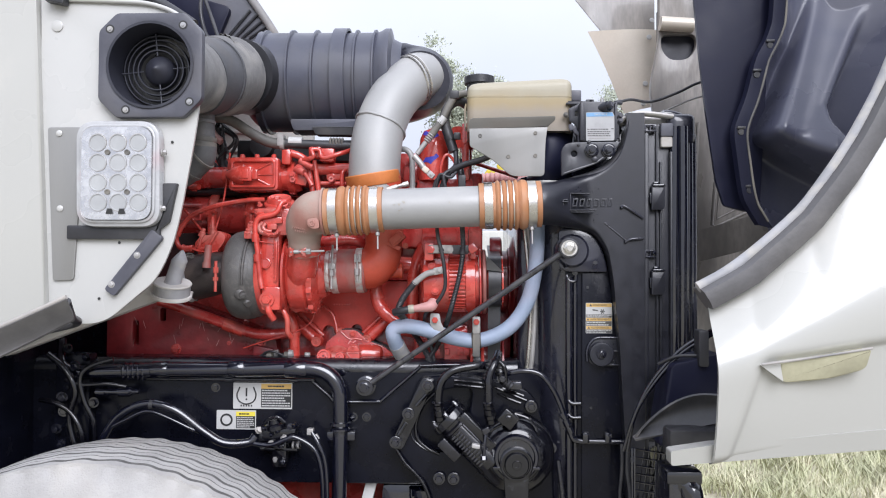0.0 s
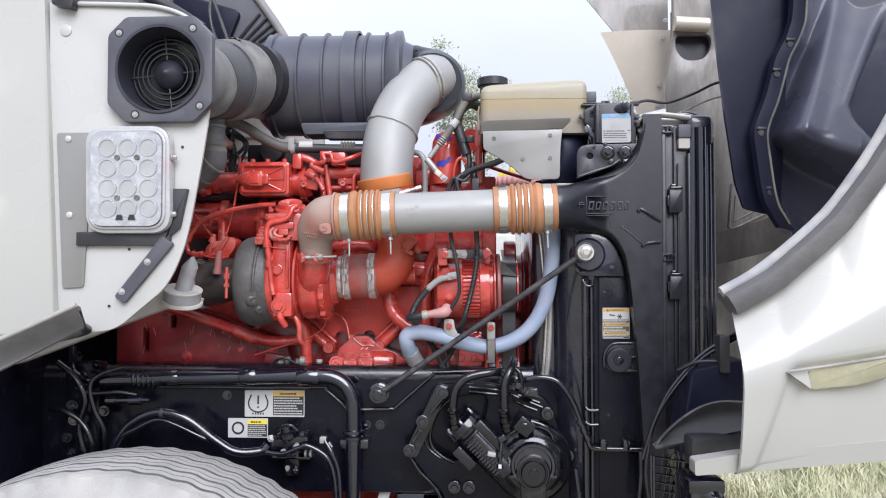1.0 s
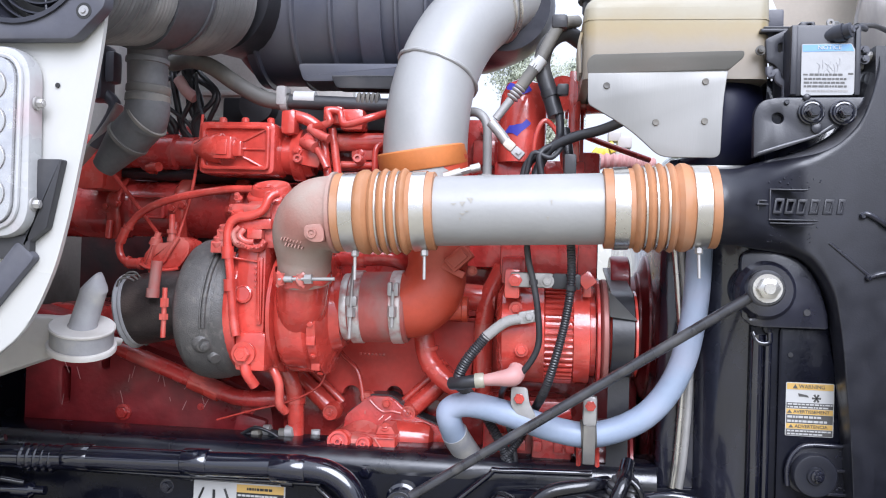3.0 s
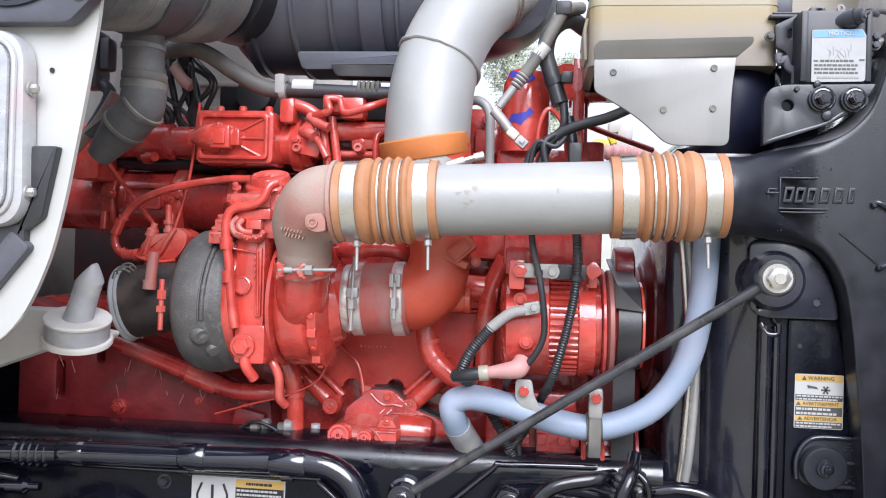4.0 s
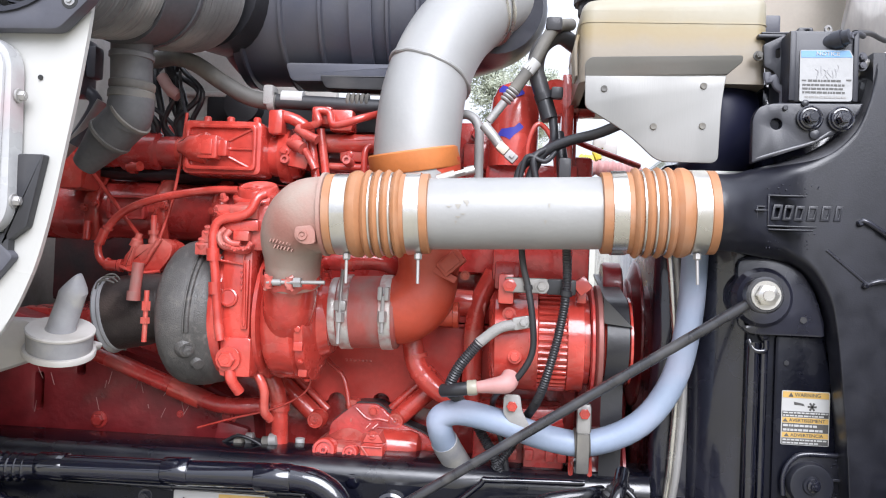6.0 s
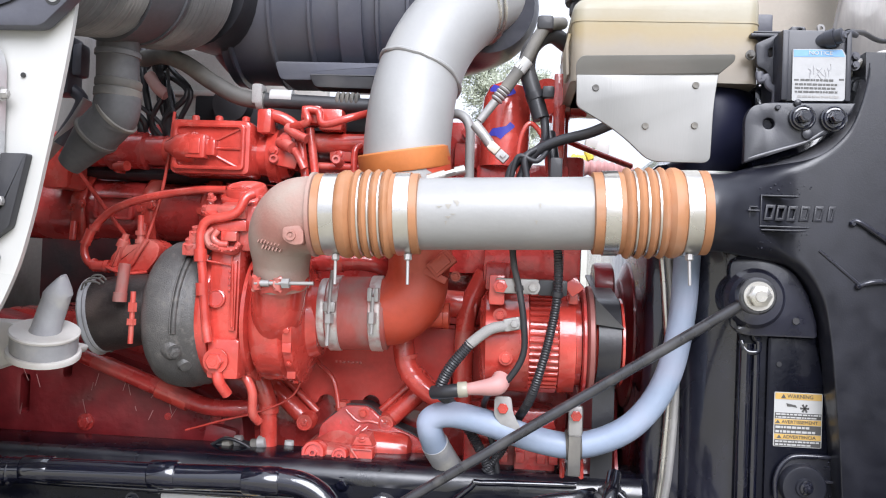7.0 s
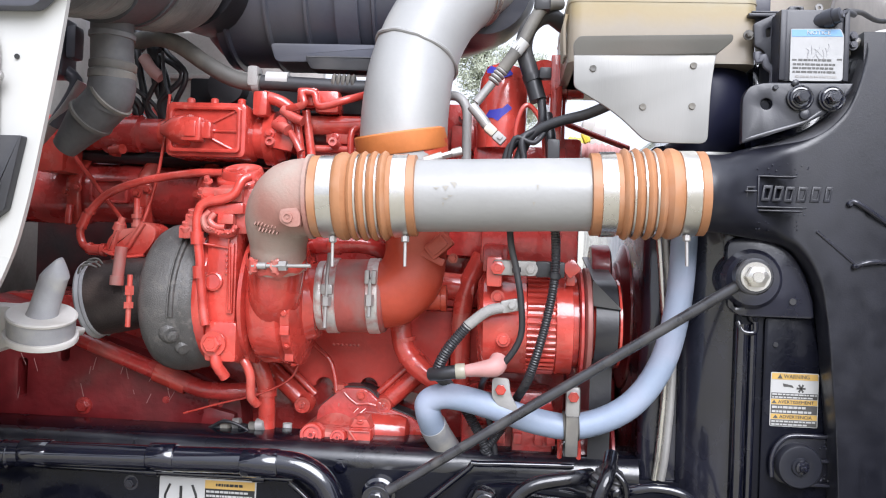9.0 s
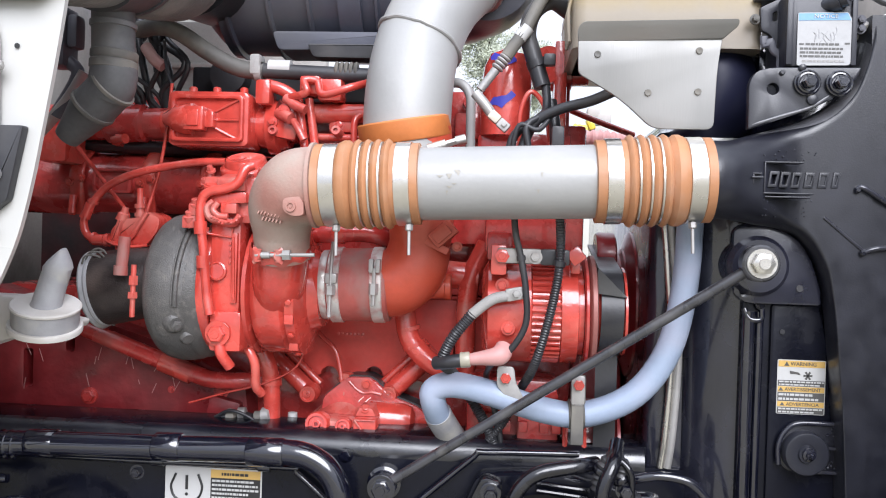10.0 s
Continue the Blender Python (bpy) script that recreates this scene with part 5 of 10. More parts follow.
    bolt(bm, (-0.246, 1.945, 1.609), 0.0055, 0.005)
    part("fuel_rail", bm, red, t)
    for x, z in ((-0.336, 1.596), (-0.2455, 1.5975)):
        bm = B()
        turn(bm, [(-0.03, 0.0075), (0.006, 0.0068), (0.007, 0.0060), (0.007, 0.0034), (0.002, 0.0030), (0.002, 0)], (x, 1.925, z), (0, -1, 0.1), 18)
        part("port_boss", bm, red_dust, t)
    for pts, r in (([(-0.318, 1.92, 1.642), (-0.300, 1.912, 1.630), (-0.286, 1.908, 1.624)], 0.007), ([(-0.330, 1.93, 1.622), (-0.316, 1.918, 1.616), (-0.308, 1.914, 1.612)], 0.0085), ([(-0.306, 1.92, 1.610), (-0.296, 1.912, 1.596), (-0.288, 1.91, 1.582)], 0.0055), ([(-0.195, 1.93, 1.622), (-0.186, 1.922, 1.602), (-0.186, 1.922, 1.56)], 0.0075)):
        pipe("rail_fitting", pts, r, red_dust, t, seg=10)
    pipe("lower_pipe", [(-0.29, 1.945, 1.591), (-0.10, 1.945, 1.590)], 0.0055, red, t, steps=1)
    pipe("elbow_pipe", [(-0.222, 1.935, 1.578), (-0.222, 1.935, 1.612), (-0.215, 1.94, 1.622)], 0.005, red, t)
    bm = B()
    for a, b in (((-0.30, 1.92, 1.648), (-0.27, 1.965, 1.675)), ((-0.275, 1.925, 1.64), (-0.24, 1.965, 1.672))):
        box(bm, a, b, 0.006)
    part("injector_cap", bm, red, t)
    pipe("injector_line", [(-0.31, 1.915, 1.642), (-0.285, 1.905, 1.648), (-0.29, 1.91, 1.665), (-0.272, 1.912, 1.664), (-0.262, 1.905, 1.645), (-0.225, 1.905, 1.655), (-0.20, 1.93, 1.668)], 0.0055, red, t)
    # turbo-side small pipes
    pipe("oil_feed_hose", [(-0.395, 1.90, 1.548), (-0.44, 1.90, 1.546), (-0.515, 1.90, 1.532), (-0.565, 1.905, 1.512), (-0.592, 1.908, 1.484), (-0.604, 1.91, 1.460), (-0.598, 1.91, 1.440), (-0.580, 1.905, 1.434), (-0.553, 1.90, 1.434)],
         0.0058, red, t, "thick red oil hose")
    bm = B()
    for at, ax, half, rr in (((-0.597, 1.908, 1.476), (0.4, 0, 1), 0.010, 0.0074), ((-0.5895, 1.908, 1.488), (0.5, 0, 1), 0.0018, 0.0080), ((-0.602, 1.909, 1.466), (0.3, 0, 1), 0.0018, 0.0080),
                             ((-0.5775, 1.904, 1.434), (1, 0, 0), 0.008, 0.0082), ((-0.5635, 1.901, 1.434), (1, 0, 0), 0.003, 0.0095), ((-0.587, 1.906, 1.436), (1, 0, -0.3), 0.002, 0.0088)):
        turn(bm, [(-half, rr), (half, rr)], at, ax, 12)
    part("hose_ferrule", bm, red, t)
    pipe("sensor_rod", [(-0.634, 1.93, 1.576), (-0.57, 1.93, 1.499), (-0.548, 1.925, 1.474), (-0.544, 1.92, 1.455)], 0.0032, red, t)
    pipe("sensor_wire", [(-0.484, 1.92, 1.66), (-0.492, 1.925, 1.595), (-0.505, 1.93, 1.53), (-0.521, 1.925, 1.468)], 0.0024, red, t)
    # wastegate actuator
    bm = B()
    plate(bm, rounded([(-0.556, 1.430), (-0.554, 1.449), (-0.540, 1.466), (-0.522, 1.466), (-0.503, 1.477), (-0.482, 1.468), (-0.484, 1.450), (-0.500, 1.428), (-0.530, 1.426)], [0.004, 0.004, 0.005, 0.006, 0.008, 0.008, 0.008, 0.006, 0.01]), 1.888, 1.935, 0.006)
    act = part("actuator", bm, red, t)
    bm = B()
    plate(bm, rounded([(-0.548, 1.434), (-0.540, 1.463), (-0.534, 1.463), (-0.540, 1.434)], 0.002), 1.880, 1.892, 0.002)
    tube(bm, [(-0.500, 1.886, 1.474), (-0.511, 1.883, 1.455), (-0.522, 1.883, 1.438), (-0.546, 1.884, 1.431)], 0.0035, 10, 5)
    part("cast_fin", bm, red, act)
    bm = B()
    tube(bm, [(-0.556, 1.888, 1.433), (-0.540, 1.882, 1.428), (-0.518, 1.882, 1.426), (-0.498, 1.886, 1.429)], 0.005, 10, 5, flat=(1, 0.6))
    part("lower_lip", bm, red, act)
    for prof, at, ax in (([(0, 0.0075), (0.006, 0.0075), (0.006, 0.0055), (0.012, 0.0055), (0.012, 0.0075), (0.018, 0.0075), (0.018, 0.0045), (0.040, 0.0045)], (-0.514, 1.895, 1.468), (-0.03, 0, 1)),
                         ([(0, 0.0085), (0.010, 0.0075), (0.012, 0.005), (0.020, 0.0045)], (-0.540, 1.892, 1.462), (0.35, 0, 1)),
                         ([(0, 0.009), (0.03, 0.008)], (-0.538, 1.89, 1.428), (0.1, 0, -1))):
        bm = B()
        turn(bm, prof, at, ax, 14)
        part("actuator_post", bm, red, act)
    pipe("actuator_link", [(-0.476, 1.80, 1.405), (-0.476, 1.798, 1.338)], 0.0035, red, t, steps=1)
    bm = B()
    turn(bm, [(-0.006, 0.006), (0.006, 0.006)], (-0.476, 1.799, 1.385), (0, 0, 1), 6)
    turn(bm, [(-0.004, 0.0065), (0.004, 0.0065)], (-0.4765, 1.799, 1.366), (0, 0, 1), 6)
    part("link_nut", bm, red, t)
    bm = B()
    tube(bm, [(-0.5005, 1.824, 1.440), (-0.503, 1.820, 1.392)], 0.0078, 14, 1)
    tube(bm, [(-0.503, 1.820, 1.402), (-0.5035, 1.820, 1.390)], 0.0092, 14, 1)
    part("support_post", bm, worn_red, t, "scuffed red support post")
    # actuator head on top of the turbo: stepped lid, case with ledges, crank arm
    lid_axis = Vector((0.0, -0.40, 1)).normalized()
    bm = B()
    turn(bm, [(-0.016, 0.033), (0, 0.0345), (0.004, 0.0350), (0.007, 0.0345), (0.009, 0.0325), (0.010, 0.0285), (0.017, 0.0270), (0.0195, 0.0255), (0.0205, 0.0225), (0.0195, 0.0205), (0.0195, 0)], (-0.352, 1.862, 1.532), lid_axis, 40)
    head = part("actuator_cap", bm, red, t)
    bm = B()
    box(bm, (-0.392, 1.812, 1.462), (-0.318, 1.90, 1.522), 0.005)
    part("actuator_case", bm, red_dust, head)
    bm = B()
    box(bm, (-0.394, 1.802, 1.486), (-0.332, 1.85, 1.5005), 0.003, spin=(0, -3, 0))
    part("case_ledge", bm, red, head)
    bm = B()
    box(bm, (-0.372, 1.803, 1.507), (-0.335, 1.85, 1.526), 0.003, spin=(14, -4, 0))
    box(bm, (-0.366, 1.800, 1.511), (-0.343, 1.82, 1.521), 0.002, spin=(14, -4, 0))
    part("raised_pad", bm, red_dust, head)
    bm = B()
    turn(bm, [(-0.012, 0.0125), (0, 0.0125), (0.0015, 0.0115), (0.0015, 0.0095), (0.003, 0.009), (0.003, 0)], (-0.379, 1.812, 1.510), lid_axis, 24)
    part("side_cap", bm, red, head)
    for x, z, r in ((-0.4015, 1.490, 0.0075), (-0.4085, 1.474, 0.0085)):
        bm = B()
        turn(bm, [(-0.014, r * 1.1), (0, r * 1.1), (0.0008, r * 0.95), (0.0008, r * 0.7), (0.006, r * 0.68), (0.007, r * 0.5)], (x, 1.812, z - 0.004), lid_axis, 14)
        box(bm, (x - r, 1.806, z - 0.020), (x + r * 1.3, 1.83, z - 0.004), 0.002)
        part("case_lug", bm, red_dust, head)
    for x, z in ((-0.393, 1.512), (-0.331, 1.517), (-0.322, 1.500), (-0.386, 1.528), (-0.319, 1.527)):
        bm = B()
        bolt(bm, (x, 1.822, z), 0.0042, 0.009, (-0.1, -0.55, 0.8))
        part("case_bolt", bm, red_dust, head)
    bm = B()
    tube(bm, [(-0.374, 1.800, 1.489), (-0.381, 1.797, 1.480), (-0.376, 1.796, 1.468), (-0.362, 1.796, 1.464), (-0.346, 1.798, 1.462), (-0.338, 1.800, 1.472)], 0.0062, 10, 6, flat=(1, 0.75))
    part("crank_arm", bm, red_dust, head)
    bm = B()
    tube(bm, [(-0.366, 1.795, 1.487), (-0.371, 1.793, 1.478), (-0.364, 1.792, 1.471), (-0.352, 1.793, 1.470)], 0.0040, 10, 6)
    part("crank_rib", bm, red_dust, head)
    rnd = random.Random(5)
    for k in range(11):
        a = k / 10
        bm = B()
        q = Vector((-0.372 + 0.036 * a, 1.791, 1.4685 - 0.006 * math.sin(a * 3.1) + rnd.uniform(-0.002, 0.002)))
        turn(bm, [(0, rnd.uniform(0.0018, 0.0032)), (0.003, 0.0014)], q, (rnd.uniform(-0.3, 0.3), -1, rnd.uniform(-0.6, 0.2)), 8)
        part("casting_nub", bm, red_dust, head)
    bm = B()
    box(bm, (-0.364, 1.798, 1.474), (-0.343, 1.812, 1.487), 0.002)
    part("crank_pad", bm, red, head)
    # raised outlines and numerals plate on the bearing side
    for pts in ([(-0.381, 1.803, 1.456), (-0.381, 1.803, 1.448), (-0.350, 1.803, 1.444), (-0.349, 1.803, 1.456)], [(-0.347, 1.800, 1.445), (-0.3455, 1.800, 1.40), (-0.3445, 1.800, 1.365)]):
        pipe("cast_line", pts, 0.0016, red, head, steps=1)
    for k in range(4):
        bm = B()
        box(bm, (-0.3535, 1.8035, 1.434 - k * 0.008), (-0.3505, 1.808, 1.438 - k * 0.008), 0.0008)
        part("casting_mark", bm, red, head)
    pipe("coolant_line", [(-0.326, 1.806, 1.536), (-0.334, 1.80, 1.530), (-0.341, 1.797, 1.514), (-0.353, 1.796, 1.5065), (-0.378, 1.796, 1.5005), (-0.3875, 1.796, 1.490), (-0.389, 1.796, 1.468), (-0.384, 1.796, 1.43), (-0.378, 1.795, 1.375), (-0.372, 1.793, 1.345)], 0.0060, red, t)
    for z in (1.455, 1.412):
        bm = B()
        turn(bm, [(-0.008, 0.0085), (0.008, 0.0085)], (-0.3885 + (1.455 - z) * 0.1, 1.797, z), (0.06, 0, -1), 14)
        part("line_ferrule", bm, red, t)
    bm = B()
    bolt(bm, (-0.362, 1.797, 1.322), 0.0110, 0.012)
    part("drain_plug", bm, red, t, "large hexagon plug")
    pipe("drain_elbow", [(-0.361, 1.80, 1.308), (-0.358, 1.80, 1.295), (-0.350, 1.81, 1.278)], 0.0072, red, t)
    pipe("drain_elbow", [(-0.348, 1.85, 1.297), (-0.338, 1.845, 1.296), (-0.328, 1.845, 1.276), (-0.328, 1.85, 1.248), (-0.322, 1.86, 1.235)], 0.0062, red, t)
    pipe("drain_pipe", [(-0.352, 1.93, 1.30), (-0.335, 1.93, 1.262), (-0.331, 1.935, 1.23), (-0.330, 1.94, 1.15)], 0.0125, red, t, "red oil drain pipe")
    bm = B()
    turn(bm, [(-0.006, 0.0145), (0.006, 0.0145)], (-0.331, 1.935, 1.240), (0, 0, 1), 20)
    part("pipe_collar", bm, red, t)
    pipe("transfer_tube", [(-0.66, 1.955, 1.312), (-0.629, 1.955, 1.303), (-0.547, 1.95, 1.275), (-0.448, 1.945, 1.242), (-0.418, 1.945, 1.235), (-0.375, 1.948, 1.235), (-0.325, 1.962, 1.240)], 0.0128, red_deep, t, "slanting red tube")
    bm = B()
    turn(bm, [(-0.05, 0.0150), (0.0, 0.0150), (0.002, 0.0128)], (-0.500, 1.948, 1.258), (-1, 0, 0.36), 20)
    part("tube_sleeve", bm, red, t)
    pipe("cross_wire", [(-0.45, 1.93, 1.203), (-0.396, 1.92, 1.221), (-0.335, 1.92, 1.239), (-0.291, 1.92, 1.265), (-0.279, 1.92, 1.305), (-0.281, 1.92, 1.333)], 0.0016, red, t)
    pipe("fuel_line", [(-0.289, 1.98, 1.323), (-0.271, 1.978, 1.302), (-0.250, 1.975, 1.284), (-0.241, 1.972, 1.262), (-0.236, 1.968, 1.238)], 0.0036, red, t)
    # fuel pump: cone body with a stub and nut, two capped ports, a square boss and an end cylinder
    bm = B()
    turn(bm, [(-0.03, 0.074), (0.0, 0.066), (0.020, 0.058), (0.034, 0.047), (0.046, 0.034), (0.054, 0.0235), (0.058, 0.0165), (0.061, 0.0150), (0.067, 0.0165), (0.072, 0.0160), (0.074, 0.0130)], (-0.234, 1.985, 1.153), (0.04, -0.10, 1), 44)
    fp = part("fuel_pump", bm, red_dust, t, "red conical fuel pump housing")
    bm = B()
    turn(bm, [(0.074, 0.0118), (0.084, 0.0118), (0.0845, 0.0140), (0.0885, 0.0140), (0.0895, 0.0105), (0.097, 0.0095), (0.098, 0.006)], (-0.234, 1.985, 1.153), (0.04, -0.10, 1), 6)
    part("pump_nut", bm, red, fp)
    bm = B()
    turn(bm, [(-0.02, 0.056), (0.010, 0.052), (0.024, 0.044), (0.034, 0.030), (0.038, 0.012), (0.039, 0)], (-0.186, 1.985, 1.172), (0.10, -0.25, 1), 36)
    part("pump_shoulder", bm, red_dust, fp, "rounded shoulder of the housing")
    bm = B()
    plate(bm, rounded([(-0.283, 1.13), (-0.281, 1.180), (-0.262, 1.196), (-0.212, 1.194), (-0.198, 1.186), (-0.195, 1.13)], [0, 0.02, 0.02, 0.016, 0.01, 0]), 1.902, 1.99, 0.010)
    part("pump_base", bm, red_dust, fp)
    for x, z, r in ((-0.2547, 1.1895, 0.0150), (-0.2179, 1.1880, 0.0100)):
        bm = B()
        turn(bm, [(-0.020, r * 1.22), (0.002, r * 1.12), (0.005, r), (0.005, r * 0.76), (0.001, r * 0.72), (0.001, r * 0.40), (0.006, r * 0.36), (0.006, r * 0.18), (0.003, r * 0.16), (0.003, 0)], (x, 1.896, z), (0, -1, 0.22), 30)
        cap = part("pump_cap", bm, red, fp)
        bm = B()
        turn(bm, [(0.0031, r * 0.15), (0.0040, r * 0.13), (0.0040, 0)], (x, 1.896, z), (0, -1, 0.22), 10)
        part("plug_tip", bm, red_dark, cap)
    bm = B()
    box(bm, (-0.2035, 1.892, 1.128), (-0.1715, 1.975, 1.2005), 0.004)
    part("square_boss", bm, red, fp)
    bm = B()
    plate(bm, [(-0.2035, 1.2005), (-0.1735, 1.2005), (-0.1805, 1.2125), (-0.1985, 1.2125)], 1.908, 1.972, 0.003)
    bolt(bm, (-0.190, 1.912, 1.2100), 0.0052, 0.005, (0, -0.6, 0.8))
    part("boss_top", bm, red_dust, fp)
    bm = B()
    tube(bm, [(-0.2015, 1.8905, 1.199), (-0.190, 1.8905, 1.184)], 0.0014, 8, 1)
    part("boss_line", bm, red_dust, fp)
    bm = B()
    tube(bm, [(-0.2015, 1.8905, 1.1990), (-0.1735, 1.8905, 1.1990)], 0.0012, 8, 1)
    part("boss_line", bm, red_dust, fp)
    bm = B()
    turn(bm, [(0, 0.026), (0.048, 0.025), (0.060, 0.021), (0.065, 0.013), (0.065, 0)], (-0.190, 1.955, 1.188), (1, 0, -0.02), 30)
    part("pump_cylinder", bm, red, fp)
    for x0, x1 in ((-0.204, -0.198), (-0.194, -0.187)):
        bm = B()
        tube(bm, [(x0, 1.932, 1.216), (x1, 1.936, 1.222)], 0.0016, 8, 1)
        part("casting_rib", bm, red, fp)
    cover = rounded([(-0.226, 1.2455), (-0.194, 1.2455), (-0.184, 1.240), (-0.160, 1.219), (-0.122, 1.206), (-0.100, 1.188), (-0.092, 1.15), (-0.27, 1.15), (-0.262, 1.215)], 0.008)
    bm = B()
    plate(bm, [(p[0] + 0.0012, p[1] + 0.0022) for p in cover], 1.968, 2.004, 0.0)
    part("cover_gasket", bm, rubber, t, "dark gasket edge")
    bm = B()
    plate(bm, cover, 1.962, 1.990, 0.004)
    part("gear_cover", bm, red_deep, t)
    bm = B()
    tube(bm, [(-0.224, 1.9615, 1.239), (-0.212, 1.961, 1.228), (-0.202, 1.961, 1.223), (-0.190, 1.961, 1.2245), (-0.176, 1.961, 1.222)], 0.0022, 8, 3)
    part("cover_line", bm, red_dust, t)
    for x, z in ((-0.1981, 1.2355), (-0.113, 1.186)):
        bm = B()
        bolt(bm, (x, 1.963, z), 0.0058, 0.008)
        part("cover_bolt", bm, red, t)
    # harness plugs low on the block
    for i, x in enumerate((-0.402, -0.390, -0.376, -0.364, -0.352, -0.340)):
        bm = B()
        turn(bm, [(0, 0.009 + 0.002 * (i % 2)), (0.010, 0.0085), (0.011, 0.0062)], (x, 1.93, 1.183 + 0.004 * (i % 3)), (1, -0.2 * (i % 2), 0.15), 14)
        part("wire_plug", bm, (rubber, hose_grey, dull_steel)[i % 3], t, "oily wiring plug")
    for pts in ([(-0.41, 1.925, 1.185), (-0.385, 1.915, 1.198), (-0.36, 1.915, 1.192), (-0.338, 1.92, 1.176)], [(-0.40, 1.92, 1.176), (-0.375, 1.912, 1.184), (-0.35, 1.915, 1.172)]):
        pipe("plug_lead", pts, 0.0024, rubber, t)
    bm = B()
    turn(bm, [(0, 0.007), (0.02, 0.007)], (-0.303, 1.95, 1.172), (0, 0, 1), 12)
    part("white_cap", bm, label_white, t)
    # coolant pipes on the front half
    pipe("coolant_pipe", [(-0.150, 1.96, 1.38), (-0.144, 1.945, 1.352), (-0.134, 1.94, 1.307), (-0.105, 1.94, 1.276), (-0.07, 1.945, 1.258)], 0.0155, red, t, "red coolant pipe")
    bm = B()
    turn(bm, [(-0.003, 0.0175), (0.003, 0.0175)], (-0.137, 1.941, 1.322), (0.2, 0, -1), 22)
    turn(bm, [(-0.003, 0.0175), (0.003, 0.0175)], (-0.128, 1.940, 1.299), (0.5, 0, -1), 22)
    part("pipe_band", bm, red, t)
    pipe("upright_pipe", [(-0.030, 1.97, 1.445), (-0.048, 1.965, 1.405), (-0.056, 1.965, 1.36), (-0.056, 1.965, 1.25)], 0.0145, red, t)
    pipe("return_tube", [(-0.285, 1.90, 1.455), (-0.250, 1.885, 1.452), (-0.195, 1.885, 1.455), (-0.165, 1.90, 1.446), (-0.152, 1.93, 1.42)], 0.0125, red_deep, t)
    bm = B()
    turn(bm, [(0, 0.012), (0.008, 0.013), (0.008, 0.009), (0.03, 0.009), (0.03, 0.012), (0.04, 0.011)], (-0.268, 1.885, 1.428), (0, 0, 1), 16)
    turn(bm, [(-0.012, 0.015), (0.004, 0.015)], (-0.225, 1.885, 1.454), (1, 0, 0), 18)
    part("return_fitting", bm, red, t)
    bm = B()
    turn(bm, [(0, 0.020), (0.05, 0.020), (0.052, 0.023), (0.06, 0.023)], (-0.10, 1.975, 1.40), (1, 0, -0.05), 22)
    part("side_stub", bm, red, t)
    bm = B()
    plate(bm, rounded([(-0.075, 1.33), (-0.045, 1.335), (-0.05, 1.27), (-0.08, 1.27)], 0.012), 2.0, 2.02, 0.003)
    part("block_boss", bm, red, t)
    bm = B()
    box(bm, (-0.10, 2.0, 1.44), (0.0, 2.07, 1.58), 0.02)
    box(bm, (-0.05, 1.96, 1.56), (0.03, 2.05, 1.605), 0.012)
    part("thermostat_base", bm, red_deep, t)
    bm = B()
    box(bm, (-0.125, 2.02, 1.56), (-0.035, 2.10, 1.675), 0.010)
    box(bm, (-0.085, 2.005, 1.60), (-0.045, 2.03, 1.64), 0.006)
    bolt(bm, (-0.066, 2.004, 1.652), 0.007, 0.008)
    part("thermostat_cover", bm, red_deep, t)
    bm = B()
    turn(bm, [(0, 0.036), (0.08, 0.036), (0.10, 0.034), (0.118, 0.026), (0.126, 0.010), (0.127, 0)], (-0.010, 1.975, 1.600), (0.02, 0, 1), 32)
    th = part("thermostat_housing", bm, red, t, "red upright housing with blue paint marks")
    for z, a in ((1.705, -0.05), (1.648, 0.12)):
        bm = B()
        grid(bm, 7, 3, lambda u, v: (-0.010 + 0.0367 * math.sin((u - 0.62) * 1.05), 1.975 - 0.0367 * math.cos((u - 0.62) * 1.05), z + a * (u - 0.5) * 0.1 + (v - 0.5) * 0.011 * (0.4 + math.sin(u * 3.1) + 0.25 * math.sin(u * 17)) + 0.003 * math.sin(u * 9)))
        part("paint_mark", bm, blue_mark, th, "blue paint pen mark")
    bm = B()
    turn(bm, [(0, 0.026), (0.012, 0.026), (0.014, 0.021), (0.04, 0.021)], (0.048, 1.955, 1.702), (0.3, 1, 0), 28)
    box(bm, (0.058, 1.95, 1.60), (0.076, 2.02, 1.735), 0.004)
    turn(bm, [(0, 0.029), (0.030, 0.029), (0.032, 0.024), (0.055, 0.024)], (0.052, 1.995, 1.700), (1, 0, 0.08), 28)
    part("outlet_elbow", bm, red, th)
    bm = B()
    box(bm, (0.0, 1.965, 1.575), (0.085, 2.06, 1.605), 0.004)
    box(bm, (0.070, 1.97, 1.50), (0.082, 2.03, 1.68), 0.003)
    part("support_web", bm, red_deep, t)
    pipe("red_hose", [(0.012, 1.90, 1.575), (0.012, 1.895, 1.625), (0.025, 1.895, 1.652), (0.045, 1.90, 1.63), (0.052, 1.90, 1.585)], 0.0034, red, t, steps=8)
    pipe("cross_pipe", [(0.06, 2.05, 1.665), (0.12, 2.10, 1.650), (0.20, 2.16, 1.632)], 0.005, red, t)
    return t


engine = build_engine()


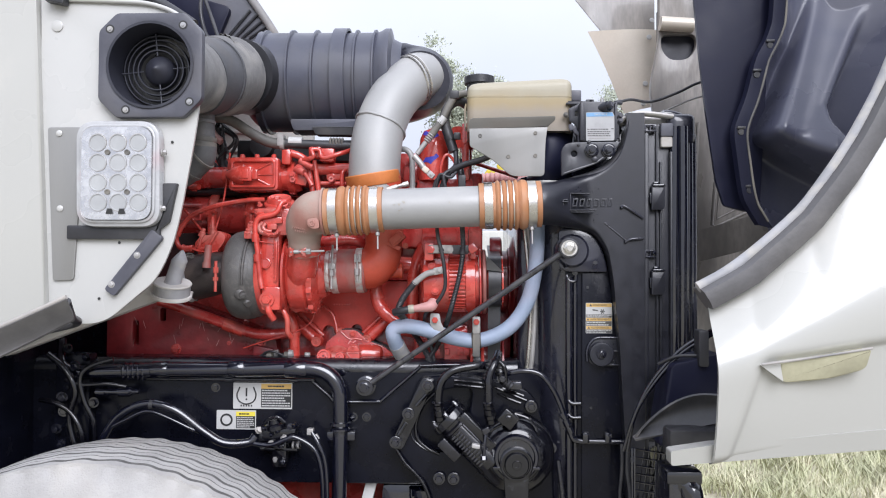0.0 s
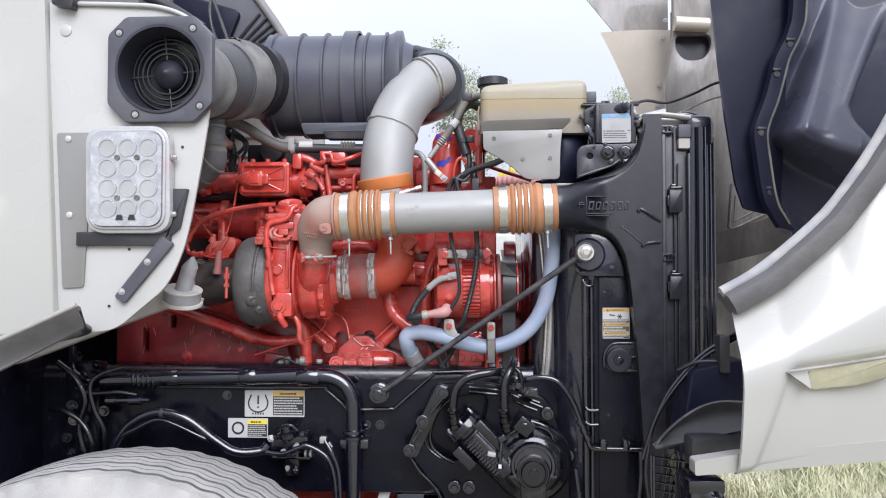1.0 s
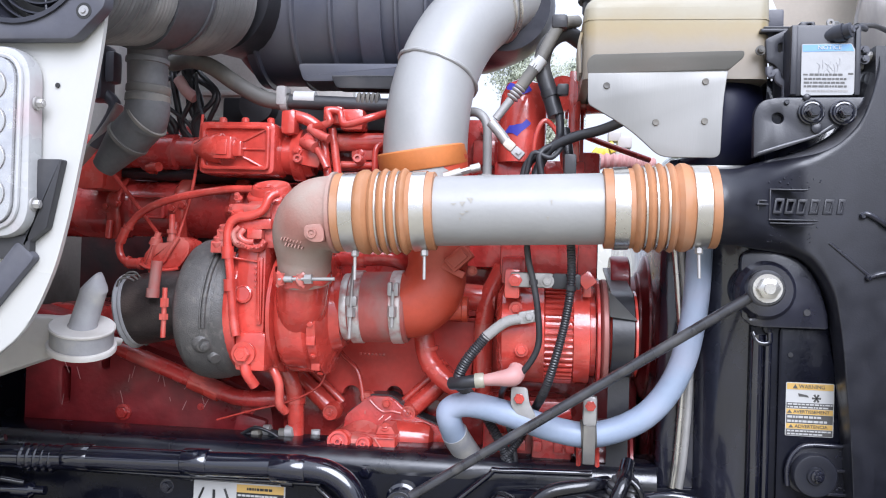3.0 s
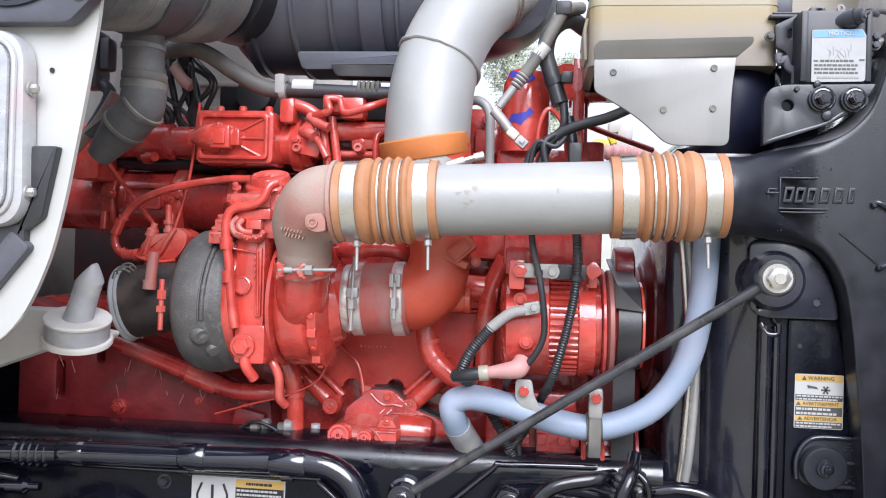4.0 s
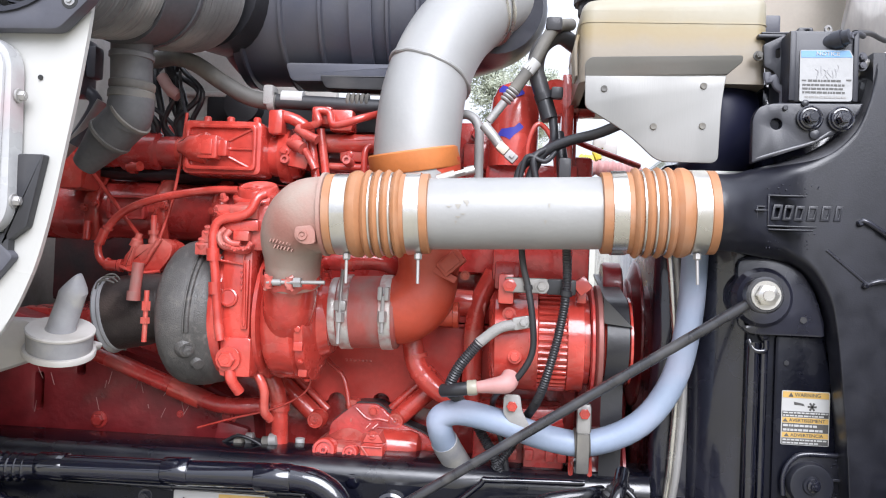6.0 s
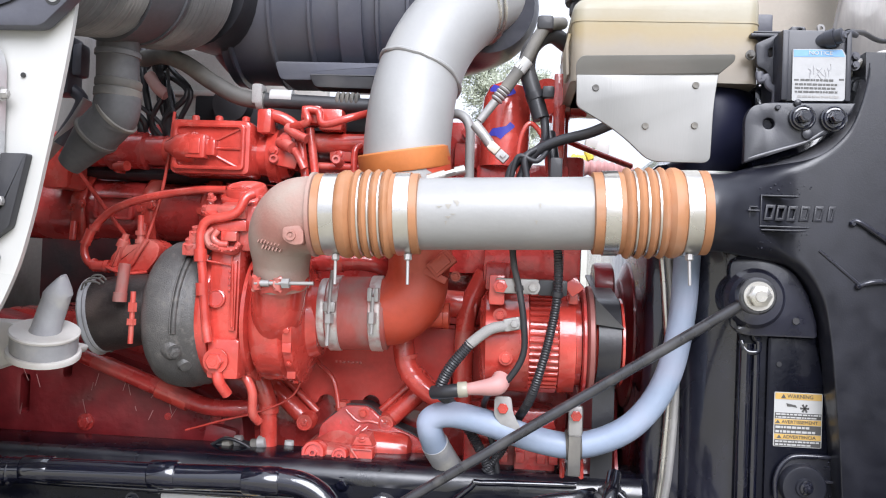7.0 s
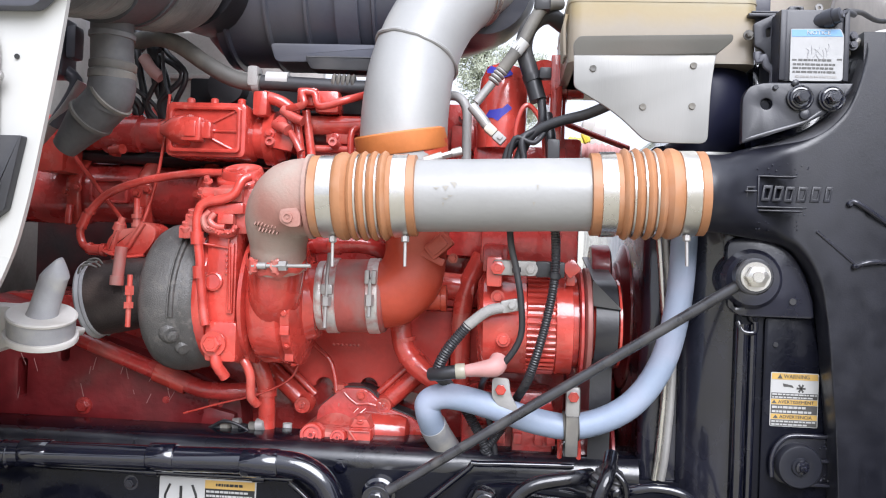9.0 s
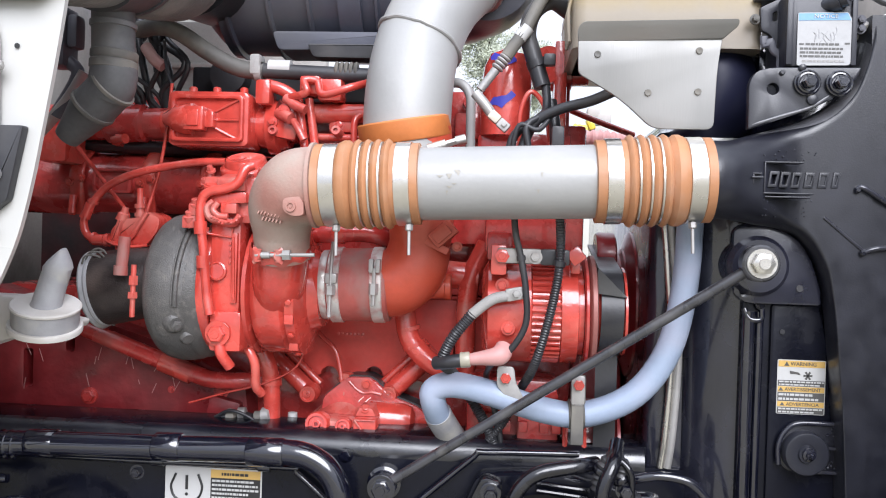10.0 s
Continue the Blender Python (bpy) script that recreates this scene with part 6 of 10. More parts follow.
# ---- alternator, belt and pulleys ----
def build_alternator():
    t = thing("alternator", (0.05, 1.87, 1.29), "red painted alternator with cooling slots", "alternator")
    c = Vector((0, 1.872, 1.360))
    bm = B()
    turn(bm, [(-0.030, 0.0), (-0.030, 0.052), (-0.022, 0.066), (0.032, 0.069), (0.034, 0.0645), (0.068, 0.0645), (0.070, 0.069), (0.090, 0.069), (0.092, 0.060), (0.098, 0.060), (0.098, 0)], c, (1, 0, 0.02), 48)
    part("housing", bm, red, t)
    for i in range(22):
        a = math.pi * (0.06 + i * 0.042)
        bm = B()
        q = c + Vector((0.051, -math.sin(a) * 0.0655, math.cos(a) * 0.0655 + 0.001))
        tube(bm, [q - Vector((0.018, 0, 0)), q + Vector((0.018, 0, 0))], 0.0027, 6, 1)
        part("cooling_rib", bm, red, t)
    bm = B()
    turn(bm, [(0.099, 0.0), (0.099, 0.072), (0.100, 0.074), (0.103, 0.074), (0.104, 0.072), (0.104, 0)], c, (1, 0, 0.02), 44)
    part("drive_flange", bm, red_deep, t)
    for z, x in ((0.035, -0.005), (-0.018, 0.004), (-0.050, 0.0)):
        bm = B()
        bolt(bm, (x, c.y - math.sqrt(0.068 ** 2 - z * z), c.z + z), 0.006, 0.006)
        part("terminal", bm, red, t)
    bm = B()
    box(bm, (-0.02, 1.795, 1.408), (0.0, 1.83, 1.446), 0.004)
    bolt(bm, (-0.006, 1.793, 1.432), 0.009, 0.007, washer=False)
    part("upper_lug", bm, red, t)
    bm = B()
    box(bm, (-0.012, 1.788, 1.423), (0.042, 1.794, 1.442), 0.004)
    bolt(bm, (0.034, 1.788, 1.432), 0.006, 0.006)
    part("strap_bracket", bm, dull_steel, t, "zinc steel strap")
    bm = B()
    box(bm, (0.040, 1.786, 1.422), (0.076, 1.806, 1.442), 0.004)
    part("connector", bm, rubber, t, "black plastic connector")
    bm = B()
    box(bm, (0.074, 1.788, 1.425), (0.093, 1.82, 1.444), 0.003, spin=(0, -38, 0))
    box(bm, (0.079, 1.81, 1.412), (0.091, 1.85, 1.428), 0.003)
    part("pivot_lug", bm, red, t)
    bm = B()
    box(bm, (-0.03, 1.86, 1.435), (0.075, 1.99, 1.50), 0.006)
    box(bm, (-0.026, 1.835, 1.425), (0.006, 1.88, 1.462), 0.005)
    part("mounting_bracket", bm, red_deep, t)
    for x, z in ((0.003, 1.279),):
        bm = B()
        plate(bm, rounded([(x - 0.011, z + 0.014), (x + 0.010, z + 0.014), (x + 0.013, z - 0.006), (x + 0.026, z - 0.030), (x + 0.004, z - 0.030), (x - 0.011, z - 0.010)], 0.005), 1.815, 1.820, 0.001)
        brk = part("lower_strap", bm, dull_steel, t, "zinc steel lug")
        bm = B()
        bolt(bm, (x, 1.815, z), 0.007, 0.007, washer=False)
        part("red_bolt", bm, red, brk)
    bm = B()
    box(bm, (-0.05, 1.905, 1.16), (0.075, 1.99, 1.262), 0.008)
    box(bm, (0.02, 1.885, 1.16), (0.075, 1.92, 1.232), 0.006)
    tube(bm, [(-0.04, 1.895, 1.225), (0.03, 1.895, 1.235), (0.07, 1.90, 1.25)], 0.012, 14, 4)
    for k, x in enumerate((0.0, 0.022, 0.05, 0.066)):
        box(bm, (x, 1.878, 1.196), (x + 0.012, 1.89, 1.211), 0.002)
    part("lower_bracket", bm, red_deep, t)
    # pulley and belt
    bm = B()
    turn(bm, [(0.116, 0.030), (0.117, 0.050), (0.124, 0.047), (0.147, 0.047), (0.149, 0.0575), (0.152, 0.0575), (0.153, 0.03)], c, (1, 0, 0.02), 40)
    part("pulley", bm, red, t)
    bm = B()
    turn(bm, [(0.105, 0.03), (0.105, 0.068), (0.108, 0.0725), (0.113, 0.0725), (0.1145, 0.069), (0.1155, 0.060), (0.1155, 0.03)], c, (1, 0, 0.02), 40)
    part("fan_plate", bm, tan_disc, t, "dull pinkish metal fan plate")
    return t


alternator = build_alternator()


def build_belt_drive():
    t = thing("belt_drive", (0.14, 1.95, 0.9), "black ribbed belt over dark red pulleys", "belt drive")
    bm = B()
    pts = []
    for i in range(13):
        a = math.pi * (1.0 - i / 12)
        pts.append((1.872 - 0.0535 * math.sin(math.pi * i / 12), 1.3626 + 0.0535 * math.cos(math.pi * i / 12)))
    run = [(2.03, 1.445)] + pts + [(1.868, 1.25), (1.88, 1.05), (1.90, 0.95)]
    w0, w1, ribs = 0.119, 0.147, 6
    step = (w1 - w0) / ribs
    cross = [(w0, 0.004)]
    for k in range(ribs):
        x = w0 + k * step
        cross += [(x + step * 0.10, 0.0), (x + step * 0.86, 0.0), (x + step * 0.90, 0.0008), (x + step * 0.98, 0.0008)]
    cross += [(w1, 0.004)]
    rows = []
    for k, (y, z) in enumerate(run):
        p, q = run[max(k - 1, 0)], run[min(k + 1, len(run) - 1)]
        d = Vector((q[0] - p[0], q[1] - p[1])).normalized()
        rows.append([bm.verts.new((x, y - d.y * -s, z + d.x * -s)) for x, s in cross])
    for a, c in zip(rows, rows[1:]):
        for j in range(len(cross)):
            bm.faces.new((a[j], a[(j + 1) % len(cross)], c[(j + 1) % len(cross)], c[j]))
    belt = part("belt", bm, belt_groove, t, "worn black ribbed belt with grey ribs")
    for k in range(ribs):
        x = w0 + (k + 0.12) * step
        bm = B()
        rows = []
        for i, (y, z) in enumerate(run):
            p, q = run[max(i - 1, 0)], run[min(i + 1, len(run) - 1)]
            d = Vector((q[0] - p[0], q[1] - p[1])).normalized()
            rows.append([bm.verts.new((x + dx, y + d.y * s, z - d.x * s)) for dx, s in ((0, 0.0006), (0.0008, 0.0016), (step * 0.72, 0.0016), (step * 0.72 + 0.0008, 0.0006))])
        for a, c in zip(rows, rows[1:]):
            for j in range(3):
                bm.faces.new((a[j], a[j + 1], c[j + 1], c[j]))
        part("belt_rib", bm, belt_mat, belt)
    # pale plate laid over the belt's upper run
    bm = B()
    rows = [[bm.verts.new(p) for p in ((0.1145, 1.835, 1.4205), (0.150, 1.826, 1.386))], [bm.verts.new(p) for p in ((0.1145, 1.815, 1.3885), (0.150, 1.815, 1.3845))]]
    bm.faces.new((rows[0][0], rows[0][1], rows[1][1], rows[1][0]))
    bmesh.ops.solidify(bm, geom=bm.faces[:], thickness=0.002)
    part("guard_plate", bm, bare_alu, t, "pale plate above the belt")
    bm = B()
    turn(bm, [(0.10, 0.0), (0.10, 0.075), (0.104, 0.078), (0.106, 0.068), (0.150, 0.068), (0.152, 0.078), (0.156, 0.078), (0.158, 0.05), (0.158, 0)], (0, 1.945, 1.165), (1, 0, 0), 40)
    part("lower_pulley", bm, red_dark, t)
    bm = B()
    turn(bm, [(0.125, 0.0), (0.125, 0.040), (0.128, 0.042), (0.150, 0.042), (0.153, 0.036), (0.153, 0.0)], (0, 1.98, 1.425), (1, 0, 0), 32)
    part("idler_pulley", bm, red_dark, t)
    bm = B()
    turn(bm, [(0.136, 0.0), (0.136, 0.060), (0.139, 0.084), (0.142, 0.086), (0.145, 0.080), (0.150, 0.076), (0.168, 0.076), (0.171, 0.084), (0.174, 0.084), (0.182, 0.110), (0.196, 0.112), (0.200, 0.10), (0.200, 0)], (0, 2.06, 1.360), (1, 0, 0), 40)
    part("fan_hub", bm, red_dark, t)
    bm = B()
    turn(bm, [(0.080, 0.0), (0.080, 0.046), (0.083, 0.048), (0.086, 0.046), (0.087, 0.040), (0.104, 0.040), (0.105, 0.046), (0.108, 0.048), (0.111, 0.046), (0.112, 0)], (0, 1.912, 1.178), (1, 0, 0), 36)
    tens = part("tensioner_pulley", bm, red, t)
    bm = B()
    turn(bm, [(0.0875, 0.0405), (0.088, 0.043), (0.103, 0.043), (0.1035, 0.0405)], (0, 1.912, 1.178), (1, 0, 0), 36)
    part("belt_wrap", bm, belt_mat, tens, "black belt over the pulley")
    # added block that shuts out the daylight below the belt
    bm = B()
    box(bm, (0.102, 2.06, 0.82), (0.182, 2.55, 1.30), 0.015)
    part("gear_housing", bm, red_dark, t, "dark red block filling the gap behind the pulleys")


build_belt_drive()


def build_cables():
    """Harness runs over the alternator and the hoses by the thermostat."""
    t = thing("battery_cable", (-0.06, 1.8, 1.28), "battery cable in grey woven sleeve with ring terminal", "cable")
    pipe("sleeve", [(0.006, 1.792, 1.384), (-0.017, 1.788, 1.378), (-0.042, 1.79, 1.358)], 0.0068, grey_sleeve, t)
    pipe("conduit", [(-0.040, 1.79, 1.360), (-0.065, 1.79, 1.327), (-0.076, 1.80, 1.298), (-0.066, 1.835, 1.280), (-0.045, 1.868, 1.245), (-0.020, 1.868, 1.205), (-0.005, 1.872, 1.17)], 0.0068, rubber, t, wave=0.0006, pitch=0.0032, steps=4)
    bm = B()
    box(bm, (0.0, 1.785, 1.378), (0.022, 1.792, 1.394), 0.003, spin=(0, -12, 0))
    bolt(bm, (0.013, 1.785, 1.387), 0.005, 0.006)
    part("ring_terminal", bm, dull_steel, t)
    t = thing("booted_cable", (-0.04, 1.79, 1.29), "cable with faded pink rubber terminal boot", "cable")
    bm = B()
    tube(bm, [(0.0, 1.800, 1.318), (-0.006, 1.789, 1.310), (-0.03, 1.786, 1.306), (-0.050, 1.786, 1.303)], 0.009, 16, 5, radii=[0.0115, 0.0125, 0.0085, 0.0065])
    part("boot", bm, pink, t)
    bm = B()
    turn(bm, [(-0.006, 0.0090), (-0.005, 0.0096), (0.005, 0.0096), (0.006, 0.0090)], (-0.047, 1.786, 1.3035), (1, 0, 0.12), 18)
    part("tape", bm, cream, t, "pale tape band")
    pipe("lead", [(-0.045, 1.786, 1.304), (-0.066, 1.787, 1.300), (-0.084, 1.80, 1.296)], 0.0085, rubber, t)
    for nm, pts, r, lab in (("harness_cable", [(0.005, 1.80, 1.55), (0.008, 1.785, 1.47), (0.017, 1.782, 1.43), (0.024, 1.782, 1.39), (0.025, 1.785, 1.35), (0.008, 1.79, 1.318), (-0.016, 1.81, 1.295), (-0.022, 1.866, 1.262), (-0.008, 1.868, 1.22), (0.0, 1.87, 1.18)], 0.0041, "thin black cable hanging over the alternator"),
                            ("harness_conduit", [(0.055, 1.80, 1.55), (0.062, 1.778, 1.475), (0.063, 1.775, 1.425), (0.056, 1.778, 1.375), (0.044, 1.778, 1.325), (0.034, 1.80, 1.290), (0.022, 1.864, 1.255), (0.004, 1.867, 1.215), (-0.018, 1.868, 1.185)], 0.0054, "black corrugated wiring conduit over the alternator")):
        t = thing(nm, pts[-1], lab, "cable")
        pipe("conduit", pts, r, rubber, t, wave=0.0005 if r > 0.005 else 0.0, pitch=0.0032, steps=5)
        bm = B()
        q = Vector(pts[2])
        turn(bm, [(-0.003, r * 1.35), (0.003, r * 1.35)], q, Vector(pts[3]) - q, 14)
        part("cable_tie", bm, rubber, t)
    t = thing("refrigerant_hose", (0.0, 1.9, 1.63), "grey rubber hose with crimped fittings and white sleeve", "hose")
    pipe("hose", [(0.066, 1.93, 1.80), (0.046, 1.905, 1.79), (0.034, 1.90, 1.775), (0.016, 1.895, 1.738), (0.006, 1.894, 1.722), (-0.010, 1.893, 1.698)], 0.0086, hose_grey, t)
    bm = B()
    turn(bm, [(-0.009, 0.0094), (0.009, 0.0094)], (0.0125, 1.895, 1.731), (0.6, 0, 0.8), 20)
    part("sleeve", bm, label_white, t, "white sleeve")
    bm = B()
    for k in range(4):
        turn(bm, [(k * 0.0055, 0.0078), (k * 0.0055 + 0.002, 0.0092), (k * 0.0055 + 0.004, 0.0078)], (-0.010, 1.893, 1.698), (-0.6, 0, -0.8), 18)
    turn(bm, [(0.022, 0.0062), (0.056, 0.0058)], (-0.010, 1.893, 1.698), (-0.6, 0, -0.8), 16)
    part("crimp", bm, dull_steel, t)
    t = thing("sensor_plug", (-0.03, 1.89, 1.62), "grey sensor plug on a short lead", "connector")
    bm = B()
    tube(bm, [(-0.050, 1.89, 1.648), (-0.037, 1.888, 1.633), (-0.028, 1.888, 1.621)], 0.0072, 14, 3)
    part("body", bm, dull_steel, t)
    bm = B()
    box(bm, (-0.031, 1.878, 1.609), (-0.015, 1.894, 1.622), 0.003, spin=(0, 40, 0))
    part("plug", bm, tan_metal, t, "faded tan plug collar")
    bm = B()
    box(bm, (-0.019, 1.879, 1.598), (-0.003, 1.893, 1.611), 0.002, spin=(0, 40, 0))
    box(bm, (-0.013, 1.876, 1.602), (-0.007, 1.880, 1.608), 0.001, spin=(0, 40, 0))
    part("plug_end", bm, pale_rubber, t)
    t = thing("coolant_vent_hose", (0.04, 1.92, 1.66), "black rubber vent hose clamped beside the thermostat", "hose")
    pipe("hose", [(0.075, 1.94, 1.772), (0.05, 1.925, 1.782), (0.026, 1.915, 1.765), (0.018, 1.915, 1.735), (0.027, 1.91, 1.702), (0.040, 1.905, 1.66)], 0.0118, rubber, t)
    bm = B()
    turn(bm, [(-0.005, 0.0135), (0.005, 0.0135)], (0.031, 1.908, 1.692), (-0.4, 0, 1), 20)
    box(bm, (0.040, 1.885, 1.686), (0.056, 1.90, 1.702), 0.003)
    part("clamp", bm, rubber, t)
    bm = B()
    box(bm, (0.030, 1.89, 1.780), (0.052, 1.93, 1.80), 0.005)
    part("cap", bm, rubber, t)
    t = thing("wiring_bundle", (0.03, 1.86, 1.56), "bundle of taped black wires by the thermostat", "wiring")
    for pts, r in (([(0.130, 1.84, 1.645), (0.10, 1.85, 1.633), (0.06, 1.855, 1.622), (0.03, 1.86, 1.605), (0.015, 1.86, 1.57), (0.012, 1.85, 1.53)], 0.0068),
                   ([(0.044, 1.905, 1.665), (0.046, 1.89, 1.63), (0.035, 1.87, 1.612), (0.005, 1.865, 1.59), (-0.005, 1.86, 1.55)], 0.006),
                   ([(0.052, 1.90, 1.64), (0.058, 1.885, 1.60), (0.060, 1.87, 1.56), (0.060, 1.84, 1.53)], 0.008),
                   ([(0.04, 1.86, 1.615), (0.02, 1.85, 1.60), (0.022, 1.85, 1.575), (0.03, 1.85, 1.545)], 0.0045),
                   ([(0.055, 1.865, 1.62), (0.035, 1.85, 1.595), (0.01, 1.85, 1.60), (0.0, 1.855, 1.56)], 0.0035)):
        pipe("wire", pts, r, rubber, t)
    bm = B()
    box(bm, (0.052, 1.845, 1.565), (0.068, 1.865, 1.600), 0.003)
    part("plug", bm, rubber, t)
    t = thing("silver_tube", (-0.06, 1.94, 1.55), "grey metal coolant tube with nut", "tube")
    pipe("tube", [(-0.10, 1.96, 1.672), (-0.075, 1.95, 1.672), (-0.060, 1.945, 1.655), (-0.058, 1.945, 1.62), (-0.057, 1.945, 1.56)], 0.0068, alu, t)
    bm = B()
    turn(bm, [(-0.008, 0.014), (0.008, 0.014)], (-0.057, 1.945, 1.572), (0, 0, 1), 6)
    part("nut", bm, dull_steel, t)


build_cables()


def build_heater_hose():
    t = thing("heater_hose", (-0.4, 1.95, 1.67), "grey dusty rubber heater hose with white printed band", "hose")
    pipe("hose", [(-0.56, 1.97, 1.748), (-0.52, 1.955, 1.749), (-0.485, 1.95, 1.738), (-0.444, 1.95, 1.712), (-0.400, 1.95, 1.690), (-0.360, 1.95, 1.684)], 0.0125, hose_grey, t)
    pipe("straight_hose", [(-0.385, 1.95, 1.687), (-0.22, 1.95, 1.681), (-0.10, 1.955, 1.68)], 0.0108, rubber, t, steps=1)
    bm = B()
    turn(bm, [(-0.352, 0.0116), (-0.320, 0.0116)], (0, 1.95, 1.6835), (1, 0, -0.02), 20)
    part("printed_band", bm, label_white, t, "white printed band")
    bm = B()
    for k in range(5):
        turn(bm, [(-0.255 + k * 0.007, 0.0105), (-0.2525 + k * 0.007, 0.0125), (-0.250 + k * 0.007, 0.0105)], (0, 1.95, 1.6835), (1, 0, -0.02), 20)
    part("crimp", bm, hose_grey, t)
    bm = B()
    box(bm, (-0.378, 1.935, 1.678), (-0.362, 1.965, 1.708), 0.005)
    turn(bm, [(-0.372, 0.0145), (-0.362, 0.0145)], (0, 1.95, 1.6845), (1, 0, 0), 20)
    part("clamp", bm, grey_sleeve, t)


build_heater_hose()


def build_drain_tube():
    t = thing("drain_tube", (-0.50, 1.79, 1.58), "dusty grey rubber drain tube below the intake duct", "tube")
    pipe("tube", [(-0.509, 1.79, 1.775), (-0.507, 1.79, 1.72), (-0.504, 1.788, 1.665)], 0.0262, tube_grey, t, seg=28)
    bm = B()
    turn(bm, [(-0.014, 0.0268), (-0.012, 0.0292), (-0.003, 0.0292), (-0.001, 0.0272), (0.002, 0.0290), (0.009, 0.0290), (0.011, 0.0268)], (-0.5035, 1.788, 1.664), (0.05, 0, 1), 28)
    part("band", bm, hose_grey, t)
    bm = B()
    turn(bm, [(-0.004, 0.0265), (-0.003, 0.0285), (0.003, 0.0285), (0.004, 0.0265)], (-0.5065, 1.79, 1.708), (0.03, 0, 1), 28)
    part("upper_rim", bm, duct_grey, t)
    pipe("upper_bend", [(-0.5035, 1.788, 1.660), (-0.5035, 1.788, 1.645), (-0.506, 1.788, 1.630), (-0.512, 1.79, 1.619)], 0.028, tube_grey, t, seg=28, radii=[0.028, 0.029, 0.029, 0.028])
    for a, c, ra, rc in (((-0.504, 1.788, 1.630), (-0.537, 1.797, 1.602), 0.0285, 0.0285), ((-0.534, 1.796, 1.605), (-0.574, 1.808, 1.567), 0.0285, 0.0165)):
        bm = B()
        tube(bm, [a, Vector(a).lerp(Vector(c), 0.5), c], ra, 28, 1, radii=[ra, (ra + rc) / 2, rc])
        part("bill_segment", bm, tube_grey, t)
        bm = B()
        turn(bm, [(-0.003, ra), (-0.002, ra + 0.002), (0.002, ra + 0.002), (0.003, ra)], a, Vector(c) - Vector(a), 28)
        part("rim", bm, hose_grey, t)


build_drain_tube()


def build_firewall():
    t = thing("firewall", (-0.7, 2.62, 0.0), "grimy grey firewall panel with ribs behind the engine", "firewall", kind="structure")
    bm = B()
    box(bm, (-0.90, 2.60, 0.85), (-0.42, 2.63, 1.93), 0.01)
    part("far_panel", bm, firewall_grey, t)
    # inferred cab wall, added to block sky light from the left
    bm = B()
    box(bm, (-0.93, 1.575, 1.34), (-0.90, 3.2, 2.30), 0.01)
    part("cab_wall", bm, firewall_grey, t, "grimy grey cab wall behind the engine")
    # lower half in black, which keeps the corner behind the tyre dark
    bm = B()
    box(bm, (-0.93, 1.60, 0.45), (-0.905, 3.2, 1.34), 0.01)
    part("lower_wall", bm, chassis_black, t, "black lower cab wall")
    for z in (1.70, 1.76, 1.82):
        bm = B()
        box(bm, (-0.82, 2.585, z), (-0.60, 2.602, z + 0.012), 0.004)
        part("rib", bm, firewall_grey, t)
    t = thing("firewall_wiring", (-0.56, 2.1, 1.6), "looped black wires with a pink cap near the firewall", "wiring")
    for i, (x, r) in enumerate(((-0.585, 0.008), (-0.568, 0.0055), (-0.545, 0.009), (-0.535, 0.006), (-0.615, 0.01))):
        rnd = random.Random(60 + i)
        pipe("thin_wire", [(x + rnd.uniform(-0.03, 0.05), 2.06, 1.81), (x + rnd.uniform(-0.02, 0.06), 2.0, 1.75), (x + rnd.uniform(-0.02, 0.06), 1.97, 1.70), (x + rnd.uniform(0.0, 0.06), 1.99, 1.655), (x + rnd.uniform(0.03, 0.08), 2.01, 1.62)], rnd.uniform(0.0028, 0.0045), rubber, t)
        pipe("wire", [(x - 0.02, 2.04, 1.80), (x, 1.99, 1.745), (x + 0.012 * (i % 3), 1.985, 1.69), (x + 0.02, 2.0, 1.64), (x + 0.045, 2.01, 1.60)], r, rubber, t)
    bm = B()
    tube(bm, [(-0.545, 1.965, 1.722), (-0.530, 1.96, 1.703), (-0.515, 1.96, 1.692)], 0.009, 14, 4)
    part("pink_cap", bm, pink, t, "faded pink cap")
    pipe("thin_wire", [(-0.515, 1.96, 1.73), (-0.505, 1.95, 1.685), (-0.49, 1.94, 1.655)], 0.0025, rubber, t)
    bm = B()
    for a, b in (((-0.625, 1.83, 1.665), (-0.595, 1.87, 1.745)), ((-0.595, 1.835, 1.69), (-0.580, 1.86, 1.735))):
        box(bm, a, b, 0.006)
    tube(bm, [(-0.60, 1.85, 1.675), (-0.585, 1.85, 1.655), (-0.615, 1.85, 1.60)], 0.009, 12, 4)
    part("relay_block", bm, black_plastic, t)
    pipe("support_bar", [(-0.66, 1.86, 1.56), (-0.60, 1.85, 1.62), (-0.575, 1.85, 1.66)], 0.012, dull_steel, t, flat=(1, 0.4))


build_firewall()


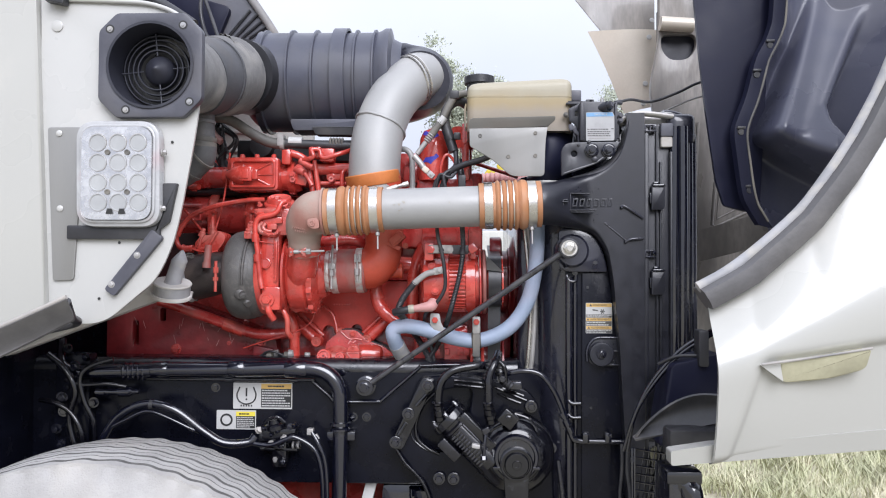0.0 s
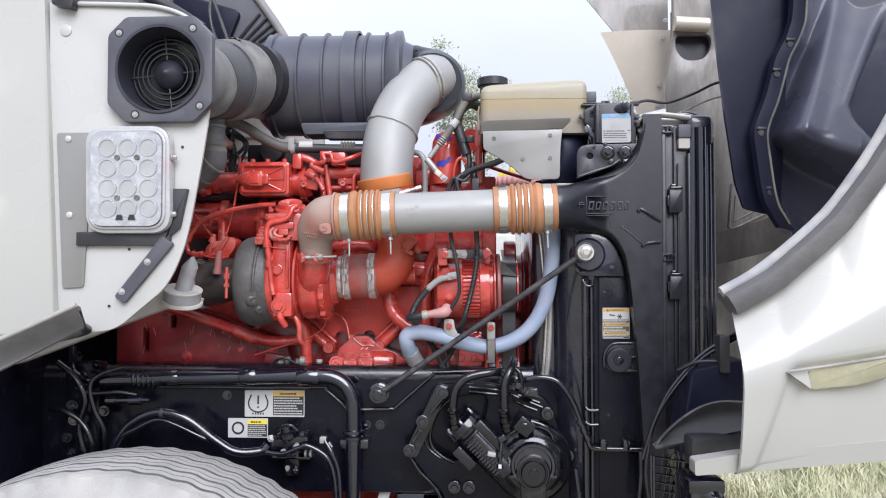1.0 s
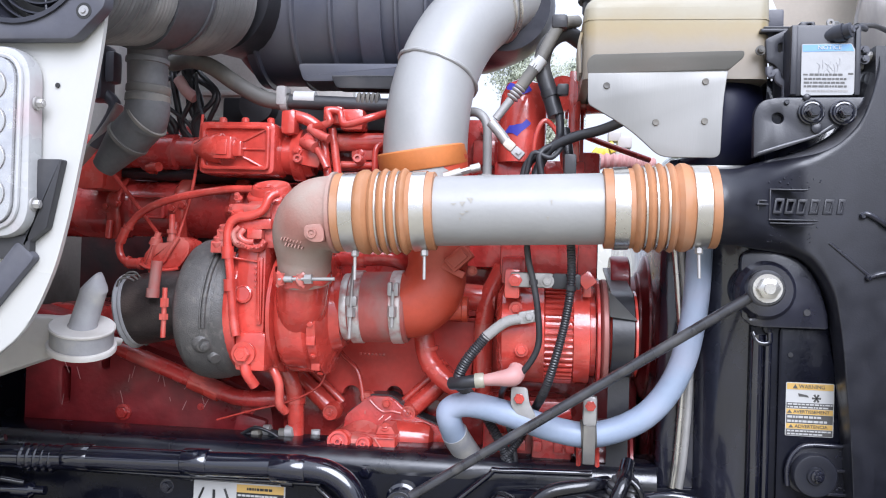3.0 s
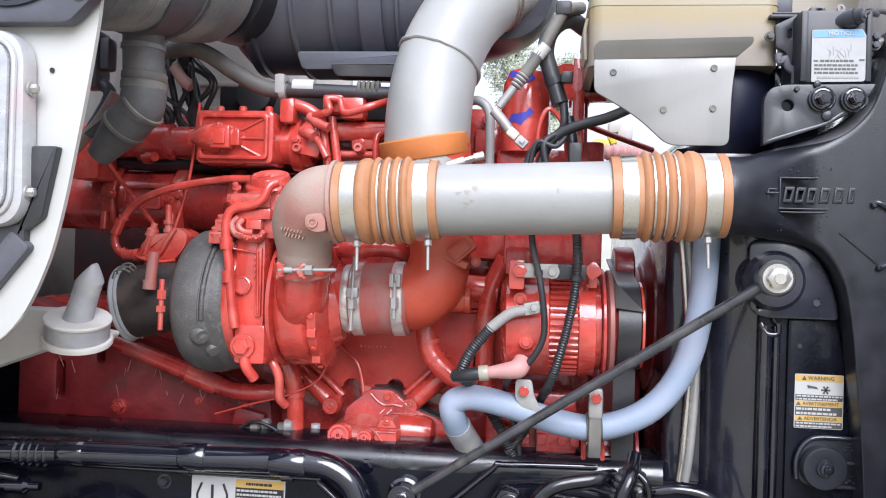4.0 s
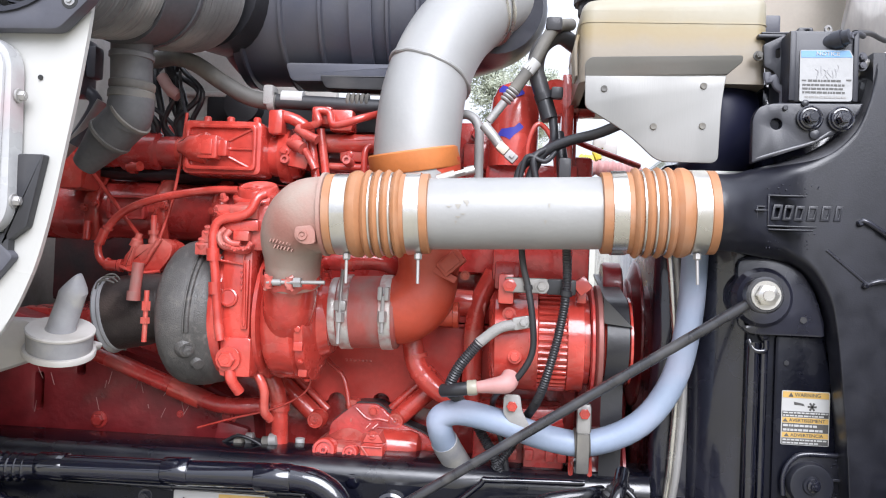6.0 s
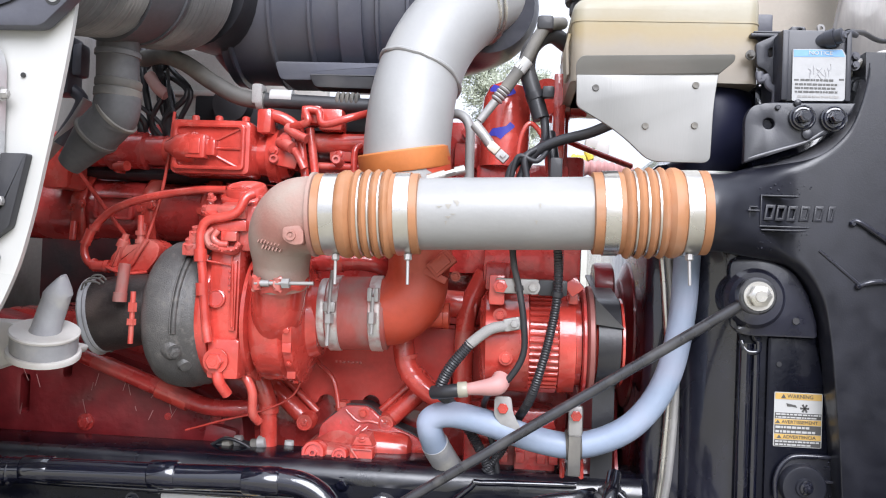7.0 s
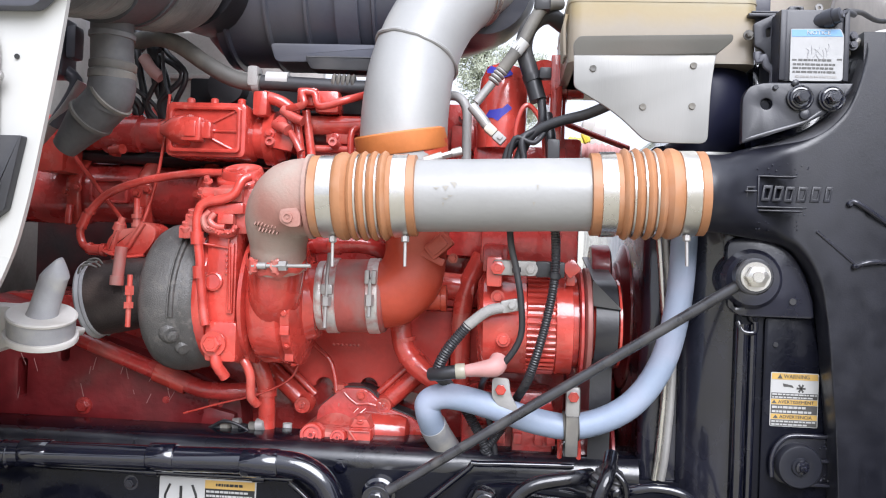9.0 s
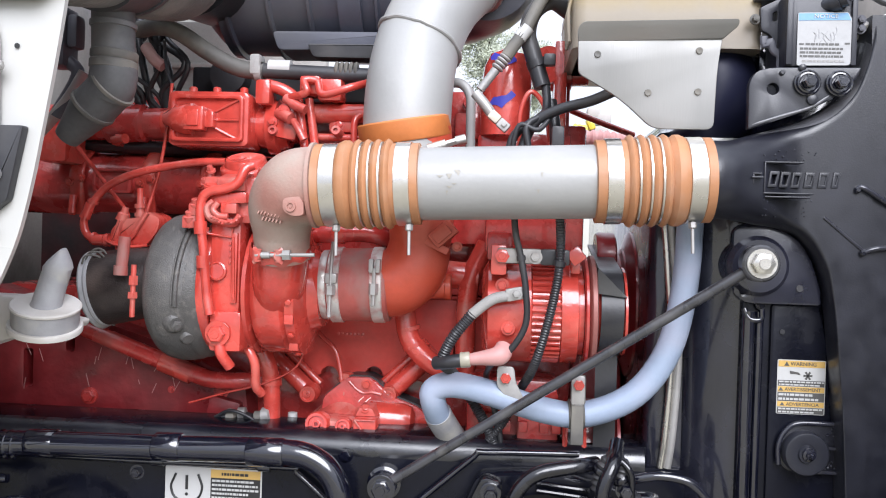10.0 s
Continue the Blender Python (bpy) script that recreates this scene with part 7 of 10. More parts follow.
def build_hood_rest():
    t = thing("hood_rest", (-0.53, 1.70, 1.31), "dusty grey rubber cone bumper on a pale steel arm", "rest bumper")
    base, up = Vector((-0.5405, 1.712, 1.3315)), Vector((0.17, -0.28, 1)).normalized()
    bm = B()
    turn(bm, [(0.004, 0.0), (0.004, 0.0368), (0.008, 0.0371), (0.027, 0.0374), (0.027, 0.0)], base, up, 44)
    part("disc", bm, cuff_grey, t)
    bm = B()
    turn(bm, [(0.0255, 0.0375), (0.0262, 0.0388), (0.0285, 0.0390), (0.0300, 0.0375), (0.0298, 0.028), (0.0290, 0.013)], base, up, 44)
    part("top_rim", bm, dusty_white, t, "pale worn top rim")
    # cone: a short leaning cylinder cut to an off-centre ridge
    foot, shoulder, tip = base + up * 0.028, Vector((-0.5225, 1.705, 1.4035)), Vector((-0.5160, 1.703, 1.4245))
    side = up.cross(Vector((0, 1, 0))).normalized()
    front = up.cross(side)
    bm = B()
    rows = []
    for c, rx, ry in ((foot, 0.0180, 0.0180), (foot.lerp(shoulder, 0.10), 0.0168, 0.0168), (foot.lerp(shoulder, 0.9), 0.0160, 0.0160), (shoulder, 0.0166, 0.0162), (shoulder.lerp(tip, 0.25), 0.0138, 0.0150),
                      (shoulder.lerp(tip, 0.6), 0.0090, 0.0115), (shoulder.lerp(tip, 0.9), 0.0042, 0.0080), (tip, 0.0022, 0.0060)):
        rows.append([bm.verts.new(c + side * rx * math.cos(a * math.pi / 14) + front * ry * math.sin(a * math.pi / 14)) for a in range(28)])
    for a, b in zip(rows, rows[1:]):
        for j in range(28):
            bm.faces.new((a[j], a[(j + 1) % 28], b[(j + 1) % 28], b[j]))
    bm.faces.new(rows[-1])
    bmesh.ops.recalc_face_normals(bm, faces=bm.faces[:])
    part("cone", bm, cuff_grey, t, angle=30)
    bm = B()
    plate(bm, rounded([(-0.90, 1.352), (-0.66, 1.367), (-0.58, 1.366), (-0.541, 1.345), (-0.508, 1.339), (-0.512, 1.330), (-0.57, 1.322), (-0.62, 1.304), (-0.90, 1.20)], 0.01), 1.715, 1.755, 0.004)
    part("arm", bm, dusty_white, t, "dusty steel arm")
    bm = B()
    turn(bm, [(-0.003, 0.037), (-0.002, 0.0410), (0.003, 0.0415), (0.005, 0.0405), (0.005, 0.0)], base, up, 40)
    part("washer", bm, dusty_white, t, "pale steel washer plate")
    bm = B()
    turn(bm, [(-0.012, 0.010), (0, 0.010)], base - Vector((0.006, 0.01, 0.0)), up, 6)
    part("nut", bm, pale_rubber, t)


build_hood_rest()


# ---- radiator ----
def build_radiator():
    t = thing("radiator", (0.42, 1.9, 0.0), "black radiator assembly with glossy side casting", "radiator")
    bm = B()
    box(bm, (0.30, 1.825, 0.60), (0.52, 2.75, 1.70), 0.01)
    part("core_frame", bm, gloss_black, t)
    bm = B()
    box(bm, (0.34, 1.95, 0.0), (0.46, 2.6, 0.62), 0.01)
    part("cross_member", bm, gloss_black, t, "black cross member under the radiator")
    # side casting: a round neck that flares into a flat face with a rolled upper edge
    up = smooth_path([(x, 0, z) for x, z in ((0.222, 1.571), (0.250, 1.5735), (0.278, 1.583), (0.312, 1.593), (0.345, 1.606), (0.373, 1.624), (0.393, 1.647), (0.404, 1.676), (0.409, 1.70), (0.412, 1.722))], 7)
    low = smooth_path([(x, 0, z) for x, z in ((0.222, 1.4825), (0.251, 1.4825), (0.283, 1.479), (0.316, 1.475), (0.342, 1.463), (0.362, 1.435), (0.373, 1.40), (0.384, 1.317), (0.398, 1.14), (0.425, 0.60))], 7)
    fine = [0.5 - 0.5 * math.cos(math.pi * k / 47) for k in range(48)]

    def ease(k):
        k = max(0.0, min(1.0, k))
        return k * k * (3 - 2 * k)

    def face_y(u):
        return 1.6995 + 0.0625 * ease(u / 0.42)

    bm = B()
    rows = []
    for i, (p, q) in enumerate(zip(up, low)):
        u = i / (len(up) - 1)
        size = (p - q).length
        flat = ease(u / 0.40)
        wide_u = size / 2 * (1 - flat) + 0.021 * flat
        wide_l = size / 2 * (1 - flat) + 0.011 * flat
        deep = 0.0445 * (1 - flat) + 0.034 * flat
        row = []
        for k in fine:
            c = p.lerp(q, k)
            d = min(k * size / wide_u, (1 - k) * size / wide_l, 1.0)
            y = face_y(u) + deep - deep * math.sqrt(max(0, 1 - (1 - d) ** 2))
            row.append(bm.verts.new((c.x, y, c.z)))
        rows.append(row)
    for a, b in zip(rows, rows[1:]):
        for j in range(len(fine) - 1):
            bm.faces.new((a[j], a[j + 1], b[j + 1], b[j]))
    cast = part("side_casting", bm, rough_black, t, angle=70)
    # paler strip on the roll: its sky reflection is put into the colour
    bm = B()
    strip = []
    for i in range(16, len(up)):
        u = i / (len(up) - 1)
        grow = ease((i - 16) / 18)
        p, q = up[i], low[i]
        flat = ease(u / 0.40)
        wide = (p - q).length / 2 * (1 - flat) + 0.021 * flat
        deep = 0.0445 * (1 - flat) + 0.034 * flat
        row = []
        for k in range(9):
            d = 0.10 + (0.04 + 0.60 * grow) * k / 8
            c = p + (q - p).normalized() * wide * d
            row.append(bm.verts.new((c.x, face_y(u) + deep - deep * math.sqrt(1 - (1 - d) ** 2) - 0.0006, c.z + 0.0004)))
        strip.append(row)
    for a, b in zip(strip, strip[1:]):
        for j in range(8):
            bm.faces.new((a[j], a[j + 1], b[j + 1], b[j]))
    part("worn_edge", bm, sheen_worn_black, cast, "rolled upper edge, its sky sheen put in a paler grey", angle=70)
    bm = B()
    plate(bm, [(0.408, 1.722), (0.446, 1.722), (0.446, 0.60), (0.420, 0.60)], 1.7645, 1.83, 0.0)
    part("casting_flank", bm, rough_black, cast)
    bm = B()
    back = rounded([(0.30, 1.56), (0.37, 1.59), (0.405, 1.65), (0.41, 1.72), (0.446, 1.722), (0.446, 0.60), (0.43, 0.60), (0.405, 1.14), (0.391, 1.317), (0.380, 1.40), (0.362, 1.45), (0.33, 1.48)], 0.004)
    plate(bm, back, 1.790, 1.83, 0.002)
    part("casting_back", bm, satin_black, cast)
    bm = B()
    tube(bm, [(0.205, 1.744, 1.5265), (0.224, 1.744, 1.5265)], 0.0440, 30, 1)
    part("neck_core", bm, rough_black, cast)
    # raised maker's mark as plain outlined shapes in a shallow frame
    def skin(x):
        k = min(range(len(up)), key=lambda i: abs((up[i].x + low[i].x) / 2 - x))
        return face_y(k / (len(up) - 1))

    for i in range(6):
        x = 0.290 + i * 0.0155
        y = min(skin(x), skin(x + 0.012))
        z = 1.5205 + 0.0004 * i
        wide = 0.0135 if i < 5 else 0.0105
        outer = [(x, z), (x + wide - 0.003, z), (x + wide, z + 0.018), (x + 0.003, z + 0.018)]
        inner = [(x + 0.0032, z + 0.0035), (x + wide - 0.0055, z + 0.0035), (x + wide - 0.0032, z + 0.0142), (x + 0.0052, z + 0.0142)]
        bm = B()
        plate(bm, outer, y - 0.0013, y + 0.008, 0.0005, holes=[inner])
        part("raised_mark", bm, rough_black, cast)
    for x0, x1, z in ((0.286, 0.328, 1.5475), (0.285, 0.340, 1.5125), (0.287, 0.336, 1.5085), (0.268, 0.281, 1.529), (0.270, 0.280, 1.5335)):
        bm = B()
        y = min(skin(x0), skin(x1))
        box(bm, (x0, y - 0.0014, z), (x1, y + 0.016, z + 0.0016), 0.0004)
        part("raised_line", bm, rough_black, cast)
    for at in ((0.2855, 1.5125, 1.549), (0.270, 1.5215, 1.5335)):
        bm = B()
        y = skin(at[0])
        box(bm, (at[0], y - 0.0012, at[1]), (at[0] + 0.0016, y + 0.012, at[2]), 0.0004)
        part("raised_line", bm, rough_black, cast)
    rnd = random.Random(77)
    for _ in range(34):
        bm = B()
        x, z = rnd.uniform(0.284, 0.35), rnd.choice((rnd.uniform(1.485, 1.507), rnd.uniform(1.551, 1.566)))
        r = rnd.uniform(0.0006, 0.0013)
        y = skin(x)
        turn(bm, [(-0.004, r), (0.0004, r * 0.9), (0.0009, r * 0.4), (0.0009, 0)], (x, y, z), (0, -1, 0), 7)
        part("casting_pimple", bm, satin_black, cast)
    for pts, r in (([(0.396, 1.760, 1.522), (0.404, 1.758, 1.523), (0.443, 1.762, 1.4985)], 0.0030), ([(0.361, 1.762, 1.489), (0.408, 1.762, 1.450)], 0.0019), ([(0.405, 1.760, 1.449), (0.418, 1.758, 1.4545), (0.442, 1.762, 1.456)], 0.0030)):
        bm = B()
        tube(bm, pts, r, 10, 3)
        part("moulded_rib", bm, satin_black, cast)
    for x, z in ((0.405, 1.449), (0.397, 1.521)):
        bm = B()
        turn(bm, [(0, 0.004), (0.003, 0.0035), (0.0045, 0.002), (0.0045, 0)], (x, 1.761, z), (0, -1, 0), 12)
        part("moulded_knob", bm, gloss_black, cast)
    # ledges between the bracket plate and the rolled edge
    for pts, r in (([(0.274, 1.752, 1.592), (0.305, 1.751, 1.602), (0.338, 1.751, 1.613), (0.358, 1.752, 1.6265)], 0.0021),):
        bm = B()
        tube(bm, pts, r, 10, 5)
        part("upper_rib", bm, sheen_worn_black, cast)
    # side sheet with its ribs, bracket plates and holes
    bm = B()
    box(bm, (0.285, 1.803, 0.60), (0.455, 1.83, 1.48), 0.004)
    sheet = part("side_sheet", bm, chassis_black, t)
    bm = B()
    plate(bm, rounded([(0.318, 0.62), (0.318, 1.385), (0.372, 1.385), (0.420, 1.20), (0.430, 0.62)], 0.006), 1.797, 1.805, 0.002)
    part("raised_panel", bm, chassis_black, sheet)
    bm = B()
    plate(bm, rounded([(0.272, 1.385), (0.266, 1.478), (0.30, 1.482), (0.345, 1.465), (0.366, 1.42), (0.372, 1.385)], [0.02, 0.03, 0.03, 0.03, 0.02, 0.006]), 1.785, 1.80, 0.004, holes=[rounded([(0.274, 1.397), (0.284, 1.397), (0.284, 1.409), (0.274, 1.407)], 0.003)])
    part("brace_plate", bm, satin_black, sheet)
    bm = B()
    turn(bm, [(-0.04, 0.036), (0.002, 0.036), (0.008, 0.031), (0.008, 0)], (0.296, 1.785, 1.430), (0, -1, 0), 30)
    part("brace_boss", bm, satin_black, sheet)
    for x, r in ((0.292, 0.008), (0.305, 0.005)):
        bm = B()
        tube(bm, [(x, 1.800, 0.60), (x, 1.800, 1.375)], r, 12, 1)
        part("pressed_rib", bm, gloss_black, sheet)
    bm = B()
    tube(bm, [(0.286, 1.798, 1.378), (0.292, 1.795, 1.366), (0.305, 1.795, 1.366), (0.306, 1.795, 1.378)], 0.0035, 10, 4)
    bolt(bm, (0.304, 1.797, 1.383), 0.004, 0.005)
    part("clip", bm, gloss_black, sheet)
    for z in (1.105, 1.075):
        bm = B()
        tube(bm, [(0.288, 1.798, z + 0.01), (0.296, 1.793, z), (0.316, 1.793, z)], 0.004, 10, 4)
        part("clip", bm, gloss_black, sheet)
    for x, z, r in ((0.331, 1.352, 0.003), (0.345, 1.405, 0.004), (0.296, 1.402, 0.004), (0.338, 1.095, 0.003)):
        bm = B()
        turn(bm, [(0, r), (0.0012, r), (0.0012, 0)], (x, 1.7965 if z < 1.385 else 1.7845, z), (0, -1, 0), 12)
        part("screw_hole", bm, rubber, sheet)
    # round rubber mount on a cast bracket low on the sheet
    bm = B()
    plate(bm, rounded([(0.330, 1.188), (0.328, 1.225), (0.345, 1.2465), (0.394, 1.2465), (0.400, 1.236), (0.406, 1.186), (0.372, 1.184)], [0.02, 0.022, 0.02, 0.004, 0.006, 0.004, 0.006]), 1.790, 1.799, 0.003)
    hc = part("mount_bracket", bm, rough_black, sheet)
    bm = B()
    tube(bm, [(0.3295, 1.789, 1.195), (0.3285, 1.789, 1.214), (0.333, 1.789, 1.230), (0.343, 1.789, 1.2415), (0.354, 1.789, 1.2450), (0.372, 1.789, 1.2455), (0.394, 1.789, 1.2455)], 0.0030, 10, 5)
    part("bracket_rim", bm, satin_black, hc)
    for x0, x1, z in ((0.384, 0.4005, 1.2170), (0.373, 0.4045, 1.1885)):
        bm = B()
        box(bm, (x0, 1.785, z - 0.0018), (x1, 1.792, z + 0.0018), 0.0008)
        part("cast_bar", bm, satin_black, hc)
    bm = B()
    turn(bm, [(-0.002, 0.0262), (0.010, 0.0260), (0.0125, 0.0245), (0.0130, 0.0225), (0.0120, 0.0110), (0.0150, 0.0098), (0.0150, 0)], (0.3580, 1.789, 1.2110), (0, -1, 0), 40)
    mount = part("round_mount", bm, boxy_black, hc, "black round rubber mount")
    bm = B()
    turn(bm, [(-0.002, 0.0082), (0.002, 0.0080), (0.003, 0.0055), (0.006, 0.0052), (0.0065, 0.0030), (0.010, 0.0028), (0.0105, 0)], (0.3590, 1.7745, 1.2115), (0.18, -1, -0.10), 18)
    part("mount_nut", bm, satin_black, mount)
    rnd = random.Random(9)
    for i in range(30):
        x, z = 0.3835 + rnd.random() * 0.016, rnd.choice((rnd.uniform(1.192, 1.213), rnd.uniform(1.221, 1.240)))
        q = rnd.uniform(0.0008, 0.0018)
        bm = B()
        turn(bm, [(-0.002, q * 1.3), (0.0012, q), (0.0018, q * 0.4)], (x, 1.790, z), (rnd.uniform(-0.4, 0.4), -1, rnd.uniform(-0.4, 0.4)), 6)
        part("raised_fleck", bm, satin_black, hc)
    # column with latch clips, channel and pale foam pad
    bm = B()
    box(bm, (0.449, 1.778, 0.60), (0.502, 1.84, 1.700), 0.004)
    col = part("column", bm, rough_black, t)
    for x0, x1, y, z1 in ((0.447, 0.455, 1.768, 1.690), (0.471, 0.4745, 1.768, 1.697), (0.4795, 0.483, 1.771, 1.62), (0.500, 0.5055, 1.766, 1.640)):
        bm = B()
        box(bm, (x0, y, 0.62), (x1, 1.785, z1), 0.0015)
        part("column_rib", bm, rough_black, col)
    for z in (1.566, 1.388):
        bm = B()
        plate(bm, rounded([(0.459, z - 0.050), (0.482, z - 0.050), (0.487, z - 0.044), (0.487, z), (0.459, z)], [0.002, 0.004, 0.004, 0.002, 0.002]), 1.757, 1.785, 0.002)
        clip = part("latch_block", bm, rough_black, col)
        bm = B()
        box(bm, (0.461, 1.753, z - 0.001), (0.486, 1.780, z + 0.0035), 0.0015)
        box(bm, (0.463, 1.756, z + 0.003), (0.474, 1.775, z + 0.009), 0.002)
        part("latch_lip", bm, gloss_black, clip)
        bm = B()
        box(bm, (0.4565, 1.760, z - 0.036), (0.4595, 1.78, z - 0.014), 0.001)
        part("latch_spring", bm, gloss_black, clip)
    for z in (1.690, 1.424):
        bm = B()
        plate(bm, [(0.446, z - 0.008), (0.470, z - 0.008), (0.470, z + 0.008), (0.446, z + 0.008)], 1.764, 1.772, 0.001, holes=[rect(0.4495, z - 0.005, 0.456, z + 0.004), rect(0.459, z - 0.004, 0.463, z + 0.005)])
        tab = part("tab", bm, satin_black, col)
        bm = B()
        bolt(bm, (0.4665, 1.764, z), 0.0026, 0.004)
        part("tab_screw", bm, gloss_black, tab)
    # outer cooler frame, rounded glossy posts
    for x, r, y in ((0.512, 0.011, 1.775), (0.529, 0.010, 1.772), (0.544, 0.009, 1.785)):
        bm = B()
        tube(bm, [(x, y, 0.60), (x, y, 1.60), (x, y + 0.004, 1.668), (x - 0.002, y + 0.015, 1.685)], r, 14, 6)
        part("cooler_post", bm, gloss_black, t)
    bm = B()
    box(bm, (0.505, 1.785, 0.60), (0.553, 2.75, 1.705), 0.012, seg=3)
    part("cooler_frame", bm, gloss_black, t)
    bm = B()
    box(bm, (0.40, 1.80, 1.702), (0.545, 2.75, 1.722), 0.006)
    part("top_cap", bm, dull_steel, t, "grey metal top cap")
    bm = B()
    box(bm, (0.481, 1.765, 1.650), (0.505, 1.80, 1.672), 0.003)
    part("foam_block", bm, dusty_white, t, "pale foam pad")
    bm = B()
    box(bm, (0.480, 1.762, 1.672), (0.506, 1.80, 1.700), 0.003)
    part("pad_holder", bm, black_plastic, t)
    bm = B()
    box(bm, (0.498, 1.772, 1.655), (0.557, 1.90, 1.724), 0.018, seg=4)
    part("shoulder_cap", bm, satin_black, t)
    bm = B()
    tube(bm, [(0.552, 1.79, 1.15), (0.552, 1.79, 1.62), (0.550, 1.79, 1.682), (0.538, 1.79, 1.710), (0.512, 1.79, 1.722), (0.490, 1.79, 1.724)], 0.0095, 14, 6)
    part("shoulder", bm, satin_black, t, "rounded glossy shoulder of the cooler")
    bm = B()
    tube(bm, [(0.520, 1.787, 1.14), (0.520, 1.787, 1.64), (0.516, 1.787, 1.69), (0.505, 1.787, 1.708)], 0.013, 14, 6)
    part("tank_edge", bm, satin_black, t)
    # pale strip added for the sky light caught along the top
    bm = B()
    tube(bm, [(0.508, 1.782, 1.716), (0.470, 1.780, 1.721), (0.438, 1.780, 1.723), (0.420, 1.783, 1.718), (0.402, 1.788, 1.711)], 0.0095, 12, 5, flat=(1.3, 0.6))
    part("top_strip", bm, dusty_white, t, "pale top strip standing in for sky light on the casting")
    # two-bolt bracket plate on the neck
    bm = B()
    plate(bm, rounded([(0.2695, 1.586), (0.269, 1.640), (0.276, 1.653), (0.292, 1.6575), (0.393, 1.6590), (0.389, 1.648), (0.372, 1.630), (0.345, 1.613), (0.31, 1.601)], [0.003, 0.014, 0.012, 0.010, 0.003, 0.01, 0.02, 0.02, 0.02]), 1.750, 1.760, 0.002, holes=[ellipse(0.296, 1.633, 0.0065, n=22)])
    br = part("bracket_plate", bm, rough_black, t)
    for x, z, r in ((0.339, 1.6215, 0.006), (0.327, 1.6575, 0.004), (0.305, 1.6515, 0.003)):
        bm = B()
        turn(bm, [(-0.004, r), (0.0008, r), (0.0016, r * 0.7), (0.0016, 0)], (x, 1.748, z), (0, -1, 0), 14)
        part("cast_pad", bm, rough_black, br)
    # near-black cup: the dark inside the hole comes from its colour
    bm = B()
    turn(bm, [(0, 0.0062), (0.010, 0.0062), (0.010, 0)], (0.296, 1.757, 1.633), (0, 1, 0), 18)
    part("hole_depth", bm, chassis_black, br)
    for x in (0.3325, 0.3675):
        bm = B()
        turn(bm, [(0, 0.0148), (0.002, 0.0148), (0.003, 0.0135), (0.0025, 0.0125), (0.004, 0.0118), (0.0045, 0.0100), (0.0035, 0.009)], (x, 1.748, 1.640), (0, -1, 0), 28)
        bolt(bm, (x, 1.745, 1.640), 0.0072, 0.011, washer=False)
        bl = part("bolt", bm, gloss_black, br)
        bm = B()
        turn(bm, [(0.0105, 0.0045), (0.0118, 0.0042), (0.0118, 0.0022), (0.0108, 0.0018), (0.0108, 0)], (x, 1.745, 1.640), (0, -1, 0), 12)
        part("bolt_tip", bm, gloss_black, bl)
    # fan shroud, and two thin strips, bright and grey, built along its edge
    bm = B()
    box(bm, (0.185, 1.865, 0.75), (0.30, 2.72, 1.60), 0.02, seg=3)
    part("fan_shroud", bm, satin_black, t)
    bm = B()
    tube(bm, [(0.236, 1.90, 1.585), (0.262, 1.85, 1.60), (0.275, 1.84, 1.66), (0.265, 1.86, 1.70)], 0.045, 20, 5, flat=(1, 0.5))
    part("shroud_duct", bm, dark_plastic, t)
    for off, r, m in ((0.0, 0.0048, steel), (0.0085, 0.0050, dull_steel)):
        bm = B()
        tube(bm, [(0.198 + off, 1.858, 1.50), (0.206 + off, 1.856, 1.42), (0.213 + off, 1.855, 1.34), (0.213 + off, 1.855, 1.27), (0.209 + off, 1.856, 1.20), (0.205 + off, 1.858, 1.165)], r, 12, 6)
        part("edge_strip", bm, m, t, "bright edge strip" if m == steel else "")
    bm = B()

    def skin(u, v):
        x = 0.226 + 0.064 * u
        return (x + 0.006 * math.sin(math.pi * v), 1.862 - 0.050 * math.sin(u * math.pi / 2) ** 0.8, 0.78 + 0.72 * v)

    grid(bm, 14, 16, skin)
    panel = part("shroud_side", bm, satin_black, t, "bowed dark side panel", angle=60)
    bm = B()
    tube(bm, [(0.285, 1.812, 0.80), (0.290, 1.811, 1.14), (0.288, 1.812, 1.36), (0.284, 1.815, 1.49)], 0.0022, 8, 6)
    part("panel_bead", bm, satin_black, panel)
    bm = B()
    box(bm, (0.19, 1.80, 1.575), (0.285, 1.90, 1.583), 0.002)
    part("top_bracket", bm, bare_alu, t, "bare metal top bracket")
    return t


radiator = build_radiator()


def sticker(parent, x0, z0, x1, z1, y, name="label"):
    bm = B()
    plate(bm, rect(x0, z0, x1, z1, 0.0018, 3), y - 0.0006, y + 0.0004)
    return part(name, bm, label_white, parent, "printed sticker")


def block(lab, x0, z0, x1, z1, y, mat, name="print"):
    bm = B()
    plate(bm, rect(x0, z0, x1, z1), y - 0.0010, y - 0.0006)
    return part(name, bm, mat, lab)


def text_rows(lab, x0, z0, x1, z1, y, rows, mat, seed):
    """Rows of small print too fine to read, as bars of uneven length."""
    rnd = random.Random(seed)
    bm = B()
    step = (z1 - z0) / rows
    for k in range(rows):
        z = z1 - (k + 0.75) * step
        x = x0
        end = x1 - rnd.uniform(0, 0.25) * (x1 - x0)
        while x < end:
            w = rnd.uniform(0.0018, 0.006)
            plate(bm, rect(x, z, min(x + w, x1), z + step * 0.5), y - 0.0013, y - 0.0010)
            x += w + 0.0010
    part("small_print", bm, mat, lab)


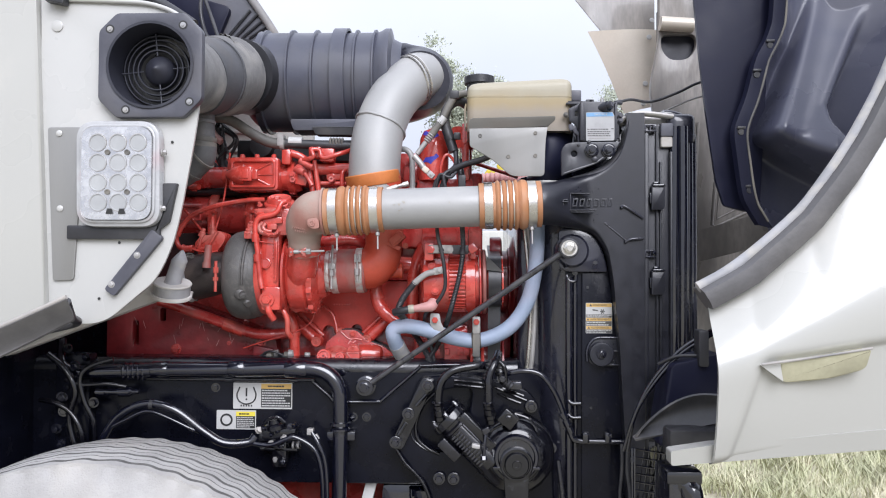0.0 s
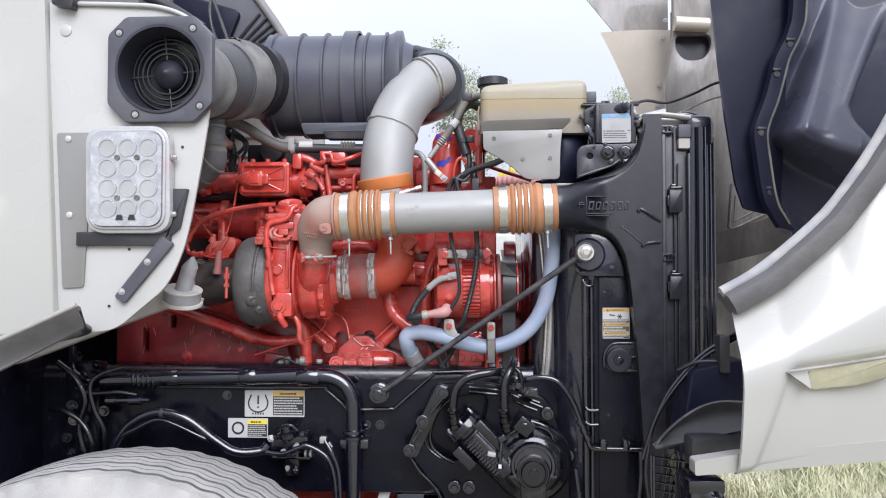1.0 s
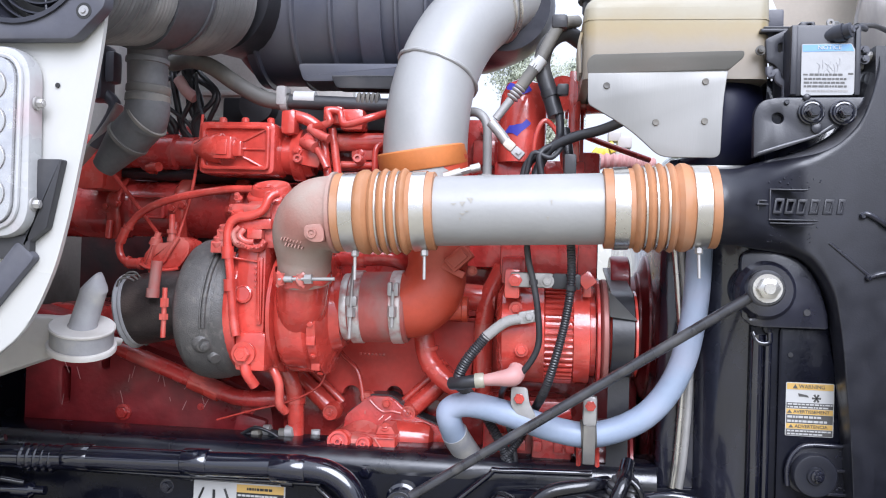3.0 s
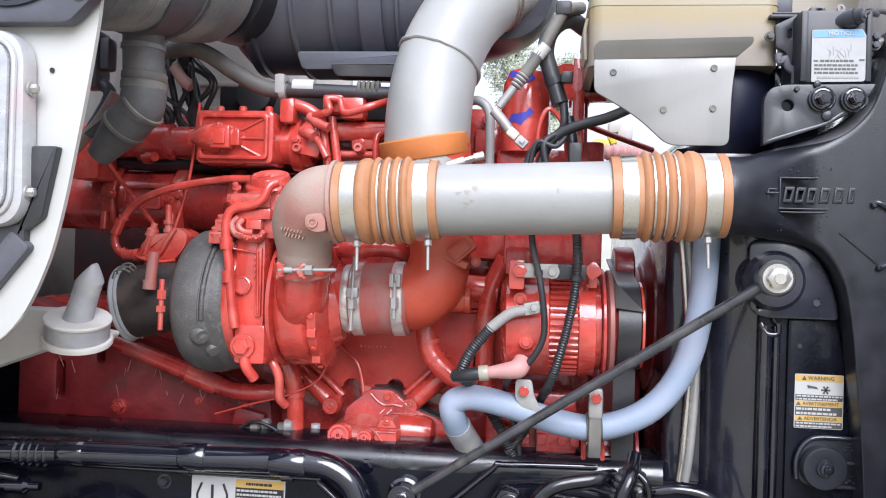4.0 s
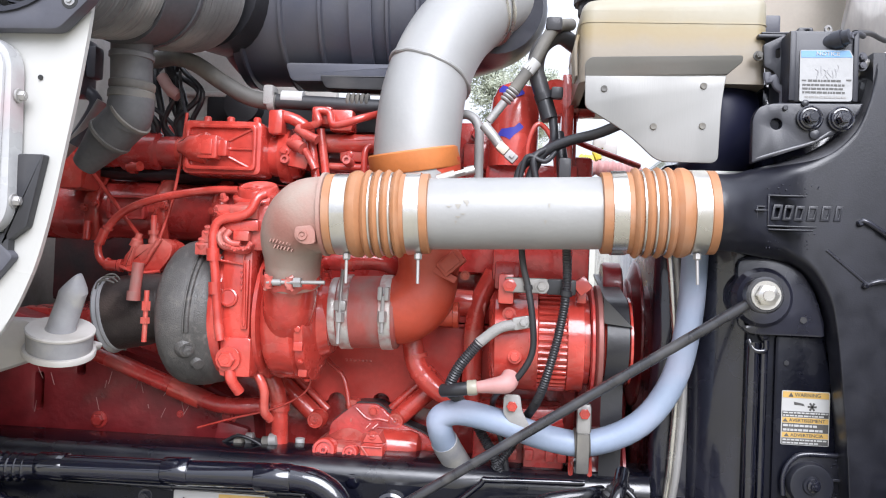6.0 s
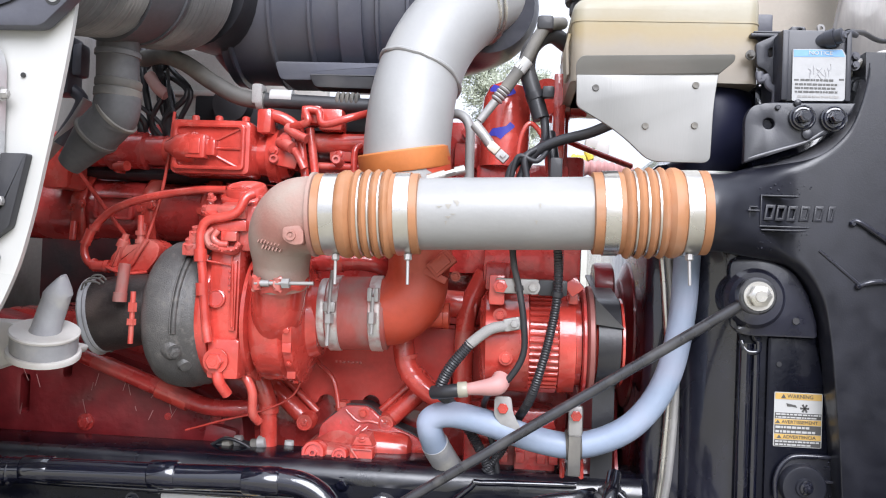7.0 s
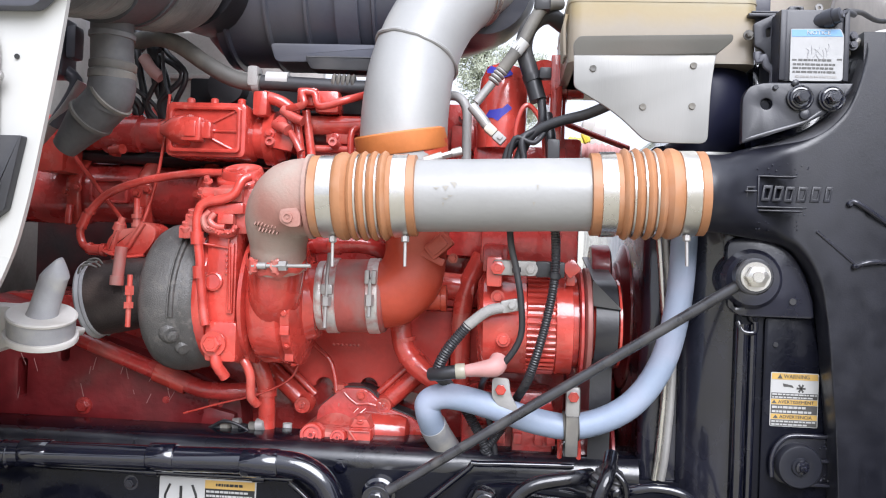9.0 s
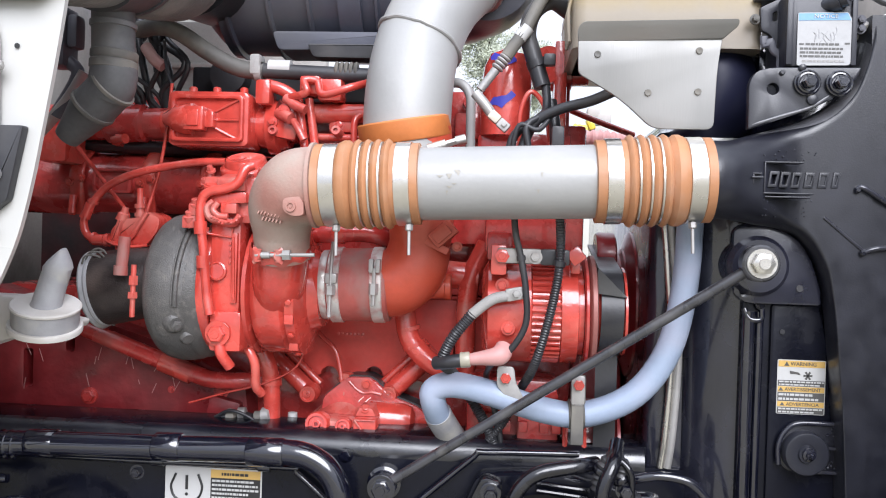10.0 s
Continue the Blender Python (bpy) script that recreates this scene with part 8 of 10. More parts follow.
def build_labels():
    y = 1.797
    lab = sticker(radiator, 0.327, 1.254, 0.383, 1.319, y, "warning_label")
    for z0, z1, w, word in ((1.3105, 1.3180, 0.030, "WARNING"), (1.2805, 1.2868, 0.042, "AVERTISSEMENT"), (1.2628, 1.2690, 0.038, "ADVERTENCIA")):
        block(lab, 0.328, z0, 0.382, z1, y, label_amber, "amber_band")
        words(word, (0.357, y - 0.0012, (z0 + z1) / 2), (z1 - z0) * 0.62, worn_ink, lab, "lettering", w)
        bm = B()
        x = 0.357 - w / 2 - 0.0045
        plate(bm, [(x - 0.003, z0 + 0.0012), (x + 0.003, z0 + 0.0012), (x, z1 - 0.0010)], y - 0.0013, y - 0.0010)
        part("warning_triangle", bm, worn_ink, lab)
    for z0, z1, s in ((1.2875, 1.2945, 1), (1.2695, 1.2800, 2), (1.2548, 1.2622, 3)):
        block(lab, 0.328, z0, 0.382, z1, y, worn_ink, "black_band")
        text_rows(lab, 0.329, z0, 0.381, z1, y - 0.0004, 2, label_white, s)
    bm = B()
    plate(bm, rounded([(0.341, 1.306), (0.352, 1.304), (0.354, 1.301), (0.348, 1.302), (0.342, 1.302)], 0.0006), y - 0.0010, y - 0.0006)
    for i in range(6):
        a = math.pi / 3 * i
        c = Vector((0.3625, 1.3005))
        d = Vector((math.cos(a), math.sin(a)))
        n = Vector((-d.y, d.x)) * 0.0008
        plate(bm, [c - n, c + d * 0.0052 - n * 1.6, c + d * 0.0052 + n * 1.6, c + n], y - 0.0010, y - 0.0006)
    part("pictogram", bm, worn_ink, lab)
    # rail stickers
    y = 1.855
    lab = sticker(rail, -0.450, 1.0755, -0.317, 1.1335, y, "tyre_pressure_label")
    block(lab, -0.387, 1.079, -0.319, 1.1205, y, label_black, "black_panel")
    block(lab, -0.387, 1.1205, -0.319, 1.1315, y, label_amber, "amber_band")
    text_rows(lab, -0.372, 1.1225, -0.335, 1.1295, y - 0.0004, 1, label_black, 4)
    text_rows(lab, -0.385, 1.080, -0.321, 1.1195, y - 0.0004, 7, label_white, 5)
    bm = B()
    tube(bm, [(-0.435, y - 0.0012, 1.124), (-0.4375, y - 0.0012, 1.118), (-0.4415, y - 0.0012, 1.106), (-0.436, y - 0.0012, 1.092), (-0.420, y - 0.0012, 1.086), (-0.404, y - 0.0012, 1.092), (-0.3985, y - 0.0012, 1.106), (-0.402, y - 0.0012, 1.118), (-0.4045, y - 0.0012, 1.124)],
         0.0016, 6, 4)
    for i in range(5):
        box(bm, (-0.433 + i * 0.0058, y - 0.0016, 1.0805), (-0.4302 + i * 0.0058, y - 0.0006, 1.0845), 0)
    box(bm, (-0.4218, y - 0.0016, 1.103), (-0.4182, y - 0.0006, 1.122), 0)
    turn(bm, [(0, 0.0021), (0.001, 0.0021)], (-0.420, y - 0.0006, 1.0965), (0, -1, 0), 12)
    part("pictogram", bm, label_black, lab)
    lab = sticker(rail, -0.487, 1.0295, -0.398, 1.072, y, "wheel_label")
    block(lab, -0.443, 1.032, -0.400, 1.059, y, label_black, "black_panel")
    block(lab, -0.443, 1.059, -0.400, 1.069, y, label_yellow, "yellow_band")
    text_rows(lab, -0.436, 1.061, -0.408, 1.067, y - 0.0004, 1, label_black, 6)
    text_rows(lab, -0.441, 1.033, -0.402, 1.058, y - 0.0004, 6, label_white, 7)
    bm = B()
    plate(bm, ellipse(-0.4645, 1.0505, 0.0140, n=30), y - 0.0016, y - 0.0006, 0, holes=[ellipse(-0.4645, 1.0505, 0.0100, n=30)])
    part("ring_mark", bm, label_black, lab)


build_labels()


def build_control_box():
    t = thing("control_box", (0.345, 1.78, 1.66), "black plastic control box with blue and white sticker", "control box")
    bm = B()
    box(bm, (0.309, 1.754, 1.660), (0.386, 1.85, 1.743), 0.003)
    part("case", bm, boxy_black, t)
    for x0, x1 in ((0.309, 0.3165), (0.3805, 0.3865)):
        bm = B()
        box(bm, (x0, 1.7505, 1.661), (x1, 1.757, 1.742), 0.0015)
        part("front_ridge", bm, boxy_black, t)
    bm = B()
    box(bm, (0.385, 1.768, 1.668), (0.3935, 1.84, 1.726), 0.002)
    part("side_fin", bm, boxy_black, t)
    for z in (1.706, 1.716):
        bm = B()
        bolt(bm, (0.395, 1.765, z), 0.0042, 0.006)
        part("side_screw", bm, black_plastic, t)
    # flange plate with slot and a bent clip
    bm = B()
    plate(bm, rounded([(0.288, 1.735), (0.313, 1.747), (0.3185, 1.741), (0.320, 1.664), (0.311, 1.664), (0.309, 1.690), (0.300, 1.704), (0.290, 1.708)], [0.003, 0.003, 0.003, 0.002, 0.002, 0.006, 0.006, 0.004]), 1.783, 1.789, 0.0015, holes=[rounded([(0.303, 1.719), (0.308, 1.719), (0.308, 1.731), (0.303, 1.729)], 0.002)])
    fl = part("flange_plate", bm, boxy_black, t)
    bm = B()
    tube(bm, [(0.3165, 1.7825, 1.745), (0.3175, 1.7825, 1.70), (0.3182, 1.7825, 1.664)], 0.0016, 8, 2)
    part("flange_lip", bm, black_plastic, fl)
    bm = B()
    tube(bm, [(0.2925, 1.780, 1.700), (0.2935, 1.779, 1.690), (0.300, 1.778, 1.694), (0.303, 1.778, 1.684), (0.311, 1.778, 1.677), (0.3115, 1.778, 1.662)], 0.0030, 8, 3, flat=(1, 1.6))
    part("bent_clip", bm, black_plastic, fl)
    bm = B()
    bolt(bm, (0.2835, 1.788, 1.722), 0.0042, 0.008)
    part("pale_screw", bm, hose_grey, fl, "dusty steel screw")
    bm = B()
    box(bm, (0.284, 1.790, 1.7455), (0.3165, 1.84, 1.750), 0.0015)
    box(bm, (0.289, 1.795, 1.7515), (0.330, 1.84, 1.754), 0.001)
    part("shelf", bm, boxy_black, t)
    bm = B()
    plate(bm, rounded([(0.321, 1.742), (0.324, 1.752), (0.340, 1.752), (0.342, 1.742)], 0.002), 1.768, 1.79, 0.0015, holes=[ellipse(0.334, 1.7465, 0.0025, n=12)])
    box(bm, (0.312, 1.76, 1.741), (0.380, 1.84, 1.7455), 0.0015)
    part("lid", bm, boxy_black, t)
    bm = B()
    turn(bm, [(-0.001, 0.005), (0.001, 0.005), (0.001, 0.0022), (-0.001, 0.0022), (-0.001, 0.005)], (0.358, 1.77, 1.7505), (0.3, -1, 0), 16, close=False)
    part("lid_ring", bm, dull_steel, t)
    bm = B()
    axis = Vector((0.72, -0.62, 0.14))
    turn(bm, [(0, 0.0085), (0.012, 0.0085), (0.012, 0.0105), (0.022, 0.0105), (0.022, 0.0085), (0.030, 0.0085), (0.031, 0.006), (0.031, 0)], (0.350, 1.762, 1.7305), axis, 20)
    plug = part("plug", bm, boxy_black, t)
    bm = B()
    turn(bm, [(0.031, 0.0045), (0.033, 0.0040), (0.0325, 0.002), (0.0325, 0)], (0.350, 1.762, 1.7305), axis, 14)
    part("plug_face", bm, black_plastic, plug)
    pipe("plug_cable", [(0.373, 1.752, 1.7365), (0.385, 1.755, 1.741), (0.398, 1.77, 1.743)], 0.0034, boxy_black, t)
    y = 1.7525
    bm = B()
    plate(bm, rounded([(0.3215, 1.6605), (0.3805, 1.6615), (0.3815, 1.712), (0.3765, 1.7215), (0.321, 1.7205)], [0.002, 0.004, 0.002, 0.002, 0.002], 3), y - 0.0006, y + 0.0016)
    lab = part("notice_label", bm, label_grey, t, "printed sticker")
    bm = B()
    plate(bm, [(0.3222, 1.7115), (0.3795, 1.7125), (0.3758, 1.7205), (0.3218, 1.7196)], y - 0.0010, y - 0.0006)
    part("blue_band", bm, label_blue, lab)
    words("NOTICE", (0.352, y - 0.0012, 1.7162), 0.0046, label_white, lab, "lettering", 0.026)
    rnd = random.Random(8)
    for k in range(9):
        bm = B()
        x, z = 0.3385 + k * 0.0031, 1.7005 + rnd.uniform(-0.004, 0.004)
        tube(bm, [(x, y - 0.0008, z), (x + rnd.uniform(-0.003, 0.004), y - 0.0008, z - rnd.uniform(0.003, 0.008)), (x + rnd.uniform(-0.002, 0.003), y - 0.0008, z - 0.010)], 0.00035, 5, 2)
        part("faded_scribble", bm, faint_ink, lab)
    block(lab, 0.3235, 1.6840, 0.3285, 1.6858, y, worn_ink, "print_line")
    block(lab, 0.3735, 1.6850, 0.3790, 1.6868, y, worn_ink, "print_line")
    text_rows(lab, 0.3305, 1.6826, 0.372, 1.6872, y + 0.0002, 1, worn_ink, 12)
    text_rows(lab, 0.3245, 1.6690, 0.3790, 1.6820, y + 0.0002, 3, worn_ink, 10)
    text_rows(lab, 0.3275, 1.6635, 0.3740, 1.6680, y + 0.0002, 1, grey_sleeve, 11)


build_control_box()


# ---- surge tank ----
def build_surge_tank():
    t = thing("surge_tank", (0.18, 1.93, 1.58), "cream plastic coolant surge tank on aluminium bracket", "coolant tank")
    def shell(z0, z1, grow=0.0):
        """A slice of the tank between two heights, with wide rounded corners and softly bowed sides."""
        bm = B()
        n, m = 10, 64
        rows = []
        for i in range(n + 1):
            z = z0 + (z1 - z0) * i / n
            top = max(0.0, (z - 1.782) / 0.020)
            lip = 0.016 * (1 - math.sqrt(max(0.0, 1 - min(1, top) ** 2)))
            x0, x1, y0, y1, r = 0.071 + lip - grow, 0.2985 - lip + grow, 1.798 + lip - grow, 2.052 - lip + grow, 0.018
            row = []
            for x, y in rounded([(x0, y0), (x1, y0), (x1, y1), (x0, y1)], r, 15):
                bow = 0.0012 * math.sin((x - x0) / (x1 - x0) * math.pi * 5)
                row.append(bm.verts.new((x, y + bow, z + (0.006 * (x - 0.18) / 0.12 if top > 0 else 0))))
            rows.append(row)
        for a, b in zip(rows, rows[1:]):
            for j in range(m):
                bm.faces.new((a[j], a[(j + 1) % m], b[(j + 1) % m], b[j]))
        bm.faces.new(rows[-1])
        bm.faces.new(rows[0][::-1])
        return bm

    part("lower_half", shell(1.690, 1.7645), tank_plastic, t, "coolant-stained lower half", angle=60)
    part("upper_half", shell(1.7645, 1.802), tank_plastic, t, angle=60)
    part("mould_line", shell(1.7640, 1.7650, 0.0008), tank_plastic, t, angle=60)
    for k in range(5):
        bm = B()
        x = 0.0695 - 0.0015
        tube(bm, [(x, 1.815 + k * 0.011, 1.700), (x - 0.002, 1.815 + k * 0.011, 1.735), (x + 0.001, 1.815 + k * 0.011, 1.752)], 0.0022, 8, 3)
        part("end_rib", bm, tank_plastic, t)
    bm = B()
    turn(bm, [(-0.015, 0.028), (0, 0.028), (0.0, 0.034), (0.016, 0.034), (0.018, 0.030), (0.018, 0)], (0.098, 1.86, 1.805), (0, 0, 1), 14)
    part("filler_cap", bm, rubber, t, "black ribbed filler cap")
    bm = B()
    box(bm, (0.297, 1.83, 1.762), (0.322, 1.87, 1.786), 0.003)
    part("level_sensor", bm, black_plastic, t)
    bm = B()
    plate(bm, rounded([(0.076, 1.690), (0.243, 1.695), (0.238, 1.665), (0.236, 1.588), (0.165, 1.588), (0.128, 1.622), (0.077, 1.652)], [0.0, 0.0, 0.02, 0.010, 0.012, 0.02, 0.006]), 1.770, 1.774, 0.001)
    br = part("bracket_plate", bm, bare_alu, t, "bare aluminium bracket plate with four bolts")
    bm = B()
    plate(bm, rounded([(0.076, 1.689), (0.243, 1.694), (0.258, 1.707), (0.257, 1.7135), (0.080, 1.7095), (0.074, 1.703)], [0.0, 0.0, 0.006, 0.005, 0.005, 0.004]), 1.770, 1.774, 0.001,
          tilt=lambda p: (p.x, p.y - (p.z - 1.690) * 0.75, p.z))
    part("folded_lip", bm, bare_alu, br)
    bm = B()
    box(bm, (0.08, 1.80, 1.69), (0.25, 2.0, 1.70), 0.002)
    part("tray", bm, bare_alu, br)
    for x, z in ((0.099, 1.6745), (0.2165, 1.680), (0.159, 1.630), (0.2165, 1.632)):
        bm = B()
        turn(bm, [(0, 0.0042), (0.0022, 0.0038), (0.0022, 0.0020), (0.0012, 0)], (x, 1.770, z), (0, -1, 0), 14)
        part("bolt", bm, hose_grey, br)
    return t


build_surge_tank()


def build_hose_clamp():
    t = thing("hose_bracket", (0.093, 1.81, 1.20), "zinc steel strap holding the blue hose", "bracket")
    bm = B()
    box(bm, (0.084, 1.806, 1.250), (0.102, 1.811, 1.288), 0.005)
    part("strap", bm, dull_steel, t)
    bm = B()
    turn(bm, [(-0.010, 0.0172), (-0.009, 0.0188), (0.009, 0.0188), (0.010, 0.0172)], (0.093, 1.83, 1.2345), (1, 0, 0.06), 26, close=False)
    box(bm, (0.085, 1.807, 1.200), (0.101, 1.812, 1.252), 0.003)
    part("band", bm, hose_grey, t, "dark grey rubber-lined band")
    bm = B()
    bolt(bm, (0.093, 1.806, 1.276), 0.007, 0.007, washer=False)
    part("bolt", bm, red, t, "red painted bolt")


build_hose_clamp()


# ---- open hood ----
ARCH = [(0.436, 1.331), (0.500, 1.367), (0.590, 1.446), (0.648, 1.521), (0.687, 1.583), (0.735, 1.68), (0.80, 1.86), (0.84, 2.05), (0.86, 2.25)]


def arch_at(s):
    f = s * (len(ARCH) - 1)
    k = min(int(f), len(ARCH) - 2)
    a, b = Vector(ARCH[k]), Vector(ARCH[k + 1])
    return a.lerp(b, f - k)


def build_hood():
    t = thing("hood", (0.8, 1.6, 0.0), "white truck hood tilted open, fender and inner side", "hood")
    bm = B()

    def fender(u, v):
        a = arch_at(u)
        lo = Vector((0.425 + 0.012 * (1 - u) + 1.5 * u ** 1.6, 1.103 + 0.13 * (1.5 * u ** 1.6)))
        p = lo.lerp(a, v)
        roll = 0.02 * max(0, 1 - v / 0.06) ** 2
        dent = 0.010 / (1 + math.exp(-(p.x - 0.465 - 0.28 * (p.y - 1.138)) * 400)) / (1 + math.exp((p.y - 1.262 - 0.16 * (p.x - 0.5)) * 500))
        crease = 0.012 * math.exp(-((v - 0.66 + 0.20 * u) / 0.20) ** 2)
        return (p.x, 1.262 + roll + dent - crease - 0.03 * math.sin(math.pi * min(1, v)) + 0.015 * v, p.y)

    grid(bm, 120, 110, fender, 0.006)
    part("fender", bm, white_paint, t, "glossy white outer fender")
    bm = B()
    plate(bm, rounded([(0.376, 1.121), (0.437, 1.131), (0.70, 1.158), (1.5, 1.245), (1.5, 1.212), (0.683, 1.125), (0.378, 1.098)], [0.004, 0, 0, 0, 0, 0, 0.004]), 1.2585, 1.290, 0.0,
          tilt=lambda p: (p.x, p.y + max(0.0, 1.1315 + 0.108 * (p.x - 0.437) - p.z) * 0.30, p.z))
    part("lower_tip", bm, white_paint, t)
    # rubber arch trim with a pale upper lip
    trim = []
    for k in range(24):
        a = arch_at(k / 23)
        trim.append(a)
    bm = B()
    nrm = [(trim[min(k + 1, 23)] - trim[max(k - 1, 0)]).normalized() for k in range(24)]
    rows = []
    for a, d in zip(trim, nrm):
        n = Vector((-d.y, d.x))
        w = [(0.0, 1.250), (0.012, 1.243), (0.028, 1.246), (0.033, 1.256), (0.036, 1.29), (0.028, 1.30), (0.0, 1.285)]
        rows.append([bm.verts.new((a.x + n.x * s, y, a.y + n.y * s)) for s, y in w])
    for a, b in zip(rows, rows[1:]):
        for j in range(7):
            bm.faces.new((a[j], a[(j + 1) % 7], b[(j + 1) % 7], b[j]))
    bm.faces.new(rows[0])
    bm.faces.new(rows[-1][::-1])
    tr = part("arch_trim", bm, trim_rubber, t, "weathered grey rubber arch trim", angle=50)
    bm = B()
    tube(bm, [(a.x - d.y * 0.036, 1.268, a.y + d.x * 0.036) for a, d in zip(trim[::2], nrm[::2])], 0.0085, 12, 3)
    part("lip", bm, cuff_grey, tr, "pale worn upper lip")
    # marker lamp recess
    bm = B()
    plate(bm, rounded([(0.522, 1.256), (0.645, 1.278), (0.643, 1.252), (0.636, 1.246), (0.590, 1.233), (0.535, 1.227), (0.526, 1.230)], [0.004, 0.004, 0.008, 0.008, 0.01, 0.01, 0.004]), 1.226, 1.30, 0.003, tilt=lambda p: (p.x, p.y - (p.z - 1.24) * 0.45, p.z))
    lamp = part("marker_lamp", bm, marker_lens, t, "clear side marker lamp, grass reflection put in its colour")
    bm = B()
    plate(bm, [(0.494, 1.253), (0.522, 1.2565), (0.526, 1.230)], 1.222, 1.262)
    part("lamp_notch", bm, white_paint, lamp)
    bm = B()
    tube(bm, [(0.494, 1.216, 1.2545), (0.56, 1.214, 1.2645), (0.646, 1.210, 1.2795)], 0.0018, 8, 3)
    part("shadow_lip", bm, grey_rubber, lamp)
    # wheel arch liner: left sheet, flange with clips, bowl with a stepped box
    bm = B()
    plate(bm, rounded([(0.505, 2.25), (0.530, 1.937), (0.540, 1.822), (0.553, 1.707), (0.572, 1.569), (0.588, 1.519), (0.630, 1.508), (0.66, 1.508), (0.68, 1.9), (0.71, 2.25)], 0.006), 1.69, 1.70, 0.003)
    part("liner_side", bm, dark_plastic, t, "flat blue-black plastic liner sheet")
    line = [(0.709, 2.2), (0.697, 1.919), (0.686, 1.852), (0.662, 1.802), (0.643, 1.73), (0.624, 1.679), (0.619, 1.654), (0.622, 1.621), (0.634, 1.536), (0.648, 1.503), (0.666, 1.473)]
    bm = B()
    rows = []
    path = smooth_path([(x, 1.65, z) for x, z in line], 5)
    for k, p in enumerate(path):
        w = 0.026
        rows.append([bm.verts.new((p.x - w, 1.665, p.z + 0.006)), bm.verts.new((p.x - w + 0.004, 1.650, p.z + 0.005)), bm.verts.new((p.x - 0.006, 1.646, p.z)), bm.verts.new((p.x, 1.640, p.z)), bm.verts.new((p.x + 0.004, 1.665, p.z))])
    for a, b in zip(rows, rows[1:]):
        for j in range(4):
            bm.faces.new((a[j], a[j + 1], b[j + 1], b[j]))
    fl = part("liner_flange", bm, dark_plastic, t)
    # pale bead stands in for the highlight along the flange
    bm = B()
    tube(bm, [(p.x, 1.641, p.z) for p in path[::3]], 0.0022, 8, 3)
    part("flange_edge", bm, hose_grey, fl, "pale line drawn as the flange highlight")
    for x, z in ((0.672, 1.832), (0.646, 1.774), (0.615, 1.661), (0.631, 1.546)):
        bm = B()
        turn(bm, [(0, 0.007), (0.003, 0.006), (0.003, 0)], (x - 0.006, 1.649, z), (0, -1, 0), 14)
        box(bm, (x - 0.014, 1.644, z + 0.006), (x + 0.002, 1.65, z + 0.011), 0.001)
        part("clip", bm, rubber, fl)

    def edge_x(z):
        for (xa, za), (xb, zb) in zip(line, line[1:]):
            if z >= zb:
                return xa + (xb - xa) * (za - z) / (za - zb)
        return line[-1][0]

    def bowl(u, v):
        z = 1.38 + 0.82 * v
        x0 = edge_x(z)
        x = x0 + 0.001 + (1.15 - x0) * u
        y = 1.665 + 0.10 * (1 - math.exp(-(x - x0) / 0.035)) - 0.25 * (x - x0)

        def soft(d):
            return 0.5 + 0.5 * math.tanh(d / 0.010)

        left = soft(x - 0.652 - 0.438 * (z - 1.652))
        low = soft(z - 1.652 + 0.545 * (x - 0.652))
        right = soft(0.775 + 0.48 * max(0, z - 1.707) + 7.0 * max(0, 1.69 - z) ** 2 - x)
        front = 1.560 + 0.46 * (z - 1.60) + 0.02 * math.sin(min(1, max(0, (x - 0.65 - 0.43 * (z - 1.65)) / 0.12)) * 3.14)
        return (x, y + (min(front, y) - y) * left * low * right, z)

    bm = B()
    grid(bm, 210, 210, bowl, 0.005)
    part("liner_bowl", bm, bowl_plastic_lit, t, "moulded blue-black wheel arch bowl, lightened for its lit face")
    # underside of the hood beyond
    bm = B()
    plate(bm, rounded([(0.60, 2.30), (0.60, 2.04), (0.575, 1.90), (0.60, 1.70), (0.60, 1.36), (0.64, 1.25), (0.74, 1.05), (1.6, 1.05), (1.6, 2.30)], 0.02), 2.30, 2.32, 0.004, holes=[rounded([(0.606, 2.046), (0.702, 2.046), (0.702, 2.006), (0.680, 1.976), (0.630, 1.974), (0.606, 2.004)], 0.022)])
    part("inner_panel", bm, hood_inner, t, "scuffed grey fibreglass underside")
    # dark sheet behind the hole: the recess shade is put in its colour
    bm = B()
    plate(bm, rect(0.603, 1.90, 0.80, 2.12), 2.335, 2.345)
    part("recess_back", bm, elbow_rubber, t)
    bm = B()
    tube(bm, [(0.600, 2.285, 2.072), (0.69, 2.285, 2.066)], 0.024, 20, 1, flat=(1, 0.8))
    part("grab_tube", bm, tan_metal, t, "worn tan channel")
    bm = B()
    tube(bm, [(0.741, 2.262, 1.630), (0.732, 2.262, 1.515), (0.742, 2.262, 1.508), (0.86, 2.262, 1.565)], 0.0045, 10, 1)
    tube(bm, [(0.752, 2.264, 1.600), (0.745, 2.264, 1.530), (0.84, 2.264, 1.578)], 0.0030, 10, 1)
    part("triangle_rib", bm, hood_inner, t, "pressed triangular stiffening rib")
    bm = B()
    grid(bm, 10, 10, lambda u, v: (0.665 + 0.2 * u, 2.27 - 0.14 * u, 1.405 + 0.06 * u + 0.085 * v), 0.006)
    part("stiffener", bm, hood_inner, t)
    for k in range(5):
        bm = B()
        x = 0.625 + k * 0.018
        tube(bm, [(x, 2.296, 1.60), (x + 0.01, 2.296, 1.80)], 0.004, 8, 1)
        part("rib", bm, hood_inner, t)
    bm = B()
